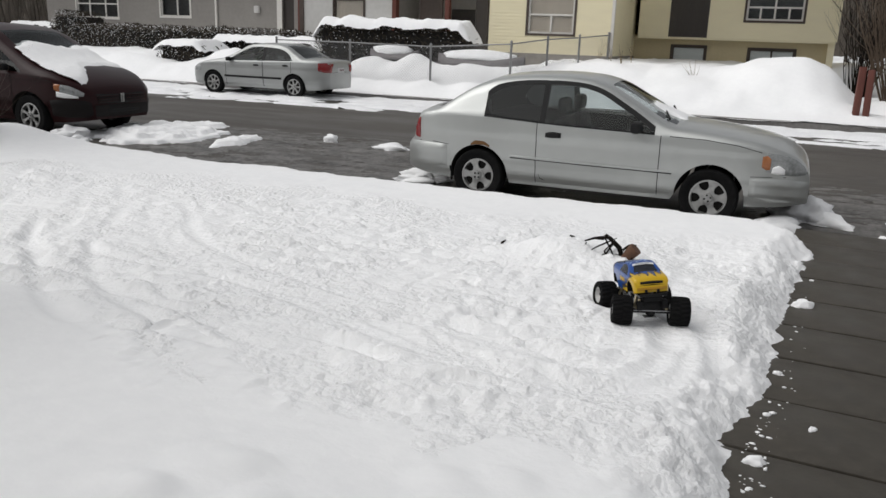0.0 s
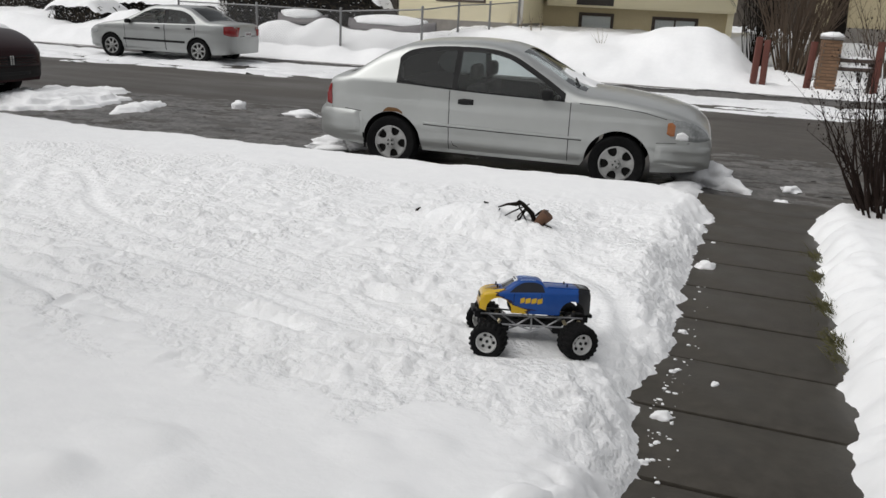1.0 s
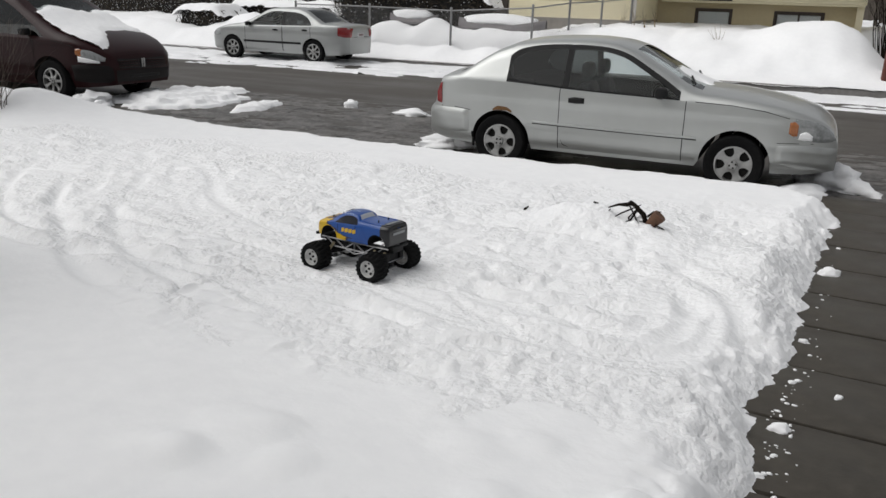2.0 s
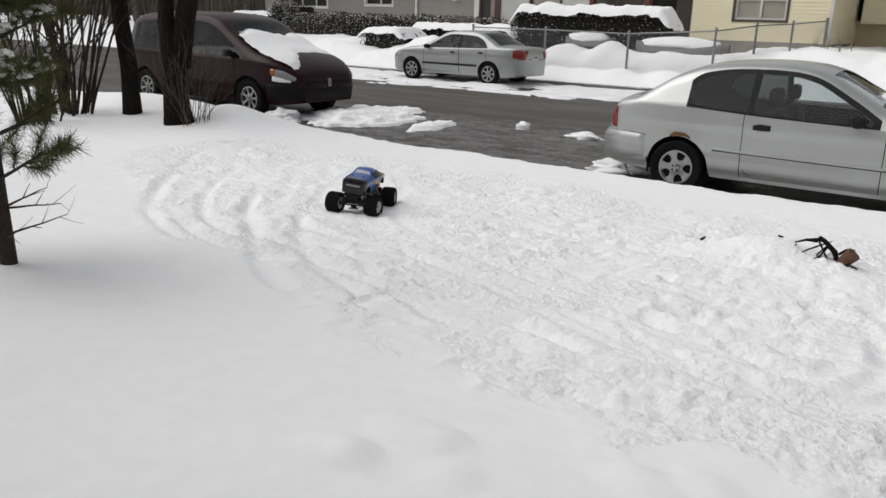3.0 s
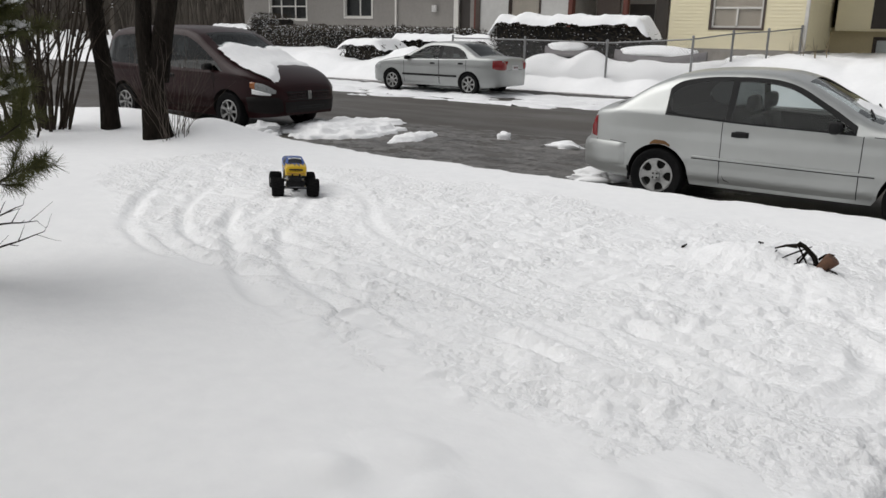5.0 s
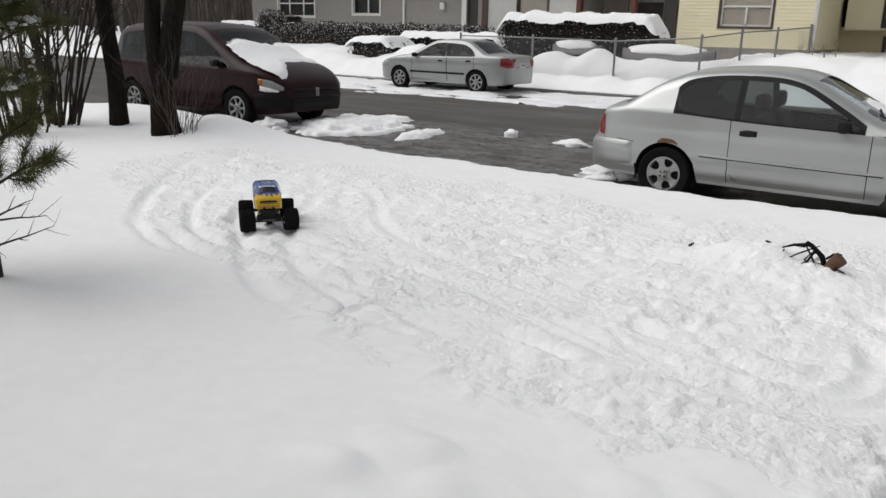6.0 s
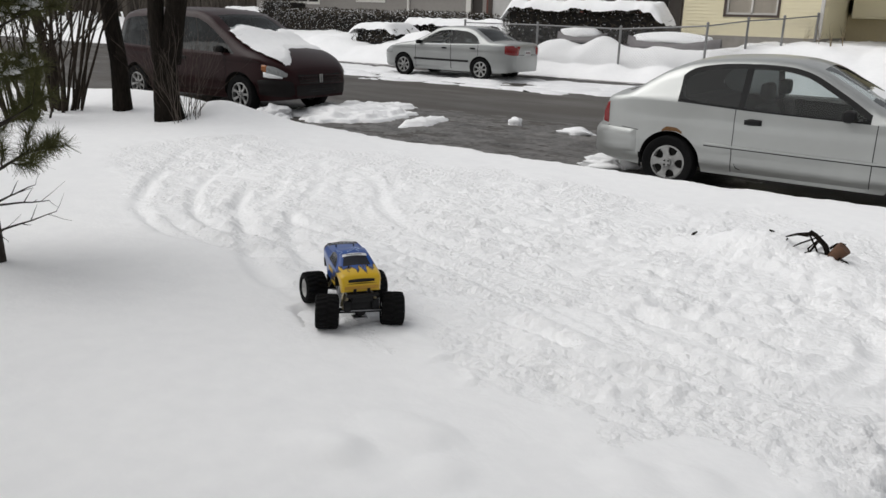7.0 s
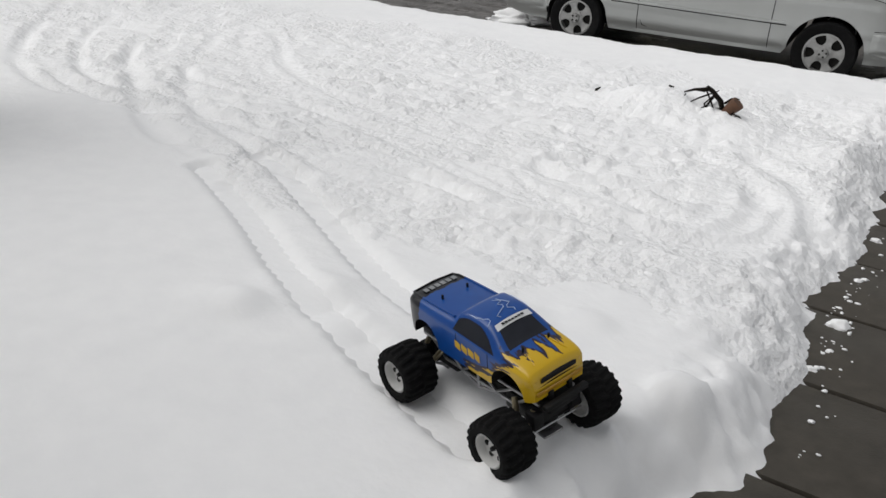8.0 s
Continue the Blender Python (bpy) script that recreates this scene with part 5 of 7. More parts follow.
def monster_wheel():
    w = new("wheel")
    h = 0.054
    # balloon tyre with angled lugs that wrap over the shoulders
    prof = [(0.046, -0.8), (0.052, -1.0), (0.066, -1.03), (0.0725, -0.93), (0.0755, -0.8), (0.077, -0.6), (0.0775, -0.35), (0.0775, -0.1), (0.0775, 0.1), (0.0775, 0.35), (0.077, 0.6), (0.0755, 0.8), (0.0725, 0.93), (0.066, 1.03), (0.052, 1.0), (0.046, 0.8)]
    seg, v, f = 160, [], []
    n = len(prof)
    for k in range(seg):
        for r, o in prof:
            lug = 0.0
            if r > 0.07:
                ph = (k / seg * 20 + (0.5 if o > 0 else 0.0) + 0.35 * abs(o)) % 1.0
                lug = 0.0062 * sstep(0.0, 0.14, ph) * sstep(0.62, 0.48, ph) * (1 if abs(o) > 0.06 else 0)
            a = 2 * math.pi * k / seg
            v.append(((r + lug) * math.cos(a), o * h, (r + lug) * math.sin(a)))
    for k in range(seg):
        k2 = (k + 1) % seg
        for j in range(n):
            j2 = (j + 1) % n
            f.append((k * n + j, k * n + j2, k2 * n + j2, k2 * n + j))
    raw("tyre", v, f, RUBBER, w, "black knobbly balloon tyre", angle=25)
    for sg, nm in ((-1, "rim"), (1, "inner_rim")):
        v, f = lathe_data([(0.048, sg * h * 0.86), (0.043, sg * h * 0.9), (0.040, sg * h * 0.45), (0.024, sg * h * 0.38), (0.021, sg * h * 0.50), (0.0001, sg * h * 0.50), (0.0001, sg * h * 0.2), (0.045, sg * h * 0.2)], 32)
        raw(nm, v, f, WHITE_RIM, w, "white dished plastic rim")
    for k in range(6):
        a = 2 * math.pi * k / 6
        bm = bmesh.new()
        bmesh.ops.create_cone(bm, cap_ends=True, segments=10, radius1=0.0075, radius2=0.0075, depth=0.004, matrix=Matrix.Translation((0.030 * math.cos(a), -h * 0.43, 0.030 * math.sin(a))) @ Matrix.Rotation(radians(90), 4, "X"))
        part("rim_hole", bm, BLACK, w)
    bm = bmesh.new()
    bmesh.ops.create_cone(bm, cap_ends=True, segments=6, radius1=0.008, radius2=0.006, depth=0.012, matrix=Matrix.Translation((0, -h * 0.55, 0)) @ Matrix.Rotation(radians(90), 4, "X"))
    part("hub_nut", bm, BLACK, w)
    return w


def bed_trim(sh, tr, shift):
    """Raised rims of the load bed, print bars on its black tail, bonnet creases and the lower lamp prints."""
    for sg in (-1, 1):
        path = [(x, sg * (sh.hw(x, sh.top(x)) - 0.001), sh.top(x) + 0.001) for x in (0.006, 0.03, 0.08, 0.14, 0.198)]
        shift(tube("bed_rim", path, 0.0042, TRUCK_PAINT, tr, 6))
        path = [(x, sg * w, sh.top(x) + 0.0052) for x, w in ((0.412, 0.042), (0.445, 0.048), (0.478, 0.056))]
        shift(tube("bonnet_crease", path, [0.0016, 0.0022, 0.0012], TRUCK_PAINT, tr, 5))
        y0, y1 = sorted((sg * 0.026, sg * 0.040))
        shift(box("towing_hook", 0.500, 0.513, y0, y1, 0.188, 0.214, BLACK, tr, 0.002, "black tow hook"))
    w = sh.hw(0.01, sh.top(0.01))
    shift(tube("tail_rim", [(0.006, -w, 0.304), (0.006, 0.0, 0.309), (0.006, w, 0.304)], 0.0042, BLACK, tr, 6))
    for k in range(6):
        y = -0.05 + 0.02 * k
        shift(box("print_bar", 0.028, 0.046, y - 0.007, y + 0.007, 0.3125, 0.3146, DECAL_GREY, tr))
    shift(sh.end_patch("bumper_print", [(-0.08, 0.212, 0.226), (0, 0.210, 0.226), (0.08, 0.212, 0.226)], DECAL_AMBER, tr, True, 0.0015, "darker yellow bumper print"))


def build_truck():
    tr = root("toy_monster_truck", pose(0, 0, 0.3), "radio-controlled monster truck, blue shell with yellow flames, in snow", "toy truck")
    sh = Shell(TRUCK)
    made = sh.build(tr, TRUCK_PAINT, TRUCK_GLASS, TRUCK_GLASS, TRUCK_REAR_PALE)
    off = -0.26
    drop = 0.0

    def shift(*obs):
        for o in obs:
            o.location = (off, 0, drop)
    shift(*made.values())
    # prints: a sun strip, door lettering as bars, lightning on the roof, lamps and grille
    n = 10
    v, f = [], []
    for x in (0.336, 0.352):
        for k in range(n + 1):
            t = (k / n * 2 - 1) * 0.92
            z = sh.top(x)
            w = sh.hw(x, z)
            v.append((x, w * t, z + 0.007 * (1 - t * t) + 0.0012))
    for k in range(n):
        f.append((k, n + 1 + k, n + 2 + k, k + 1))
    st = raw("sun_strip", v, f, DECAL_WHITE, tr, "white sun strip with small print")
    shift(st)
    for k in range(7):
        y = 0.03 - 0.011 * k
        z = sh.top(0.344)
        box("print_bar", 0.3405, 0.3475, y - 0.004, y + 0.004, z + 0.0075, z + 0.0090, BLACK, st, m=None)
    for k in range(4):
        v, f = [], []
        y, x = 0.075 - 0.05 * k, 0.325
        pts = []
        for q in range(9):
            pts.append((x, max(-0.07, min(0.07, y))))
            x -= 0.009
            y += random.uniform(-0.022, 0.022)
        path = [(px, py, sh.top(px) + 0.007 * (1 - (py / sh.hw(px, sh.top(px))) ** 2) + 0.0003) for px, py in pts]
        shift(tube("lightning_print", path, [0.0011] * 8 + [0.0004], BOLT_BLUE, tr, 4, "pale lightning print"))
    for sg in (-1, 1):
        for k, (a, b) in enumerate(((0.222, 0.245), (0.249, 0.272), (0.276, 0.299), (0.303, 0.322))):
            shift(sh.side_patch("door_print", [(a, 0.240, 0.262), ((a + b) / 2, 0.236, 0.259), (b, 0.234, 0.255)], DECAL_YELLOW, tr, sg, 0.0008, "yellow print on the door", 4))
        shift(sh.side_patch("headlamp", [(0.482, 0.243, 0.259), (0.492, 0.242, 0.259), (0.502, 0.242, 0.256)], DECAL_YELLOW, tr, sg, 0.001, "amber lamp print", 4))
        for x, zp in ((0.105, 0.312), (0.425, 0.294)):
            tube("body_pin", [(x + off, sg * 0.045, zp - 0.02), (x + off, sg * 0.045, zp + 0.012)], 0.0035, BLACK, tr, 6)
    shift(sh.end_patch("grille", [(-0.062, 0.244, 0.257), (0, 0.243, 0.260), (0.062, 0.244, 0.257)], BLACK, tr, True, 0.002, "dark grille print"))
    shift(sh.end_patch("tailgate_print", [(-0.055, 0.256, 0.270), (0, 0.256, 0.270), (0.055, 0.256, 0.270)], DECAL_GREY, tr, False, 0.001, "pale print on the tailgate"))
    bed_trim(sh, tr, shift)
    # ladder frame
    for sg in (-1, 1):
        y = sg * 0.062
        v, f = [], []
        for p, r in (([(-0.235, y, 0.172), (0.235, y, 0.172)], 0.0045), ([(-0.14, y, 0.126), (0.14, y, 0.126)], 0.0045), ([(-0.14, y, 0.126), (-0.2, y, 0.172)], 0.0045), ([(0.14, y, 0.126), (0.2, y, 0.172)], 0.0045),
                     ([(0, y, 0.106), (0, y, 0.172)], 0.005), ([(-0.07, y, 0.126), (0, y, 0.172)], 0.004), ([(0.07, y, 0.126), (0, y, 0.172)], 0.004), ([(-0.07, y, 0.126), (-0.14, y, 0.172)], 0.004), ([(0.07, y, 0.126), (0.14, y, 0.172)], 0.004),
                     ([(-0.07, y, 0.126), (0, y, 0.104), (0.07, y, 0.126)], 0.004)):
            tube_data(p, r, 6, v, f)
        raw("side_frame", v, f, FRAME_ALU, tr, "silver ladder frame")
    bm = bmesh.new()
    add_box(bm, -0.10, 0.10, -0.055, 0.055, 0.116, 0.152, 0.006)
    part("gearbox", bm, BLACK, tr)
    bm = bmesh.new()
    bmesh.ops.create_cone(bm, cap_ends=True, segments=16, radius1=0.018, radius2=0.018, depth=0.06, matrix=Matrix.Translation((0.03, 0.035, 0.138)) @ Matrix.Rotation(radians(90), 4, "Y"))
    part("motor", bm, STEEL, tr)
    for sx in (-1, 1):
        x = sx * WHEELBASE / 2
        v, f = tube_data([(x, -0.12, TYRE_R), (x, 0.12, TYRE_R)], 0.013, 10)
        ax = raw("axle", v, f, BLACK, tr, "black axle housing")
        bm = bmesh.new()
        bmesh.ops.create_uvsphere(bm, u_segments=16, v_segments=10, radius=0.03, matrix=Matrix.Translation((x, 0, TYRE_R)))
        part("differential", bm, BLACK, ax)
        box("skid_plate", x - 0.03, x + 0.03, -0.035, 0.035, TYRE_R - 0.036, TYRE_R - 0.030, FRAME_ALU, ax, 0.002)
        for sg in (-1, 1):
            for dx in (-0.022, 0.022):
                v, f = tube_data([(x + dx, sg * 0.085, TYRE_R + 0.012), (x + dx * 1.6 - sx * 0.02, sg * 0.066, 0.151)], 0.0085, 8)
                raw("shock_absorber", v, f, GOLD, tr, "silver coil-over shock absorber")
            v, f = tube_data([(x - sx * 0.01, sg * 0.06, TYRE_R - 0.012), (sx * 0.04, sg * 0.03, 0.116)], 0.004, 6)
            raw("link_arm", v, f, FRAME_ALU, tr)
        bm = bmesh.new()
        add_box(bm, min(sx * 0.258, sx * 0.276), max(sx * 0.258, sx * 0.276), -0.075, 0.075, 0.178, 0.194, 0.004)
        add_box(bm, min(sx * 0.20, sx * 0.262), max(sx * 0.20, sx * 0.262), -0.05, 0.05, 0.150, 0.180, 0.004)
        part("bumper", bm, BLACK, tr, "black bumper bar")
        bm = bmesh.new()
        add_box(bm, min(sx * 0.10, sx * 0.225), max(sx * 0.10, sx * 0.225), -0.058, 0.058, 0.092, 0.150, 0.008)
        add_box(bm, min(sx * 0.205, sx * 0.24), max(sx * 0.205, sx * 0.24), -0.085, -0.05, 0.10, 0.150, 0.006)
        add_box(bm, min(sx * 0.205, sx * 0.24), max(sx * 0.205, sx * 0.24), 0.05, 0.085, 0.10, 0.150, 0.006)
        part("drive_case", bm, BLACK, tr, "black drive case and servo")
        tube("steering_rod", [(x + sx * 0.028, -0.10, TYRE_R + 0.006), (x + sx * 0.028, 0.10, TYRE_R + 0.006)], 0.003, FRAME_ALU, tr, 6)
    wheels = []
    first = monster_wheel()
    for sx in (-1, 1):
        for sg in (-1, 1):
            m = pose(sx * WHEELBASE / 2, sg * TRACK, TYRE_R, 0, 0, 0 if sg < 0 else 180)
            if not wheels:
                w = first
                w.matrix_basis = m
            else:
                w = copy_thing(first, m)
            w.parent = tr
            wheels.append((w, sx, sg))
    # all that the springs carry hangs on the body
    body = made["body"]
    unsprung = {"axle", "wheel", "steering_rod", "link_arm", "shock_absorber"}
    for o in list(tr.children_recursive):
        top = o if o.parent == tr else o.parent
        if o == body or top.name.split(".")[0] in unsprung or top.parent != tr and top.parent != body:
            continue
        if o.parent != tr:
            o.location = o.parent.location
        o.parent = body
        o.matrix_parent_inverse = pose(-off, 0, 0)
    return tr, body, wheels


truck, truck_body, truck_wheels = build_truck()


def build_trail():
    """Tiles of untouched snow over the two lanes that the truck will press down."""
    e = root("tyre_trail", pose(0, 0, 0), "fresh tyre trail pressed into smooth snow", "tyre trail")
    out = []
    for lane in TRAIL:
        for k, (x, y, a, tp) in enumerate(lane):
            n, ln, wd = 10, TILE, 0.24
            v, f = [], []
            c, s_ = math.cos(radians(a)), math.sin(radians(a))
            for i in range(n + 1):
                for j in range(n + 1):
                    u, w = (i / n - 0.5) * (ln + 0.05), (j / n - 0.5) * wd
                    px, py = x + u * c - w * s_, y + u * s_ + w * c
                    edge = max(abs(2 * j / n - 1), 0)
                    v.append((px, py, yard_z(px, py) + 0.0012 * (1 - edge ** 6) - 0.0002))
            for i in range(n):
                for j in range(n):
                    f.append((i * (n + 1) + j, (i + 1) * (n + 1) + j, (i + 1) * (n + 1) + j + 1, i * (n + 1) + j + 1))
            ob = raw("pressed_snow", v, f, SNOW, e, angle=180)
            out.append((ob, pose(0, 0, 0), tp, 0.035))
    return out


pressed = build_trail()


def motions():
    """The truck's lap over the yard, its wheels rolling and steering."""
    n = 200
    rows, sprung, spin, last = [], [], [0.0], None
    poses = []
    for i in range(n + 1):
        t = 8.0 * i / n
        x, y, a, z, pitch, lean, roll, dip, rise = truck_at(t)
        poses.append((t, x, y, a))
        rows.append((t, pose(x, y, z, lean, pitch, a)))
        sprung.append((t, pose(0, 0, 0.12 + rise, roll, dip) @ pose(-0.26, 0, -0.12)))
        if last:
            step = (x - last[0]) * math.cos(radians(a)) + (y - last[1]) * math.sin(radians(a))
            spin.append(spin[-1] + math.degrees(step / TYRE_R))
        last = (x, y)
    walk(truck, rows)
    walk(truck_body, sprung)
    for w, sx, sg in truck_wheels:
        out = []
        for i, (t, x, y, a) in enumerate(poses):
            b = poses[min(i + 6, n)][3] - poses[max(i - 6, 0)][3]
            steer = max(-18.0, min(18.0, b * 0.35)) * sx
            m = pose(sx * WHEELBASE / 2, sg * TRACK, TYRE_R, 0, 0, steer) @ pose(0, 0, 0, 0, spin[i], 0)
            out.append((t, m @ pose(0, 0, 0, 0, 0, 0 if sg < 0 else 180)))
        walk(w, out)
    # snow pressed down in two lanes as the wheels pass
    for ob, m, tp, down in pressed:
        walk(ob, [(0.0, m), (tp - 0.03, m), (tp + 0.07, pose(0, 0, -down) @ m), (8.0, pose(0, 0, -down) @ m)] if tp < 7.9 else [(0.0, m), (tp - 0.03, m), (8.0, pose(0, 0, -down) @ m)])


# ---- houses across the street ----
def wall(parent, x0, x1, z0, z1, m, material, holes=(), thick=0.2, name="wall", label=""):
    """A wall in the x-z plane of m, its outside towards -y, with openings through it."""
    xs = sorted({x0, x1, *[h[0] for h in holes], *[h[1] for h in holes]})
    zs = sorted({z0, z1, *[h[2] for h in holes], *[h[3] for h in holes]})
    xs, zs = [x for x in xs if x0 <= x <= x1], [z for z in zs if z0 <= z <= z1]

    def solid(i, k):
        if not (0 <= i < len(xs) - 1 and 0 <= k < len(zs) - 1):
            return False
        a, b = (xs[i] + xs[i + 1]) / 2, (zs[k] + zs[k + 1]) / 2
        return not any(h[0] < a < h[1] and h[2] < b < h[3] for h in holes)
    v = [m @ Vector((x, y, z)) for y in (0, thick) for z in zs for x in xs]
    nx, nz = len(xs), len(zs)

    def vid(i, k, back):
        return back * nx * nz + k * nx + i
    f = []
    for i in range(nx - 1):
        for k in range(nz - 1):
            if not solid(i, k):
                continue
            c = [(i, k), (i + 1, k), (i + 1, k + 1), (i, k + 1)]
            f.append(tuple(vid(*q, 0) for q in c))
            f.append(tuple(vid(*q, 1) for q in c[::-1]))
            for (p, q), (di, dk) in zip(((c[0], c[1]), (c[1], c[2]), (c[2], c[3]), (c[3], c[0])), ((0, -1), (1, 0), (0, 1), (-1, 0))):
                if not solid(i + di, k + dk):
                    f.append((vid(*q, 0), vid(*p, 0), vid(*p, 1), vid(*q, 1)))
    return raw(name, v, f, material, parent, label, smooth=False)


def siding(parent, x0, x1, z0, z1, m, material, holes=(), lap=0.105):
    """Lapped boards on a wall, each leaning out at its foot."""
    v, f = [], []
    n = int((z1 - z0) / lap)
    for k in range(n):
        c, d = z0 + k * lap, z0 + (k + 1) * lap
        runs = [(x0, x1)]
        for h in holes:
            if h[2] < d - 0.02 and h[3] > c + 0.02:
                nxt = []
                for a, b in runs:
                    if h[0] > a:
                        nxt.append((a, min(b, h[0])))
                    if h[1] < b:
                        nxt.append((max(a, h[1]), b))
                    if h[1] <= a or h[0] >= b:
                        nxt = [q for q in nxt if q != (a, b)] + [(a, b)]
                runs = [q for q in nxt if q[1] - q[0] > 0.01]
        for a, b in runs:
            i = len(v)
            for p in ((a, -0.022, c), (b, -0.022, c), (b, -0.006, d), (a, -0.006, d), (a, -0.002, c), (b, -0.002, c)):
                v.append(m @ Vector(p))
            f += [(i, i + 1, i + 2, i + 3), (i + 4, i + 5, i + 1, i)]
    return tagged(raw("siding", v, f, material, parent, "lapped cream siding boards", smooth=False), kind="stuff")


def window(parent, x0, x1, z0, z1, m, bars=(), rails=(), trim=TRIM_WHITE, casing=TRIM_BROWN, behind=CURTAIN, name="window", cas=0.07):
    """A window set in its opening: casing, sash frame, bars, panes and what hangs behind."""
    win = wall(parent, x0 - cas, x1 + cas, z0 - cas, z1 + cas, m @ pose(0, -0.035, 0), casing, [(x0, x1, z0, z1)], 0.06, name, "house window with casing")
    wall(win, x0, x1, z0, z1, m @ pose(0, 0.02, 0), trim, [(x0 + 0.06, x1 - 0.06, z0 + 0.06, z1 - 0.06)], 0.07, "window_frame")
    for b, lo, hi in bars:
        box("mullion", b - 0.03, b + 0.03, 0.02, 0.07, lo, hi, trim, win, m=m)
    for r in rails:
        box("rail", x0 + 0.05, x1 - 0.05, 0.015, 0.075, r - 0.03, r + 0.03, trim, win, m=m)
    g = box("pane", x0 + 0.05, x1 - 0.05, 0.05, 0.056, z0 + 0.05, z1 - 0.05, HOUSE_GLASS, win, m=m)
    g.visible_shadow = False
    d = 0.22 if behind is ROOM else 0.072
    box("curtain", x0 + 0.01, x1 - 0.01, d, d + 0.02, z0 + 0.01, z1 - 0.01, behind, win, m=m)
    return win


def gable_roof(parent, x0, x1, y0, y1, z, rise):
    ym = (y0 + y1) / 2
    v = [(x0, y0, z), (x1, y0, z), (x1, ym, z + rise), (x0, ym, z + rise), (x0, y1, z), (x1, y1, z), (x0, y0, z - 0.2), (x1, y0, z - 0.2), (x0, y1, z - 0.2), (x1, y1, z - 0.2)]
    f = [(0, 1, 2, 3), (3, 2, 5, 4), (6, 7, 1, 0), (8, 4, 5, 9), (6, 8, 9, 7), (0, 3, 4, 8, 6), (1, 7, 9, 5, 2)]
    raw("roof", v, f, SNOW, parent, "snow-covered roof", smooth=False)


def yellow_house():
    h = root("house", pose(0, 0, 0), "cream sided split-level house with brown trim behind snowbanks", "house", "houses")
    a, b, c, d = pose(0, 26, 0), pose(0, 30.0, 0), pose(0, 29.5, 0), pose(-5.1, 0, 0, 0, 0, 90)
    hole = (-7.87, -6.35, 1.96, 3.30)
    wall(h, -9.2, -5.1, 0.4, 5.4, a, SIDING, [hole], 0.2)
    siding(h, -9.2, -5.12, 1.33, 5.4, a, SIDING, [(hole[0] - 0.07, hole[1] + 0.07, hole[2] - 0.07, hole[3] + 0.07)])
    box("foundation", -9.22, -5.08, 25.965, 25.998, 0.4, 1.325, FOUNDATION, h)
    window(h, *hole, a, bars=[(-7.11, 1.99, 2.52)], rails=[2.55])
    box("corner_board", -5.16, -5.06, 25.94, 26.04, 1.3, 5.4, TRIM_WHITE, h, 0.01)
    wall(h, 26.2, 30, 0.4, 5.4, d, SIDING, (), 0.2)
    siding(h, 26.0, 29.5, 1.33, 5.4, d, SIDING)
    box("foundation", -5.099, -5.065, 26.04, 30, 0.4, 1.325, FOUNDATION, h)
    low = [(-3.75, -2.62, 1.15, 1.72), (-1.2, 0.25, 1.15, 1.70)]
    wall(h, -5.1, 1.36, 0.4, 2.05, b, STUCCO, low, 0.2, "basement_wall", "beige parged basement wall")
    for q in low:
        window(h, *q, b, bars=[((q[0] + q[1]) / 2, q[2], q[3])] if q[0] > -2 else (), trim=TRIM_BROWN, behind=BLIND, cas=0.05)
    up = [(-1.4, 0.36, 2.62, 3.7)]
    wall(h, -4.9, 1.42, 2.0, 5.4, c, SIDING, up, 0.2)
    siding(h, -4.9, 1.42, 2.02, 5.4, c, SIDING, [(-1.47, 0.43, 2.55, 3.77), (-3.86, -2.58, 2.0, 5.4)])
    box("soffit", -4.9, 1.42, 29.5, 30.05, 1.95, 1.998, SIDING, h)
    box("dark_panel", -3.86, -2.58, 29.465, 29.499, 2.02, 5.4, DARK_PANEL, h, label="dark brown vertical wall panel")
    window(h, *up[0], c, bars=[(-0.52, 2.65, 3.7), (-0.96, 2.65, 3.02), (-0.08, 2.65, 3.02)], rails=[3.04], behind=ROOM)
    box("corner_board", 1.38, 1.46, 29.46, 29.56, 2.0, 5.4, SIDING, h, 0.01)
    wall(h, 29.7, 36, 0.4, 5.4, pose(1.42, 0, 0, 0, 0, 90), SIDING, (), 0.2)
    wall(h, 26, 36, 0.4, 5.4, pose(-9.0, 0, 0, 0, 0, 90), SIDING, (), 0.2)
    wall(h, -9.2, 1.42, 0.4, 5.4, pose(0, 36, 0), SIDING, (), 0.2)
    gable_roof(h, -9.7, 2.0, 25.4, 36.6, 5.5, 1.6)


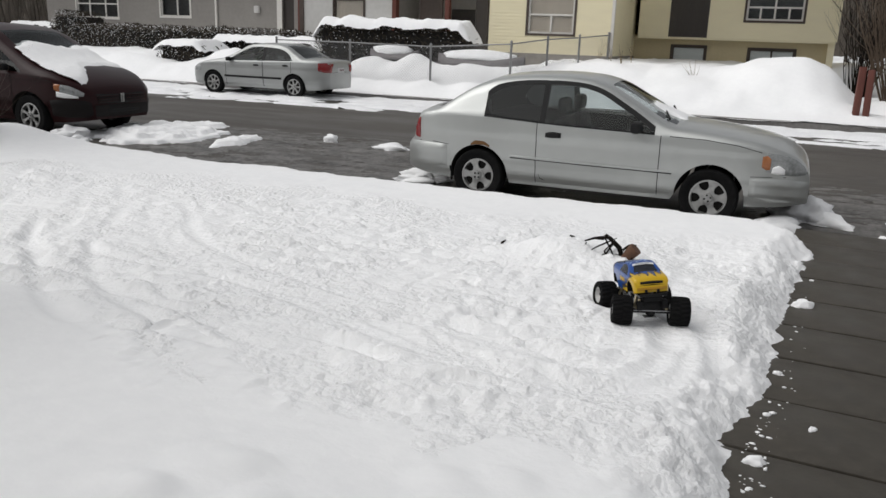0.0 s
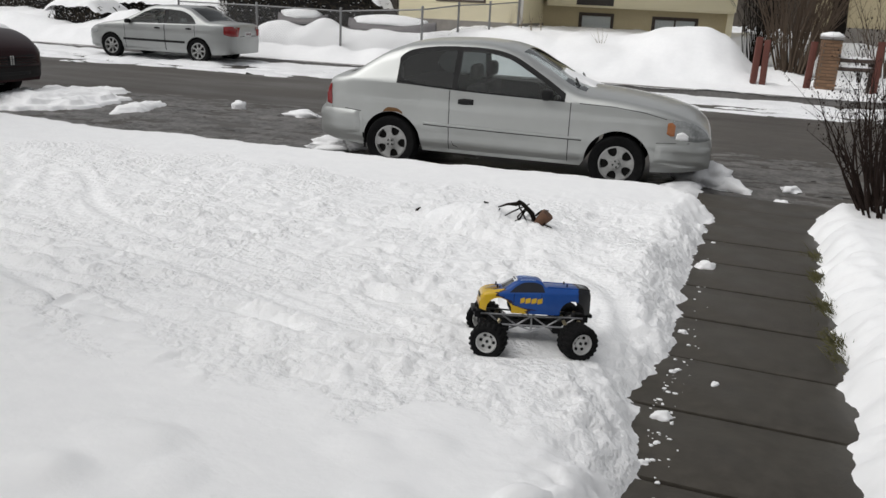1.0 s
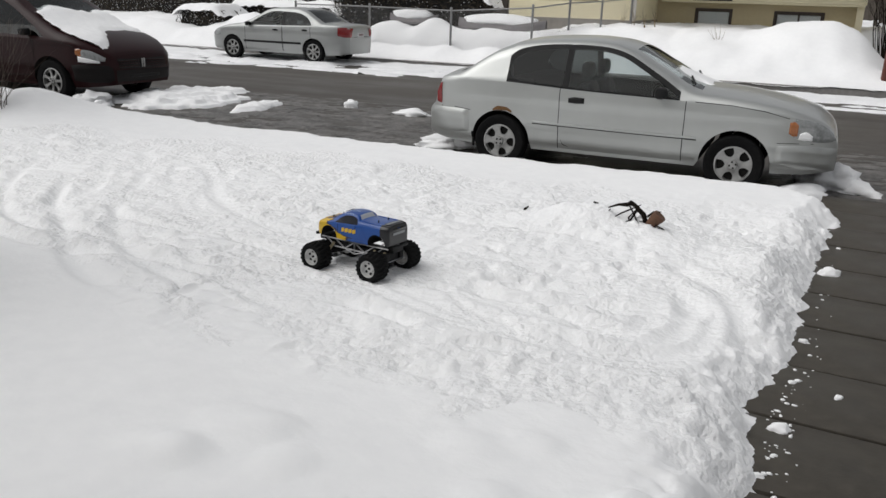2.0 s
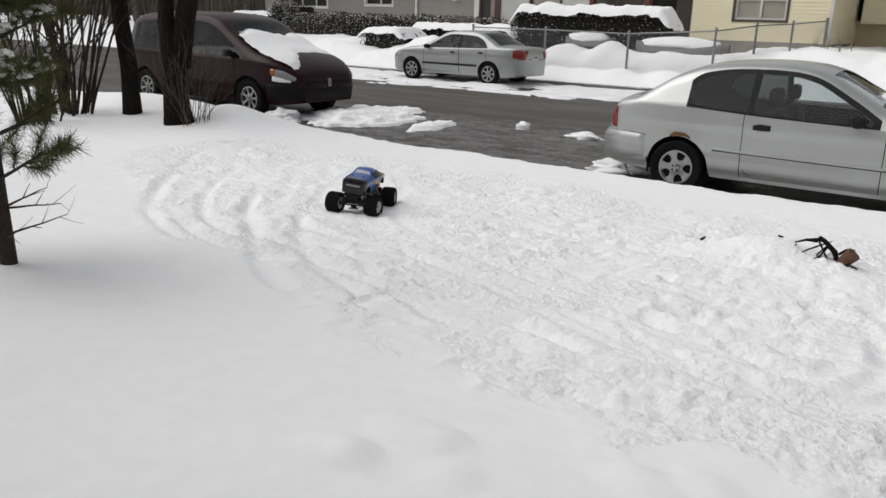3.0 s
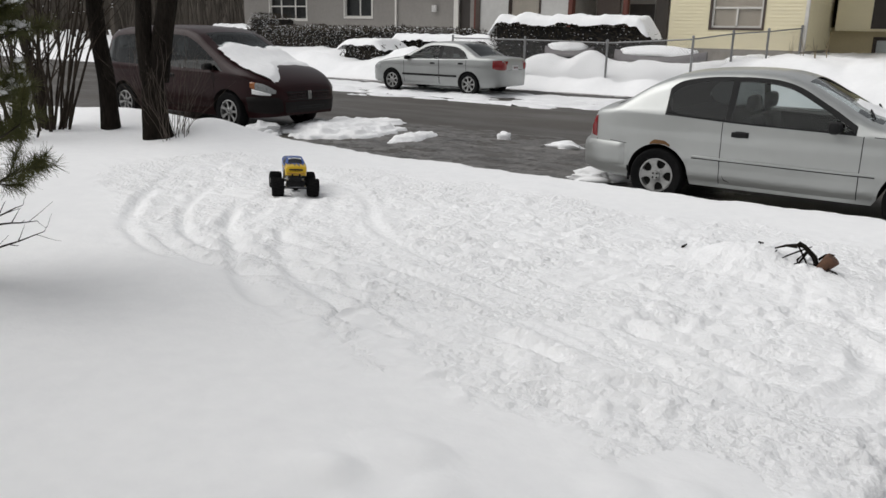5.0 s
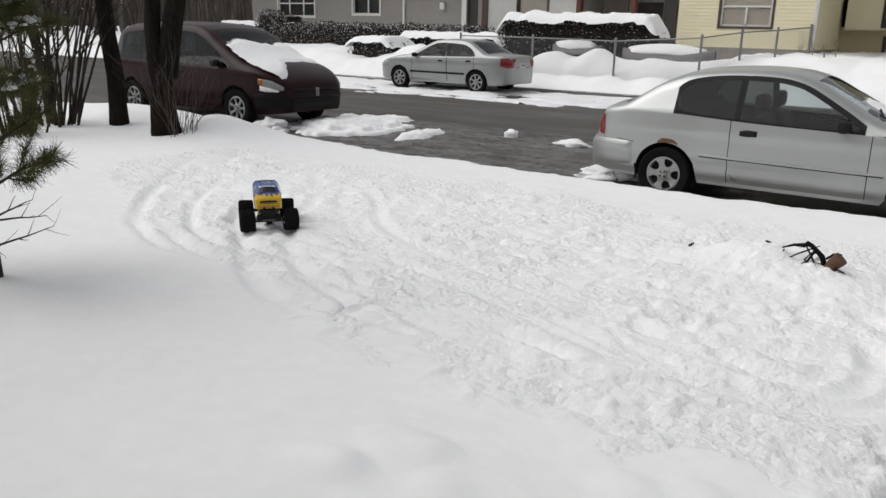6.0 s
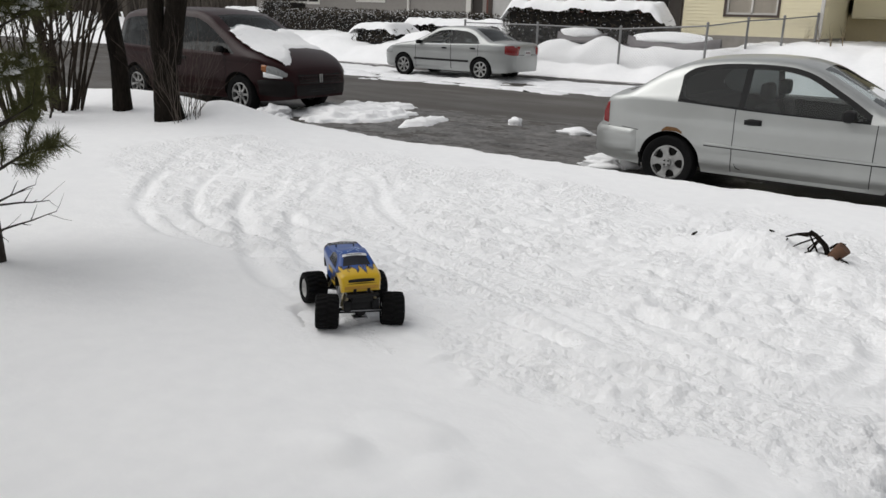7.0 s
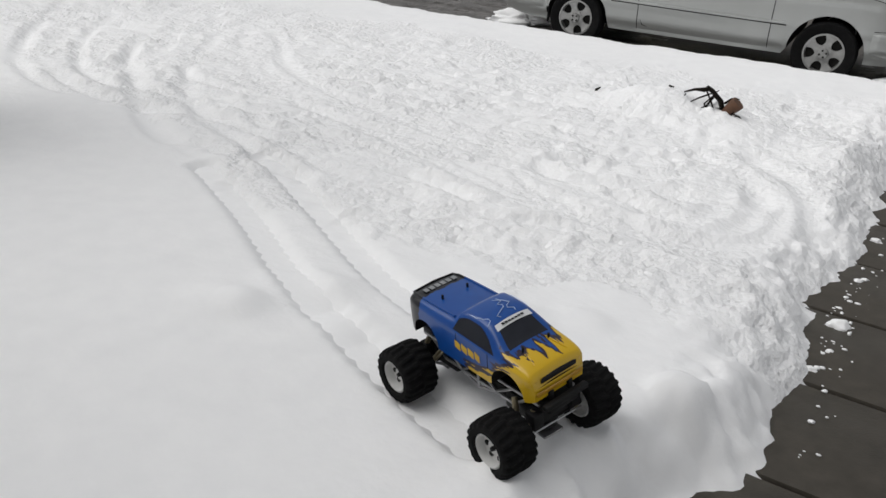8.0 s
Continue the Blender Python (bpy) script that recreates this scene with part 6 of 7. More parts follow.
def white_house():
    h = root("house", pose(0, 0, 0), "white-walled bungalow with a dark open porch and brown post", "house", "houses")
    a = pose(0, 28, 0)
    q = [(-16.25, -14.95, 1.9, 3.5)]
    wall(h, -17.6, -13.75, 0.3, 4.3, a, WHITE_WALL, q, 0.2)
    window(h, *q[0], a, rails=[3.0], trim=TRIM_BROWN, behind=CURTAIN, cas=0.05)
    box("trim_board", -13.75, -13.58, 27.94, 28.2, 0.3, 4.3, RED_BROWN, h)
    box("trim_board", -17.78, -17.6, 27.95, 28.2, 0.3, 4.3, TRIM_BROWN, h)
    wall(h, -13.6, -9.55, 0.3, 4.3, pose(0, 30, 0), GREY_WALL, [(-12.2, -11.2, 0.6, 2.8)], 0.2, "porch_wall")
    box("door", -12.2, -11.2, 30.06, 30.11, 0.6, 2.8, DARK_PANEL, h, label="dark front door")
    box("porch_post", -11.40, -11.22, 27.4, 27.58, 0.5, 4.3, RED_BROWN, h, 0.01, "brown porch post")
    box("side_screen", -10.40, -9.95, 27.9, 28.0, 0.5, 4.3, DARK_PANEL, h, label="dark slatted porch screen")
    box("side_screen", -12.9, -12.0, 28.6, 28.68, 2.1, 4.3, TRIM_BROWN, h)
    wall(h, 28.2, 36, 0.3, 4.3, pose(-13.6, 0, 0, 0, 0, 90), GREY_WALL, (), 0.15)
    wall(h, 28.2, 36, 0.3, 4.3, pose(-17.4, 0, 0, 0, 0, 90), WHITE_WALL, (), 0.15)
    gable_roof(h, -18.2, -9.4, 27.2, 37, 4.4, 1.6)


def grey_house():
    h = root("house", pose(0, 0, 0), "grey stucco bungalow with white windows behind a bare hedge", "house", "houses")
    a = pose(0, 31, 0)
    q = [(-32.5, -29.9, 2.1, 3.6), (-27.3, -25.6, 2.25, 3.6), (-20.6, -20.0, 1.0, 3.5)]
    wall(h, -34.5, -19.3, 0.3, 4.6, a, GREY_WALL, q, 0.25)
    window(h, *q[0], a, bars=[(-31.7, 2.1, 3.6), (-30.7, 2.1, 3.6)], rails=[2.75], behind=ROOM, casing=TRIM_WHITE)
    window(h, *q[1], a, bars=[(-26.35, 2.25, 3.6)], behind=ROOM, casing=TRIM_WHITE)
    box("door", -20.6, -20.0, 31.1, 31.15, 0.6, 3.5, DARK_PANEL, h, label="dark narrow door")
    box("door_trim", -20.85, -20.6, 30.95, 31.0, 0.6, 3.5, TRIM_WHITE, h)
    box("downpipe", -24.15, -24.05, 30.9, 30.99, 0.6, 4.6, TRIM_WHITE, h, 0.02, "white downpipe")
    box("porch_post", -19.62, -19.45, 30.7, 30.87, 0.5, 4.6, RED_BROWN, h, 0.01)
    box("wall_lamp", -22.0, -21.75, 30.85, 30.99, 2.5, 2.8, WHITE_WALL, h, 0.03, "small pale wall box")
    wall(h, 31.25, 40, 0.3, 4.6, pose(-34.25, 0, 0, 0, 0, 90), GREY_WALL, (), 0.2)
    wall(h, 31.25, 40, 0.3, 4.6, pose(-19.3, 0, 0, 0, 0, 90), GREY_WALL, (), 0.2)
    gable_roof(h, -35.2, -18.7, 30.2, 41, 4.7, 1.8)


def beige_house():
    h = root("house", pose(0, 0, 0), "pale beige house with a grey base beyond the garden fence", "house", "houses")
    a = pose(0, 30, 0)
    wall(h, 5.0, 14, 1.7, 5.2, a, STUCCO, [(8, 10, 2.4, 3.8)], 0.2)
    window(h, 8, 10, 2.4, 3.8, a, behind=ROOM)
    box("foundation", 4.97, 14.03, 29.95, 30.2, 0.3, 1.697, FOUNDATION, h)
    wall(h, 30.2, 38, 0.3, 5.2, pose(5.2, 0, 0, 0, 0, 90), STUCCO, (), 0.2)
    gable_roof(h, 4.5, 14.6, 29.3, 38.6, 5.3, 1.6)


yellow_house()
white_house()
grey_house()
beige_house()


# ---- chain-link fence ----
def fence_run(fence, p, q, h0, h1, base0, base1):
    """Wire mesh and top rail between two posts."""
    p, q = Vector(p), Vector(q)
    d = q - p
    n = Vector((-d.y, d.x, 0)).normalized() * 0.03
    tube("top_rail", [(p.x, p.y, h0), (q.x, q.y, h1)], 0.019, STEEL, fence, 8)
    v, f = [], []
    ln, cell = d.length, 0.085
    k = -int(1.4 / cell)
    hh = min(h0 - base0, h1 - base1)
    while k * cell < ln:
        for sg in (1, -1):
            s0, s1 = k * cell, k * cell + hh
            a0, a1 = max(s0, 0.0), min(s1, ln)
            if a1 > a0:
                z0, z1 = (a0 - s0), (a1 - s0)
                if sg < 0:
                    z0, z1 = hh - z0, hh - z1
                pts = []
                for s, z in ((a0, z0), (a1, z1)):
                    t = s / ln
                    zz = base0 + (base1 - base0) * t + z * ((h0 - base0) * (1 - t) + (h1 - base1) * t) / hh
                    pts.append((p.x + d.x * t, p.y + d.y * t, zz))
                tube_data(pts, 0.0028, 3, v, f)
        k += 1
    tagged(raw("wire_mesh", v, f, STEEL, fence, "galvanised chain-link mesh", smooth=False), kind="stuff")


fence = root("fence", pose(0, 0, 0), "galvanised chain-link garden fence standing in deep snow", "fence")
line = [(-14.5, 21.5, 1.5, 0.3), (-11.93, 21.5, 1.5, 0.3), (-9.32, 21.5, 1.47, 0.3), (-6.93, 21.5, 1.62, 0.45), (-6.33, 23.0, 1.78, 0.7), (-5.77, 24.5, 1.86, 0.8), (-5.18, 25.9, 1.97, 0.9)]
for i, (x, y, top, base) in enumerate(line):
    bm = bmesh.new()
    bmesh.ops.create_cone(bm, cap_ends=True, segments=10, radius1=0.032, radius2=0.032, depth=top + 0.06 - base, matrix=Matrix.Translation((x, y, (top + 0.06 + base) / 2)))
    bmesh.ops.create_uvsphere(bm, u_segments=10, v_segments=6, radius=0.04, matrix=Matrix.Translation((x, y, top + 0.06)))
    part("post", bm, STEEL, fence)
    if i:
        u = line[i - 1]
        fence_run(fence, (u[0], u[1], 0), (x, y, 0), u[2], top, u[3], base)

# ---- garden posts, brick pillar and bench rails ----
for x, top, tilt in ((1.70, 1.40, 0.5), (1.92, 1.34, -1), (2.93, 1.36, 1), (4.42, 1.44, -1)):
    p = box("timber_post", -0.075, 0.075, -0.07, 0.07, 0, top - 0.15, RED_BROWN, None, 0.015)
    p.matrix_basis = pose(x, 21.5, 0.15, 0, tilt, random.uniform(-8, 8))
    tagged(p, "weathered red-brown timber fence post in snow", "post", "garden posts")
pillar = root("brick_pillar", pose(3.32, 21.5, 0.1), "tan brick garden pillar with a snow cap", "pillar")
box("core", -0.19, 0.19, -0.19, 0.19, 0, 1.33, MORTAR, pillar)
brick_me = None
for k in range(17):
    for j in range(8):
        s = j // 2
        a = -0.1 + 0.2 * (j % 2) + (0.03 if k % 2 else -0.03)
        if brick_me is None:
            bm = bmesh.new()
            add_box(bm, -0.095, 0.095, -0.012, 0.012, -0.033, 0.033, 0.004)
            b = part("brick", bm, POST_BRICK, pillar, smooth=False)
            brick_me = b.data
        else:
            b = new("brick", brick_me)
            b.parent = pillar
        b.matrix_basis = pose(0, 0, 0, 0, 0, 90 * s) @ pose(a * 0.92, -0.198, 0.045 + 0.077 * k)
box("capstone", -0.24, 0.24, -0.24, 0.24, 1.331, 1.39, KERB, pillar, 0.01)
blob("snow_cap", 0, 0, 1.385, 0.25, 0.25, 0.1, 3.3, SNOW, parent=pillar, sub=3, rough=0.15)
bench = root("low_rail", pose(3.9, 21.5, 0.0), "low dark timber rails with snow on top", "rail")
for z in (0.72, 0.92):
    box("rail", -0.42, 0.45, -0.04, 0.04, z, z + 0.09, TRIM_BROWN, bench, 0.01)
    blob("snow_cap", 0.0, 0.0, z + 0.09, 0.4, 0.045, 0.05, 8.0 + z, SNOW, parent=bench, sub=2, rough=0.2)
for x in (-0.38, 0.4):
    box("upright", x - 0.04, x + 0.04, 0.042, 0.10, 0.1, 1.0, TRIM_BROWN, bench, 0.01)


# ---- things standing in the snow across the street ----
def hull(x0, x1, y, z0, z1, seed, turn):
    """A grey upturned hull, half buried and heaped with snow."""
    h = root("covered_boat", pose((x0 + x1) / 2, y, z0, 0, 0, turn), "grey upturned garden boat heaped with snow", "boat", "covered boats")
    ln, n = (x1 - x0), 24
    v, f = [], []
    for i in range(n + 1):
        t = i / n
        w = 0.42 * (1 - abs(2 * t - 1) ** 3) + 0.05
        zz = 0.12 * (2 * t - 1) ** 2
        for k in range(7):
            a = math.pi * k / 6
            v.append((ln * (t - 0.5), w * math.cos(a), zz + (z1 - z0) * 0.75 * math.sin(a)))
    for i in range(n):
        for k in range(6):
            f.append((i * 7 + k, i * 7 + k + 1, (i + 1) * 7 + k + 1, (i + 1) * 7 + k))
    raw("hull", v, f, GREY_HULL, h, "grey hull")
    box("gunwale", -ln / 2, ln / 2, -0.5, -0.44, 0.02, 0.10, GREY_HULL, h, 0.02)
    blob("snow_load", -0.05 * ln, 0.06, (z1 - z0) * 0.62, ln * 0.44, 0.34, 0.24, seed, SNOW, "", parent=h, rough=0.18)
    return h


hull(-9.75, -6.95, 23.0, 0.92, 1.25, 2.0, -4)
hull(-12.1, -10.5, 23.2, 1.0, 1.28, 6.0, 5)


def shrub_data(n, cx, cy, z0, h, spread, seed, r0=0.012, curl=0.35, forks=3):
    """Many arching bare stems with side twigs."""
    rnd = random.Random(seed)
    v, f = [], []

    def stem(p, d, ln, r, depth):
        pts, rad = [p.copy()], [r]
        n_ = 6
        for k in range(n_):
            d = (d + Vector((rnd.uniform(-1, 1), rnd.uniform(-1, 1), rnd.uniform(-0.3, 0.5))) * 0.16 * curl * 2).normalized()
            p = p + d * (ln / n_)
            pts.append(p.copy())
            rad.append(r * (1 - 0.75 * (k + 1) / n_))
            if depth > 0 and k >= 1 and rnd.random() < 0.6:
                side = Vector((rnd.uniform(-1, 1), rnd.uniform(-1, 1), rnd.uniform(0.1, 0.9))).normalized()
                stem(p, (d * 0.6 + side * 0.8).normalized(), ln * rnd.uniform(0.25, 0.5), rad[-1] * 0.7, depth - 1)
        tube_data(pts, rad, 4 if depth < forks else 5, v, f)
    for _ in range(n):
        a, q = rnd.uniform(0, 2 * math.pi), rnd.random() ** 0.6
        base = Vector((cx + 0.35 * spread * q * math.cos(a), cy + 0.35 * spread * q * math.sin(a), z0))
        out = Vector((math.cos(a) * q * spread / h, math.sin(a) * q * spread / h, 1)).normalized()
        stem(base, out, h * rnd.uniform(0.65, 1.1), r0 * rnd.uniform(0.6, 1.2), forks - 1)
    return v, f


def shrub(n, x, y, z, h, spread, seed, label, material=TWIG, r0=0.012, forks=3, name="bare_shrub", group=""):
    v, f = shrub_data(n, 0, 0, -0.06, h, spread, seed, r0, forks=forks)
    e = root(name, pose(x, y, z), label, "shrub", group)
    tagged(raw("stem_mass", v, f, material, e), kind="stuff")
    return e


def snow_flecks(n, sampler, size, seed, parent=None):
    """Small clots of snow caught on twigs, one mesh."""
    rnd = random.Random(seed)
    v, f = [], []
    for _ in range(n):
        p = sampler(rnd)
        s = size * rnd.uniform(0.4, 1.2)
        i = len(v)
        for d in ((1, 0, 0), (-1, 0, 0), (0, 1, 0), (0, -1, 0), (0, 0, 0.8), (0, 0, -0.4)):
            v.append((p[0] + s * d[0] * rnd.uniform(0.7, 1.6), p[1] + s * d[1], p[2] + s * d[2]))
        f += [(i, i + 2, i + 4), (i + 2, i + 1, i + 4), (i + 1, i + 3, i + 4), (i + 3, i, i + 4), (i + 2, i, i + 5), (i + 1, i + 2, i + 5), (i + 3, i + 1, i + 5), (i, i + 3, i + 5)]
    return tagged(raw("clot_mass", v, f, SNOW, parent, "snow caught on the twigs", smooth=True, angle=80), kind="stuff")


def hedge(x0, x1, y, depth, z0, z1, seed, label, flecks=500, cap=0.0, leaf=HEDGE_LEAF, dens=430, size=0.10):
    """A clipped hedge of dense twigs and small leaves."""
    rnd = random.Random(seed)
    e = root("hedge", pose((x0 + x1) / 2, y, z0), label, "hedge", "hedges")
    ln, h = x1 - x0, z1 - z0
    v, f = [], []

    def spot(r):
        x = r.uniform(-ln / 2, ln / 2)
        top = h * (1 + 0.07 * fbm(x * 0.9 + seed, 1.0, seed)) * min(1.0, 0.62 + (ln / 2 - abs(x)) * 1.2) ** 0.7
        q = r.random()
        z = top * (1 - r.random() ** 1.5 * 0.98)
        yy = -depth / 2 * (1 - 0.25 * (z / h) ** 3) + r.random() ** 2 * depth
        return Vector((x, yy, z)), top
    for _ in range(int(dens * ln * h)):
        p, top = spot(rnd)
        d = Vector((rnd.uniform(-1, 1), rnd.uniform(-1, 0.4), rnd.uniform(-0.1, 1))).normalized()
        s = size * rnd.uniform(0.5, 1.3)
        w = d.orthogonal().normalized() * s * rnd.uniform(0.10, 0.28)
        i = len(v)
        v += [p - d * s, p + w, p + d * s, p - w]
        f.append((i, i + 1, i + 2, i + 3))
    tagged(raw("twig_mass", v, f, leaf, e, "dense dark twigs", smooth=False), kind="stuff")
    # near-black solid block filling the hedge behind its twigs
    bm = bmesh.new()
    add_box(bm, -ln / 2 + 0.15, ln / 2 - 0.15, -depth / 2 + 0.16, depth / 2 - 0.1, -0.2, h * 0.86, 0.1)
    part("inner_growth", bm, UNDER, e, "dark solid block inside the hedge")
    if flecks:
        def s2(r):
            p, top = spot(r)
            p.y = min(p.y, -depth / 2 + 0.12) - 0.02
            return p
        snow_flecks(int(flecks * 1.6), s2, 0.021, seed + 1, e)
    if cap:
        xs, ys = steps((-ln / 2 - 0.05, ln / 2 + 0.05, 0.06)), steps((-depth / 2 - 0.08, depth / 2 + 0.08, 0.05))

        def zf(x, yy):
            k = min((ln / 2 + 0.05 - abs(x)) / 0.3, (depth / 2 + 0.08 - abs(yy)) / 0.22, 1)
            t = h * (1 + 0.07 * fbm(x * 0.9 + seed, 1.0, seed)) * min(1.0, 0.62 + max(0, (ln / 2 - abs(x))) * 1.2) ** 0.7
            return t - 0.14 + (cap + 0.14) * max(0, k + 0.12 * fbm(x * 2, yy * 2, seed + 4.0)) ** 0.5 * (0.85 + 0.25 * fbm(x * 1.2, yy, seed + 9.0)) + 0.035 * fbm(x * 2.5, yy * 2.5, seed, 3)
        raw("snow_cap", *grid_data(xs, ys, zf), SNOW, e, "thick snow on top", angle=180)
    return e


def grid_data(xs, ys, zf):
    nx = len(xs)
    return [(x, y, zf(x, y)) for y in ys for x in xs], [(j * nx + i, j * nx + i + 1, (j + 1) * nx + i + 1, (j + 1) * nx + i) for j in range(len(ys) - 1) for i in range(nx - 1)]


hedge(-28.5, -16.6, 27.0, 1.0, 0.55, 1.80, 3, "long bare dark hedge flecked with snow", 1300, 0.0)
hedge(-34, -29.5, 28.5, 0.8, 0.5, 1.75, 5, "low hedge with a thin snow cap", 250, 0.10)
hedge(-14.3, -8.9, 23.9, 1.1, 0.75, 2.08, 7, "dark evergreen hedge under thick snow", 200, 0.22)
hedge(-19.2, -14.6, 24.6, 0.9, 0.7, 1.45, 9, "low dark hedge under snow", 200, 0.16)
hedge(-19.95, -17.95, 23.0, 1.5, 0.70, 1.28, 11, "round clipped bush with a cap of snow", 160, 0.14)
hedge(-30.6, -28.4, 28.2, 1.3, 0.6, 2.3, 13, "leafless rounded bush dusted with snow", 260, 0.0)
shrub(130, 2.9, 24.3, 0.5, 3.4, 1.3, 21, "tall dense leafless shrub beyond the garden posts", TWIG_BROWN, forks=3, r0=0.02, group="far shrubs")
shrub(26, 5.4, 25.0, 0.5, 2.4, 1.4, 22, "tall dense leafless shrub beyond the garden posts", TWIG_BROWN, forks=3, r0=0.02, group="far shrubs")
shrub(60, 2.1, 27.0, 0.5, 3.8, 1.0, 23, "tall dense leafless shrub beside the house", BARK, forks=3, r0=0.02, group="far shrubs")
shrub(14, 4.2, 22.2, 0.5, 1.2, 0.6, 24, "thin leafless shrub behind low rails", forks=2, r0=0.01, group="far shrubs")
for i, (x, y, h) in enumerate(((-4.95, 25.2, 0.75), (-4.6, 25.3, 0.6), (-4.3, 25.2, 0.7), (-5.3, 25.1, 0.8))):
    shrub(3, x, y, 1.15, h, 0.12, 40 + i, "dry brown seed stalks standing in snow", TWIG_DRY, 0.012, 2, "dry_plant", "dry plants")
shrub(8, -2.2, 22.6, 1.05, 0.4, 0.3, 47, "dry grass tuft poking from the snow", TWIG_DRY, 0.006, 1, "dry_plant", "dry plants")


# ---- trees ----
def limb_data(v, f, rnd, p, d, ln, r, depth, sides=7, droop=0.0):
    n = 7
    pts, rad = [p.copy()], [r]
    for k in range(n):
        d = (d + Vector((rnd.uniform(-1, 1), rnd.uniform(-1, 1), rnd.uniform(-0.5, 0.7) - droop)) * 0.14).normalized()
        p = p + d * (ln / n)
        pts.append(p.copy())
        rad.append(r * (1 - 0.62 * (k + 1) / n))
        if depth > 0 and k >= 2 and rnd.random() < 0.75:
            s = Vector((rnd.uniform(-1, 1), rnd.uniform(-1, 1), rnd.uniform(-0.1, 0.8))).normalized()
            limb_data(v, f, rnd, p, (d * 0.5 + s).normalized(), ln * rnd.uniform(0.4, 0.65), rad[-1] * 0.6, depth - 1, max(4, sides - 2), droop)
    tube_data(pts, rad, sides, v, f)


def bare_tree(x, y, z, r, h, seed, lean, label, branches=7, group="street trees", forks=None):
    rnd = random.Random(seed)
    t = root("tree", pose(x, y, z), label, "tree", group)
    v, f = [], []
    n, sides = 26, 18
    for i in range(n + 1):
        q = i / n
        zz = -0.12 + h * q
        flare = 1 + 0.1 * math.exp(-max(zz, 0.0) / 0.16)
        rr = r * (1 - 0.35 * q) * flare
        cx, cy = lean[0] * q * h + 0.07 * fbm(zz * 0.9, seed), lean[1] * q * h + 0.04 * fbm(zz, seed + 5.0)
        for k in range(sides):
            a = 2 * math.pi * k / sides
            b = rr * (1 + 0.10 * fbm(math.cos(a) * 1.8, math.sin(a) * 1.8, zz * 0.9 + seed, 3) + 0.16 * math.exp(-max(zz, 0.0) / 0.14) * math.cos(3 * a + seed))
            v.append((cx + b * math.cos(a), cy + b * math.sin(a), zz))
    for i in range(n):
        for k in range(sides):
            k2 = (k + 1) % sides
            f.append((i * sides + k, i * sides + k2, (i + 1) * sides + k2, (i + 1) * sides + k))
    raw("trunk", v, f, BARK, t, "dark wet bark", angle=60)
    v, f = [], []
    for k in range(branches):
        q = rnd.uniform(0.45, 1.0)
        a = rnd.uniform(0, 2 * math.pi)
        p = Vector((lean[0] * q * h, lean[1] * q * h, -0.12 + h * q))
        limb_data(v, f, rnd, p, Vector((math.cos(a), math.sin(a), rnd.uniform(0.5, 1.4))).normalized(), rnd.uniform(1.2, 2.4), r * 0.38, 2)
    if branches:
        tagged(raw("crown", v, f, BARK, t, "bare branches"), kind="stuff")
    if forks:
        for p, d, ln, rr in forks:
            v, f = [], []
            limb_data(v, f, rnd, Vector(p), Vector(d).normalized(), ln, rr, 1, 10)
            raw("limb", v, f, BARK, t, "side limb")
    return t


bare_tree(-10.31, 6.68, 0.33, 0.122, 5.0, 2, (-0.045, 0.0), "slender dark-barked tree standing in yard snow")
bare_tree(4.35, 27.5, 0.4, 0.26, 6.0, 9, (-0.03, 0.0), "dark leafless tree between two houses", group="far trees")
tree_b = bare_tree(-8.98, 6.50, 0.33, 0.178, 1.22, 5, (-0.025, 0.0), "thick dark-barked tree with sprouts, standing in yard snow", 0, forks=[((-0.04, -0.055, 0.72), (-0.08, -0.10, 1), 4.0, 0.112), ((0.02, 0.03, 0.72), (0.06, 0.085, 1), 4.2, 0.14)])
v, f = shrub_data(38, 0.20, 0.06, -0.04, 1.3, 0.65, 77, 0.0046, curl=0.8, forks=3)
tagged(raw("sprout_mass", v, f, SPROUT, tree_b, "thin bare sprouts at the trunk's foot"), kind="stuff")
for n, x, y, h, sp, seed, r0 in ((24, -11.0, 6.1, 3.4, 1.1, 31, 0.024), (20, -10.3, 5.3, 2.6, 0.9, 32, 0.017)):
    yard_shrub = shrub(n, x, y, 0.33, h, sp, seed, "tall multi-stemmed leafless shrub carrying snow in the yard", TWIG_YARD, r0, 3, group="yard shrubs")
    tips = [q.co.copy() for q in yard_shrub.children[0].data.vertices if q.co.z > 0.15]
    snow_flecks(300, lambda r: tips[r.randrange(len(tips))] + Vector((0, 0, 0.006)), 0.012, seed + 3, yard_shrub)
v, f = shrub_data(105, 0.0, 0, -0.05, 1.15, 0.75, 51, 0.012, curl=0.5, forks=4)
near_shrub = root("bare_shrub", pose(1.80, 7.15, 0.3), "leafless brown shrub with dry berries beside the garden path", "shrub", "yard shrubs")
tagged(raw("stem_mass", v, f, TWIG, near_shrub), kind="stuff")
rnd = random.Random(52)
buds = [Vector(v[rnd.randrange(len(v))]) for _ in range(2600)]
bv, bf = [], []
for p in buds:
    s, i = rnd.uniform(0.003, 0.0085), len(bv)
    bv += [p + Vector((s * d[0], s * d[1], s * d[2] * 1.2)) for d in ((1, 0, 0), (-1, 0, 0), (0, 1, 0), (0, -1, 0), (0, 0, 1), (0, 0, -1))]
    bf += [(i, i + 2, i + 4), (i + 2, i + 1, i + 4), (i + 1, i + 3, i + 4), (i + 3, i, i + 4), (i + 2, i, i + 5), (i + 1, i + 2, i + 5), (i + 3, i + 1, i + 5), (i, i + 3, i + 5)]
tagged(raw("berry_mass", bv, bf, TWIG, near_shrub, "dry dark berries", angle=80), kind="stuff")


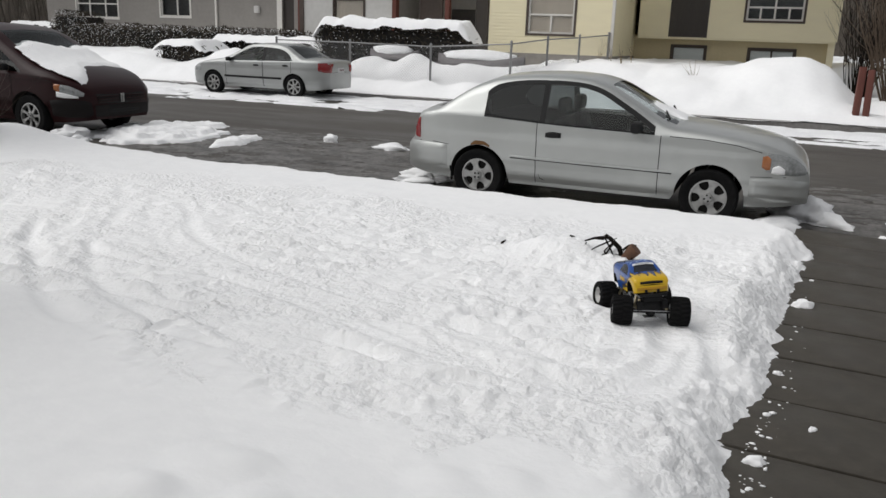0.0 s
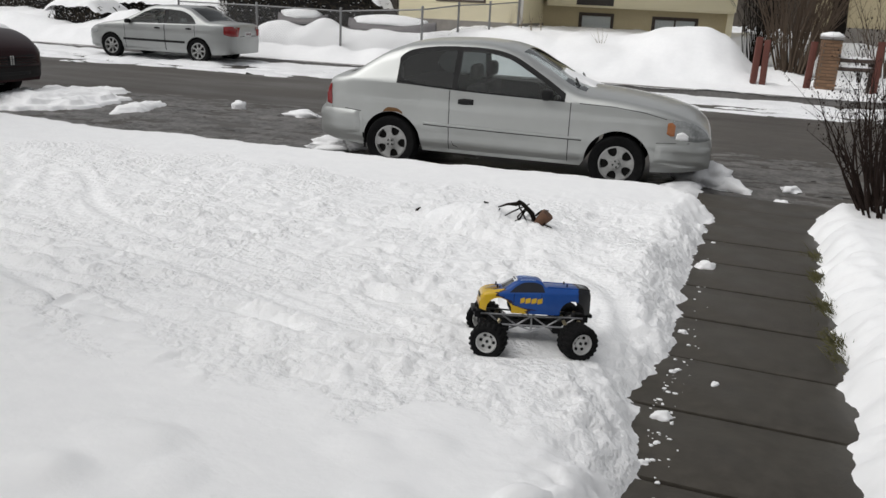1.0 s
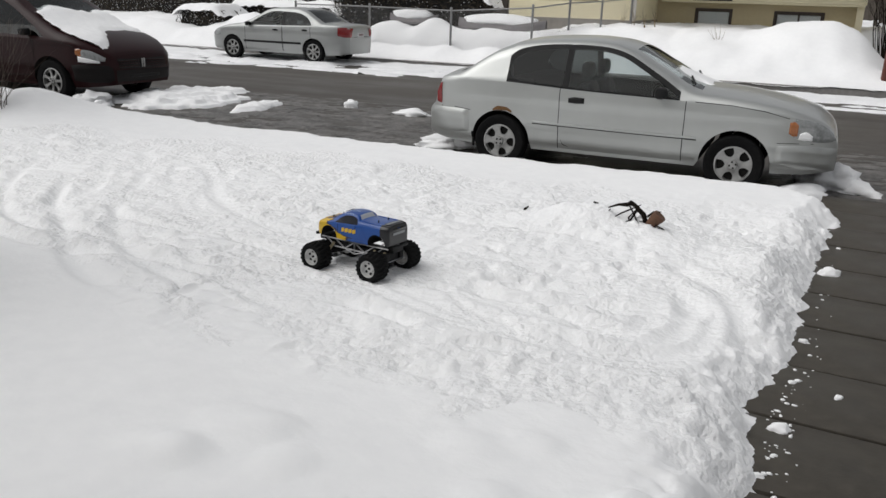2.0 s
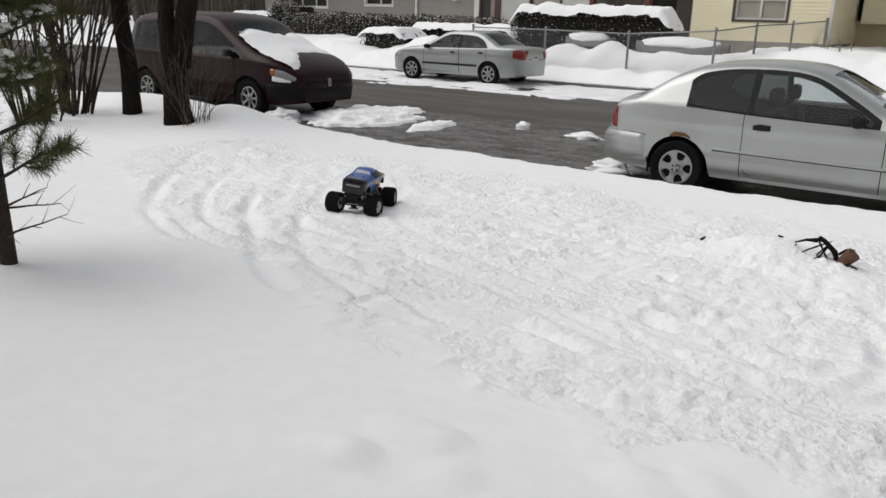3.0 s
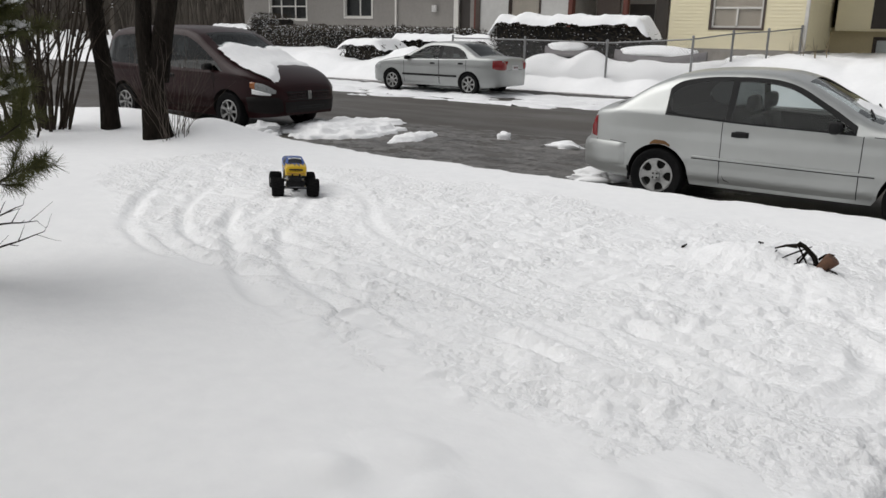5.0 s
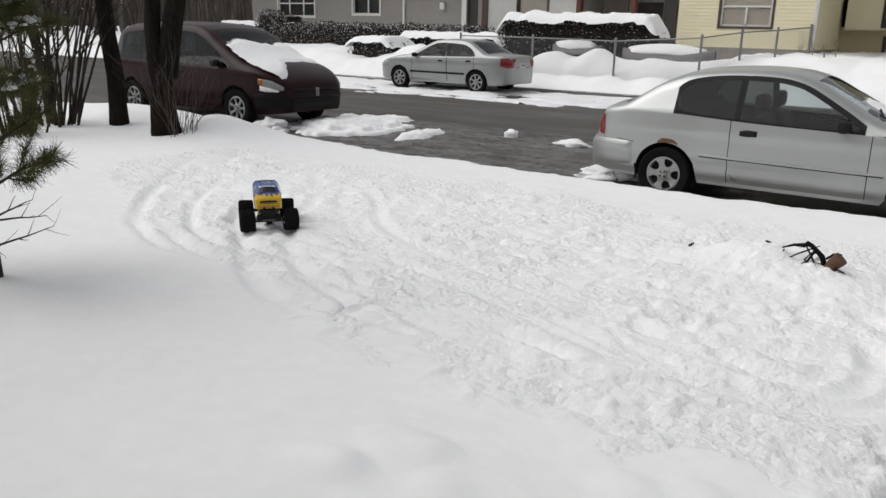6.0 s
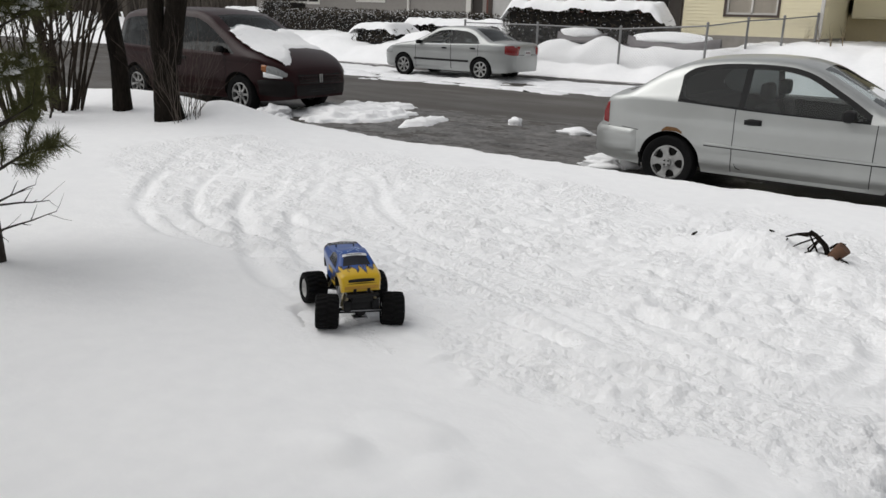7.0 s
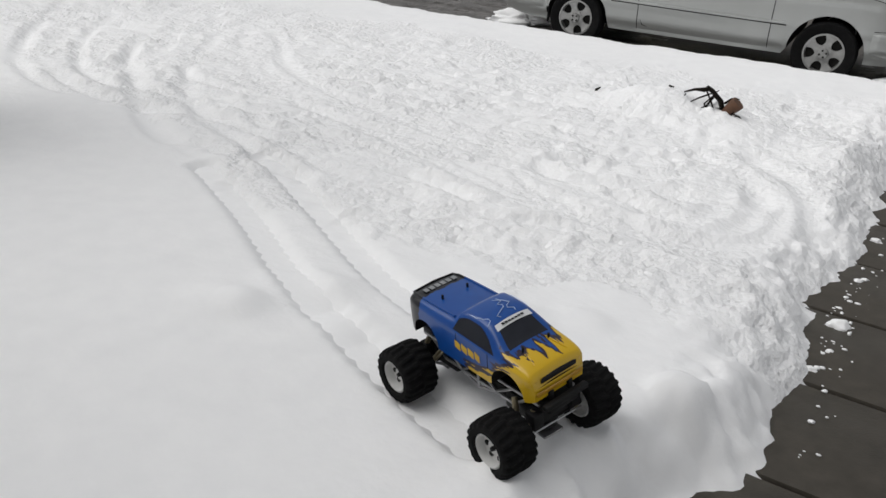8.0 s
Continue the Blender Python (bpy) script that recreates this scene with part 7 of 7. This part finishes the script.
def pine(x, y, z):
    """A young pine: thin trunk, whorls of branches with needle tufts, snow on the boughs."""
    rnd = random.Random(12)
    t = root("pine_tree", pose(x, y, z), "young pine with sparse needle tufts and snow on its boughs", "tree")
    tv, tf = tube_data([(0.0, 0, -0.1), (-0.015, 0.0, 0.4), (-0.05, 0.01, 0.9), (-0.08, 0.0, 1.6), (-0.10, 0.0, 2.6), (-0.10, 0, 3.4)], [0.05, 0.04, 0.036, 0.03, 0.022, 0.008], 12)
    raw("trunk", tv, tf, PINE_BARK, t, "thin dark trunk")
    bv, bf, nv, nf, sv = [], [], [], [], []

    def tuft(p, d, n, ln):
        for _ in range(n):
            q = p + d * rnd.uniform(-0.09, 0.03)
            s = Vector((rnd.uniform(-1, 1), rnd.uniform(-1, 1), rnd.uniform(-1, 1))).normalized()
            k = (d * rnd.uniform(0.25, 0.9) + s * 0.8).normalized()
            w = k.orthogonal().normalized() * 0.0011
            e = q + k * ln * rnd.uniform(0.7, 1.15)
            i = len(nv)
            nv.extend([q - w, q + w, e + w * 0.5, e - w * 0.5])
            nf.append((i, i + 1, i + 2, i + 3))

    def bough(p, d, ln, r, depth, needles):
        n = 7
        pts, rad = [p.copy()], [r]
        for k in range(n):
            d = (d + Vector((rnd.uniform(-1, 1), rnd.uniform(-1, 1), rnd.uniform(-0.6, 0.8))) * 0.13).normalized()
            p = p + d * (ln / n)
            pts.append(p.copy())
            rad.append(r * (1 - 0.7 * (k + 1) / n))
            if depth and k >= 2 and rnd.random() < 0.8:
                a = d.orthogonal().normalized()
                a.rotate(Matrix.Rotation(rnd.uniform(0, 6.28), 3, d))
                bough(p, (d * 0.8 + a * 0.75 + Vector((0, 0, 0.15))).normalized(), ln * rnd.uniform(0.28, 0.5), rad[-1] * 0.7, depth - 1, needles)
            if needles and k >= (5 if depth else 3):
                tuft(p, d, 40, 0.075)
                if p.z > 1.05 and rnd.random() < 0.4:
                    sv.append((p.copy(), d.copy()))
        if needles:
            tuft(p, d, 90, 0.085)
        tube_data(pts, rad, 5, bv, bf)
    level = 0.16
    while level < 3.2:
        bare = level < 0.34
        k = 4 if bare else 5
        a0 = rnd.uniform(0, 6.28)
        for j in range(k):
            a = a0 + 2 * math.pi * j / k + rnd.uniform(-0.3, 0.3)
            ln = (rnd.uniform(0.22, 0.5) if bare else rnd.uniform(0.34, 0.5) * (1.05 - 0.16 * level))
            cx = -0.03 * level
            bough(Vector((cx, 0, level)), Vector((math.cos(a), math.sin(a), 0.12 if bare else rnd.uniform(0.15, 0.5))).normalized(), ln, 0.008 if bare else 0.012, 1, not bare)
        level += 0.16 if bare else (0.24 if level < 1.0 else 0.2)
    tagged(raw("bough_mass", bv, bf, PINE_BARK, t), kind="stuff")
    tagged(raw("needle_mass", nv, nf, NEEDLE, t, "yellowish green needle tufts", smooth=False), kind="stuff")
    v, f = [], []
    bm = bmesh.new()
    bmesh.ops.create_icosphere(bm, subdivisions=1, radius=1.0)
    bm.verts.index_update()
    ball, tris = [q.co.copy() for q in bm.verts], [tuple(w.index for w in fc.verts) for fc in bm.faces]
    bm.free()
    for p, d in sv:
        for _ in range(5):
            c = p + d * rnd.uniform(-0.07, 0.05) + Vector((rnd.gauss(0, 0.014), rnd.gauss(0, 0.014), 0.012 + rnd.uniform(-0.006, 0.01)))
            i, sz = len(v), rnd.uniform(0.009, 0.024)
            for q in ball:
                s = sz * (1 + rnd.uniform(-0.25, 0.25))
                v.append(c + Vector((q.x * s * 1.2, q.y * s * 1.2, q.z * s * 0.75)))
            f += [tuple(i + w for w in tr) for tr in tris]
    tagged(raw("bough_snow", v, f, SNOW, t, "snow lying along the boughs", angle=80), kind="stuff")


pine(-4.57, 2.08, 0.33)


# ---- distance ----
def far_trees(x0, x1, y0, y1, n, h0, h1, seed):
    """Leafless woods far behind the houses."""
    rnd = random.Random(seed)
    v, f = [], []
    for _ in range(n):
        p = Vector((rnd.uniform(x0, x1), rnd.uniform(y0, y1), 0.3))
        h = rnd.uniform(h0, h1)
        limb_data(v, f, rnd, p, Vector((rnd.uniform(-0.1, 0.1), 0, 1)).normalized(), h, h * 0.012 + 0.03, 2, 5)
    return tagged(raw("far_woods", v, f, WOODS, None, "leafless brown woods in the distance"), "leafless brown woods in the distance", "trees", kind="stuff")


far_trees(-75, -35, 24, 60, 300, 5, 10, 3)
far_trees(-36, 30, 44, 60, 110, 6, 10, 4)
far_trees(2.5, 30, 33, 44, 50, 5, 9, 5)
far_trees(-60, -30, -6, 6, 50, 4, 8, 6)
backdrop = raw("backdrop", [(-300, 110, -1), (300, 110, -1), (300, 110, 16), (-300, 110, 16)], [(0, 1, 2, 3)], WOODS, smooth=False)
tagged(backdrop, "dull brown line of distant woods", "backdrop", kind="structure")
side = raw("backdrop_side", [(-150, -120, -1), (-150, 110, -1), (-150, 110, 14), (-150, -120, 14)], [(0, 1, 2, 3)], WOODS, smooth=False)
tagged(side, "dull brown line of distant woods", "backdrop", kind="structure")
# unseen house wall, added behind the camera to shade the near snow
tagged(box("wall_home", -13, 4, -1.5, -1.3, 0.0, 4.4, WHITE_WALL), "unseen pale house wall, added to shade the near yard snow", "wall", kind="structure")

# ---- snow left on the road ----
def ploughed_slab(cx, cy, rx, ry, turn, thick, seed):
    """A ragged, terraced sheet of ploughed snow with a steep broken rim."""
    def zf(x, y):
        r = math.hypot(x / rx, y / ry)
        v = 1 - r + 0.34 * fbm(x * 1.5 + seed, y * 1.5, seed, 4, 0.55)
        step = 0.45 * sstep(0.02, 0.10, v) + 0.35 * sstep(0.22, 0.32, v + 0.1 * fbm(x * 3, y * 3, seed + 2.0)) + 0.2 * sstep(0.5, 0.62, v)
        return -0.03 + (thick + 0.03) * step + (0.035 * fbm(x * 4, y * 4, seed, 3) + 0.012 * fbm(x * 14, y * 14, seed, 2)) * step
    xs, ys = steps((-rx * 1.5, rx * 1.5, 0.03)), steps((-ry * 1.5, ry * 1.5, 0.03))
    ob = grid_mesh("snow_slab", xs, ys, zf, SNOW, keep=lambda x, y: zf(x, y) > -0.0295)
    ob.matrix_basis = pose(cx, cy, 0.012, 0, 0, turn)
    tagged(ob, "ragged slab of ploughed snow on wet asphalt", "snow slab", "ploughed slabs")


ploughed_slab(-9.35, 10.45, 1.0, 1.15, -18, 0.17, 2.0)
ploughed_slab(-9.9, 11.7, 0.75, 0.35, 25, 0.10, 5.5)
ploughed_slab(-7.85, 10.5, 0.22, 0.75, 4, 0.10, 9.0)
random.seed(9)
for i, (x, y, sx, sy, sz, a) in enumerate(((-10.1, 9.35, 0.28, 0.22, 0.15, 0), (-9.75, 9.1, 0.16, 0.12, 0.09, 30),
                                      (-6.65, 11.4, 0.12, 0.09, 0.10, 0), (-5.45, 11.2, 0.30, 0.13, 0.075, 10), (-3.95, 8.95, 0.34, 0.11, 0.10, 15), (0.38, 9.2, 0.34, 0.26, 0.17, -20), (0.62, 8.95, 0.24, 0.12, 0.08, -30), (1.28, 9.15, 0.09, 0.07, 0.05, 0), (0.12, 8.4, 0.26, 0.14, 0.10, 20), (1.1, 8.2, 0.10, 0.08, 0.07, 0), (0.3, 9.7, 0.26, 0.18, 0.12, 40))):
    blob("snow_lump", x, y, 0.012, sx, sy, sz, 3.1 * i + 1, SNOW_ICY if sz > 0.12 else SNOW, "ploughed lump of old snow on wet asphalt", a, sub=4 if sx > 0.3 else 3, rough=0.62)


# ---- broken stump and branches poking out of the yard snow ----
stump = root("tree_stump", pose(-0.82, 5.34, 0.285) @ Matrix.Diagonal((0.74, 0.74, 0.74, 1)), "broken brown stump with dark bent branches poking out of snow", "stump")
bm = bmesh.new()
bmesh.ops.create_cone(bm, cap_ends=True, segments=14, radius1=0.034, radius2=0.06, depth=0.22)
bmesh.ops.subdivide_edges(bm, edges=[e for e in bm.edges if abs(e.verts[0].co.z - e.verts[1].co.z) > 0.1], cuts=4)
for q in bm.verts:
    q.co += Vector((fbm(q.co.x * 20, q.co.y * 20, q.co.z * 12), fbm(q.co.y * 20, q.co.z * 12, 3.0), 0.6 * fbm(q.co.x * 25, q.co.y * 25, 7.0))) * 0.012
log = part("log", bm, BOOT_LEATHER, stump, "broken brown log end", angle=50)
log.matrix_basis = pose(0.05, 0.0, 0.09, 15, 38, 20)
for path, r in (([(0.02, 0.02, 0.0), (-0.03, 0.0, 0.16), (-0.12, 0.0, 0.24), (-0.16, 0.02, 0.25), (-0.19, 0.0, 0.23)], [0.022, 0.024, 0.02, 0.026, 0.012]), ([(-0.18, 0, 0.235), (-0.27, 0.02, 0.22), (-0.36, 0.03, 0.18)], [0.022, 0.012, 0.007]), ([(-0.09, 0.0, 0.20), (-0.14, -0.03, 0.10), (-0.27, -0.06, 0.03)], [0.012, 0.009, 0.006]),
                ([(-0.17, 0.0, 0.24), (-0.10, -0.03, 0.14), (-0.05, -0.05, 0.05)], [0.008, 0.008, 0.006]), ([(0.06, -0.05, 0.0), (0.10, -0.04, 0.10)], [0.01, 0.006]), ([(0.10, 0.0, 0.06), (0.15, -0.03, 0.06), (0.22, -0.02, 0.0)], [0.012, 0.01, 0.006]), ([(-0.20, -0.10, 0.0), (-0.13, -0.12, 0.015), (-0.08, -0.10, -0.02)], [0.014, 0.02, 0.012]), ([(-0.30, -0.02, -0.03), (-0.29, -0.03, 0.05), (-0.33, -0.02, 0.07)], [0.012, 0.009, 0.004])):
    tube("branch", path, r, BARK, stump, 7)
for path, r in (([(-0.12, 0.0, 0.0), (-0.16, -0.02, 0.12), (-0.10, -0.03, 0.20), (-0.02, -0.03, 0.16)], [0.009, 0.008, 0.007, 0.004]), ([(-0.30, 0.0, 0.10), (-0.22, -0.03, 0.16), (-0.15, -0.02, 0.20), (-0.06, 0.0, 0.25)], [0.005, 0.008, 0.008, 0.004]), ([(-0.02, -0.06, 0.0), (0.03, -0.07, 0.08), (0.09, -0.06, 0.05), (0.15, -0.08, 0.08)], [0.009, 0.008, 0.006, 0.003]),
                ([(-0.26, -0.05, 0.02), (-0.18, -0.07, 0.07), (-0.07, -0.08, 0.03)], [0.008, 0.009, 0.005]), ([(-0.34, 0.02, 0.17), (-0.37, 0.02, 0.12), (-0.36, 0.0, 0.06)], [0.006, 0.005, 0.003]), ([(0.0, 0.02, 0.14), (0.05, 0.03, 0.19), (0.12, 0.03, 0.20)], [0.012, 0.009, 0.004])):
    tube("branch", path, r, BARK, stump, 6)
for k, (x, y, z, sx) in enumerate(((-0.20, -0.07, 0.02, 0.07), (-0.10, -0.05, 0.06, 0.05), (-0.30, 0.0, 0.03, 0.06), (0.02, -0.09, -0.01, 0.06), (-0.05, 0.03, 0.10, 0.05))):
    blob("snow_clot", x, y, z, sx, sx * 0.8, sx * 0.8, 4.0 + 2.3 * k, SNOW, parent=stump, sub=2, rough=0.4)
for i, (x, y) in enumerate(((-1.72, 5.45), (-1.40, 5.55), (-1.22, 5.48))):
    e = root("twig_stub", pose(x, y, yard_base(x, y) - 0.02), "dark twig stub just breaking the snow", "twig", "twig stubs")
    tube("stub", [(0, 0, -0.03), (0.01, 0, 0.03), (0.035, 0.0, 0.05 - 0.012 * i)], [0.014, 0.012, 0.005], BARK, e, 6)

# ---- snow lumps and crumbs on the garden path ----
for i, (x, y, s, a) in enumerate(((0.345, 5.6, 0.05, 20), (0.36, 3.68, 0.02, 60), (0.13, 3.25, 0.034, 10), (0.07, 2.85, 0.02, 0), (0.42, 6.3, 0.014, 0), (0.21, 4.3, 0.02, 0), (0.17, 3.75, 0.018, 40))):
    blob("snow_chunk", x, y, WALK_Z - 0.004, s * 1.3, s * 0.8, s * 0.8, 5.5 * i + 2, SNOW, "loose chunk of snow on the wet path", a, rough=0.4, category="snow chunk")
rnd = random.Random(4)
v, f = [], []
for _ in range(90):
    y = max(2.3, rnd.gauss(3.35, 0.45)) if rnd.random() < 0.75 else rnd.uniform(2.3, 6)
    x = walk_left(y) + 0.03 + abs(rnd.gauss(0, 0.055))
    s = 0.003 + 0.008 * rnd.random() ** 3
    bm = bmesh.new()
    bmesh.ops.create_icosphere(bm, subdivisions=1, radius=1.0)
    i = len(v)
    sx, sy = s * rnd.uniform(0.8, 1.8), s * rnd.uniform(0.7, 1.3)
    for q in bm.verts:
        k = 1 + rnd.uniform(-0.25, 0.25)
        v.append((x + q.co.x * sx * k, y + q.co.y * sy * k, WALK_Z + 0.4 * s + q.co.z * s * 0.7 * k))
    bm.verts.index_update()
    f += [tuple(i + w.index for w in fc.verts) for fc in bm.faces]
    bm.free()
tagged(raw("snow_crumbs", v, f, SNOW, None, "", angle=80), "scattered crumbs of snow along the wet path", "snow crumbs", kind="stuff")


def grass_tuft(x, y, n, seed):
    rnd = random.Random(seed)
    v, f = [], []
    for _ in range(n):
        a, ln = rnd.uniform(0, 6.28), rnd.uniform(0.03, 0.09)
        p = Vector((rnd.gauss(0, 0.03), rnd.gauss(0, 0.07), 0.0))
        d = Vector((-0.5 + 0.5 * math.cos(a), 0.6 * math.sin(a), rnd.uniform(0.3, 1.2))).normalized()
        w = d.orthogonal().normalized() * 0.0022
        i = len(v)
        v += [p - w, p + w, p + d * ln * 0.6 + w, p + d * ln * 0.6 - w, p + d * ln + Vector((0, 0, -0.02))]
        f += [(i, i + 1, i + 2, i + 3), (i + 3, i + 2, i + 4)]
    e = root("grass_tuft", pose(x, y, WALK_Z + 0.03), "flattened yellow-green grass at the snow's edge", "grass", "grass tufts")
    tagged(raw("blade_mass", v, f, GRASS, e, smooth=False), kind="stuff")


for i, (x, y, n) in enumerate(((1.10, 5.55, 130), (1.08, 4.95, 160), (1.05, 4.4, 150), (1.02, 4.15, 60), (1.13, 6.1, 70))):
    grass_tuft(walk_right(y) + 0.03, y, n, 60 + i)

motions()
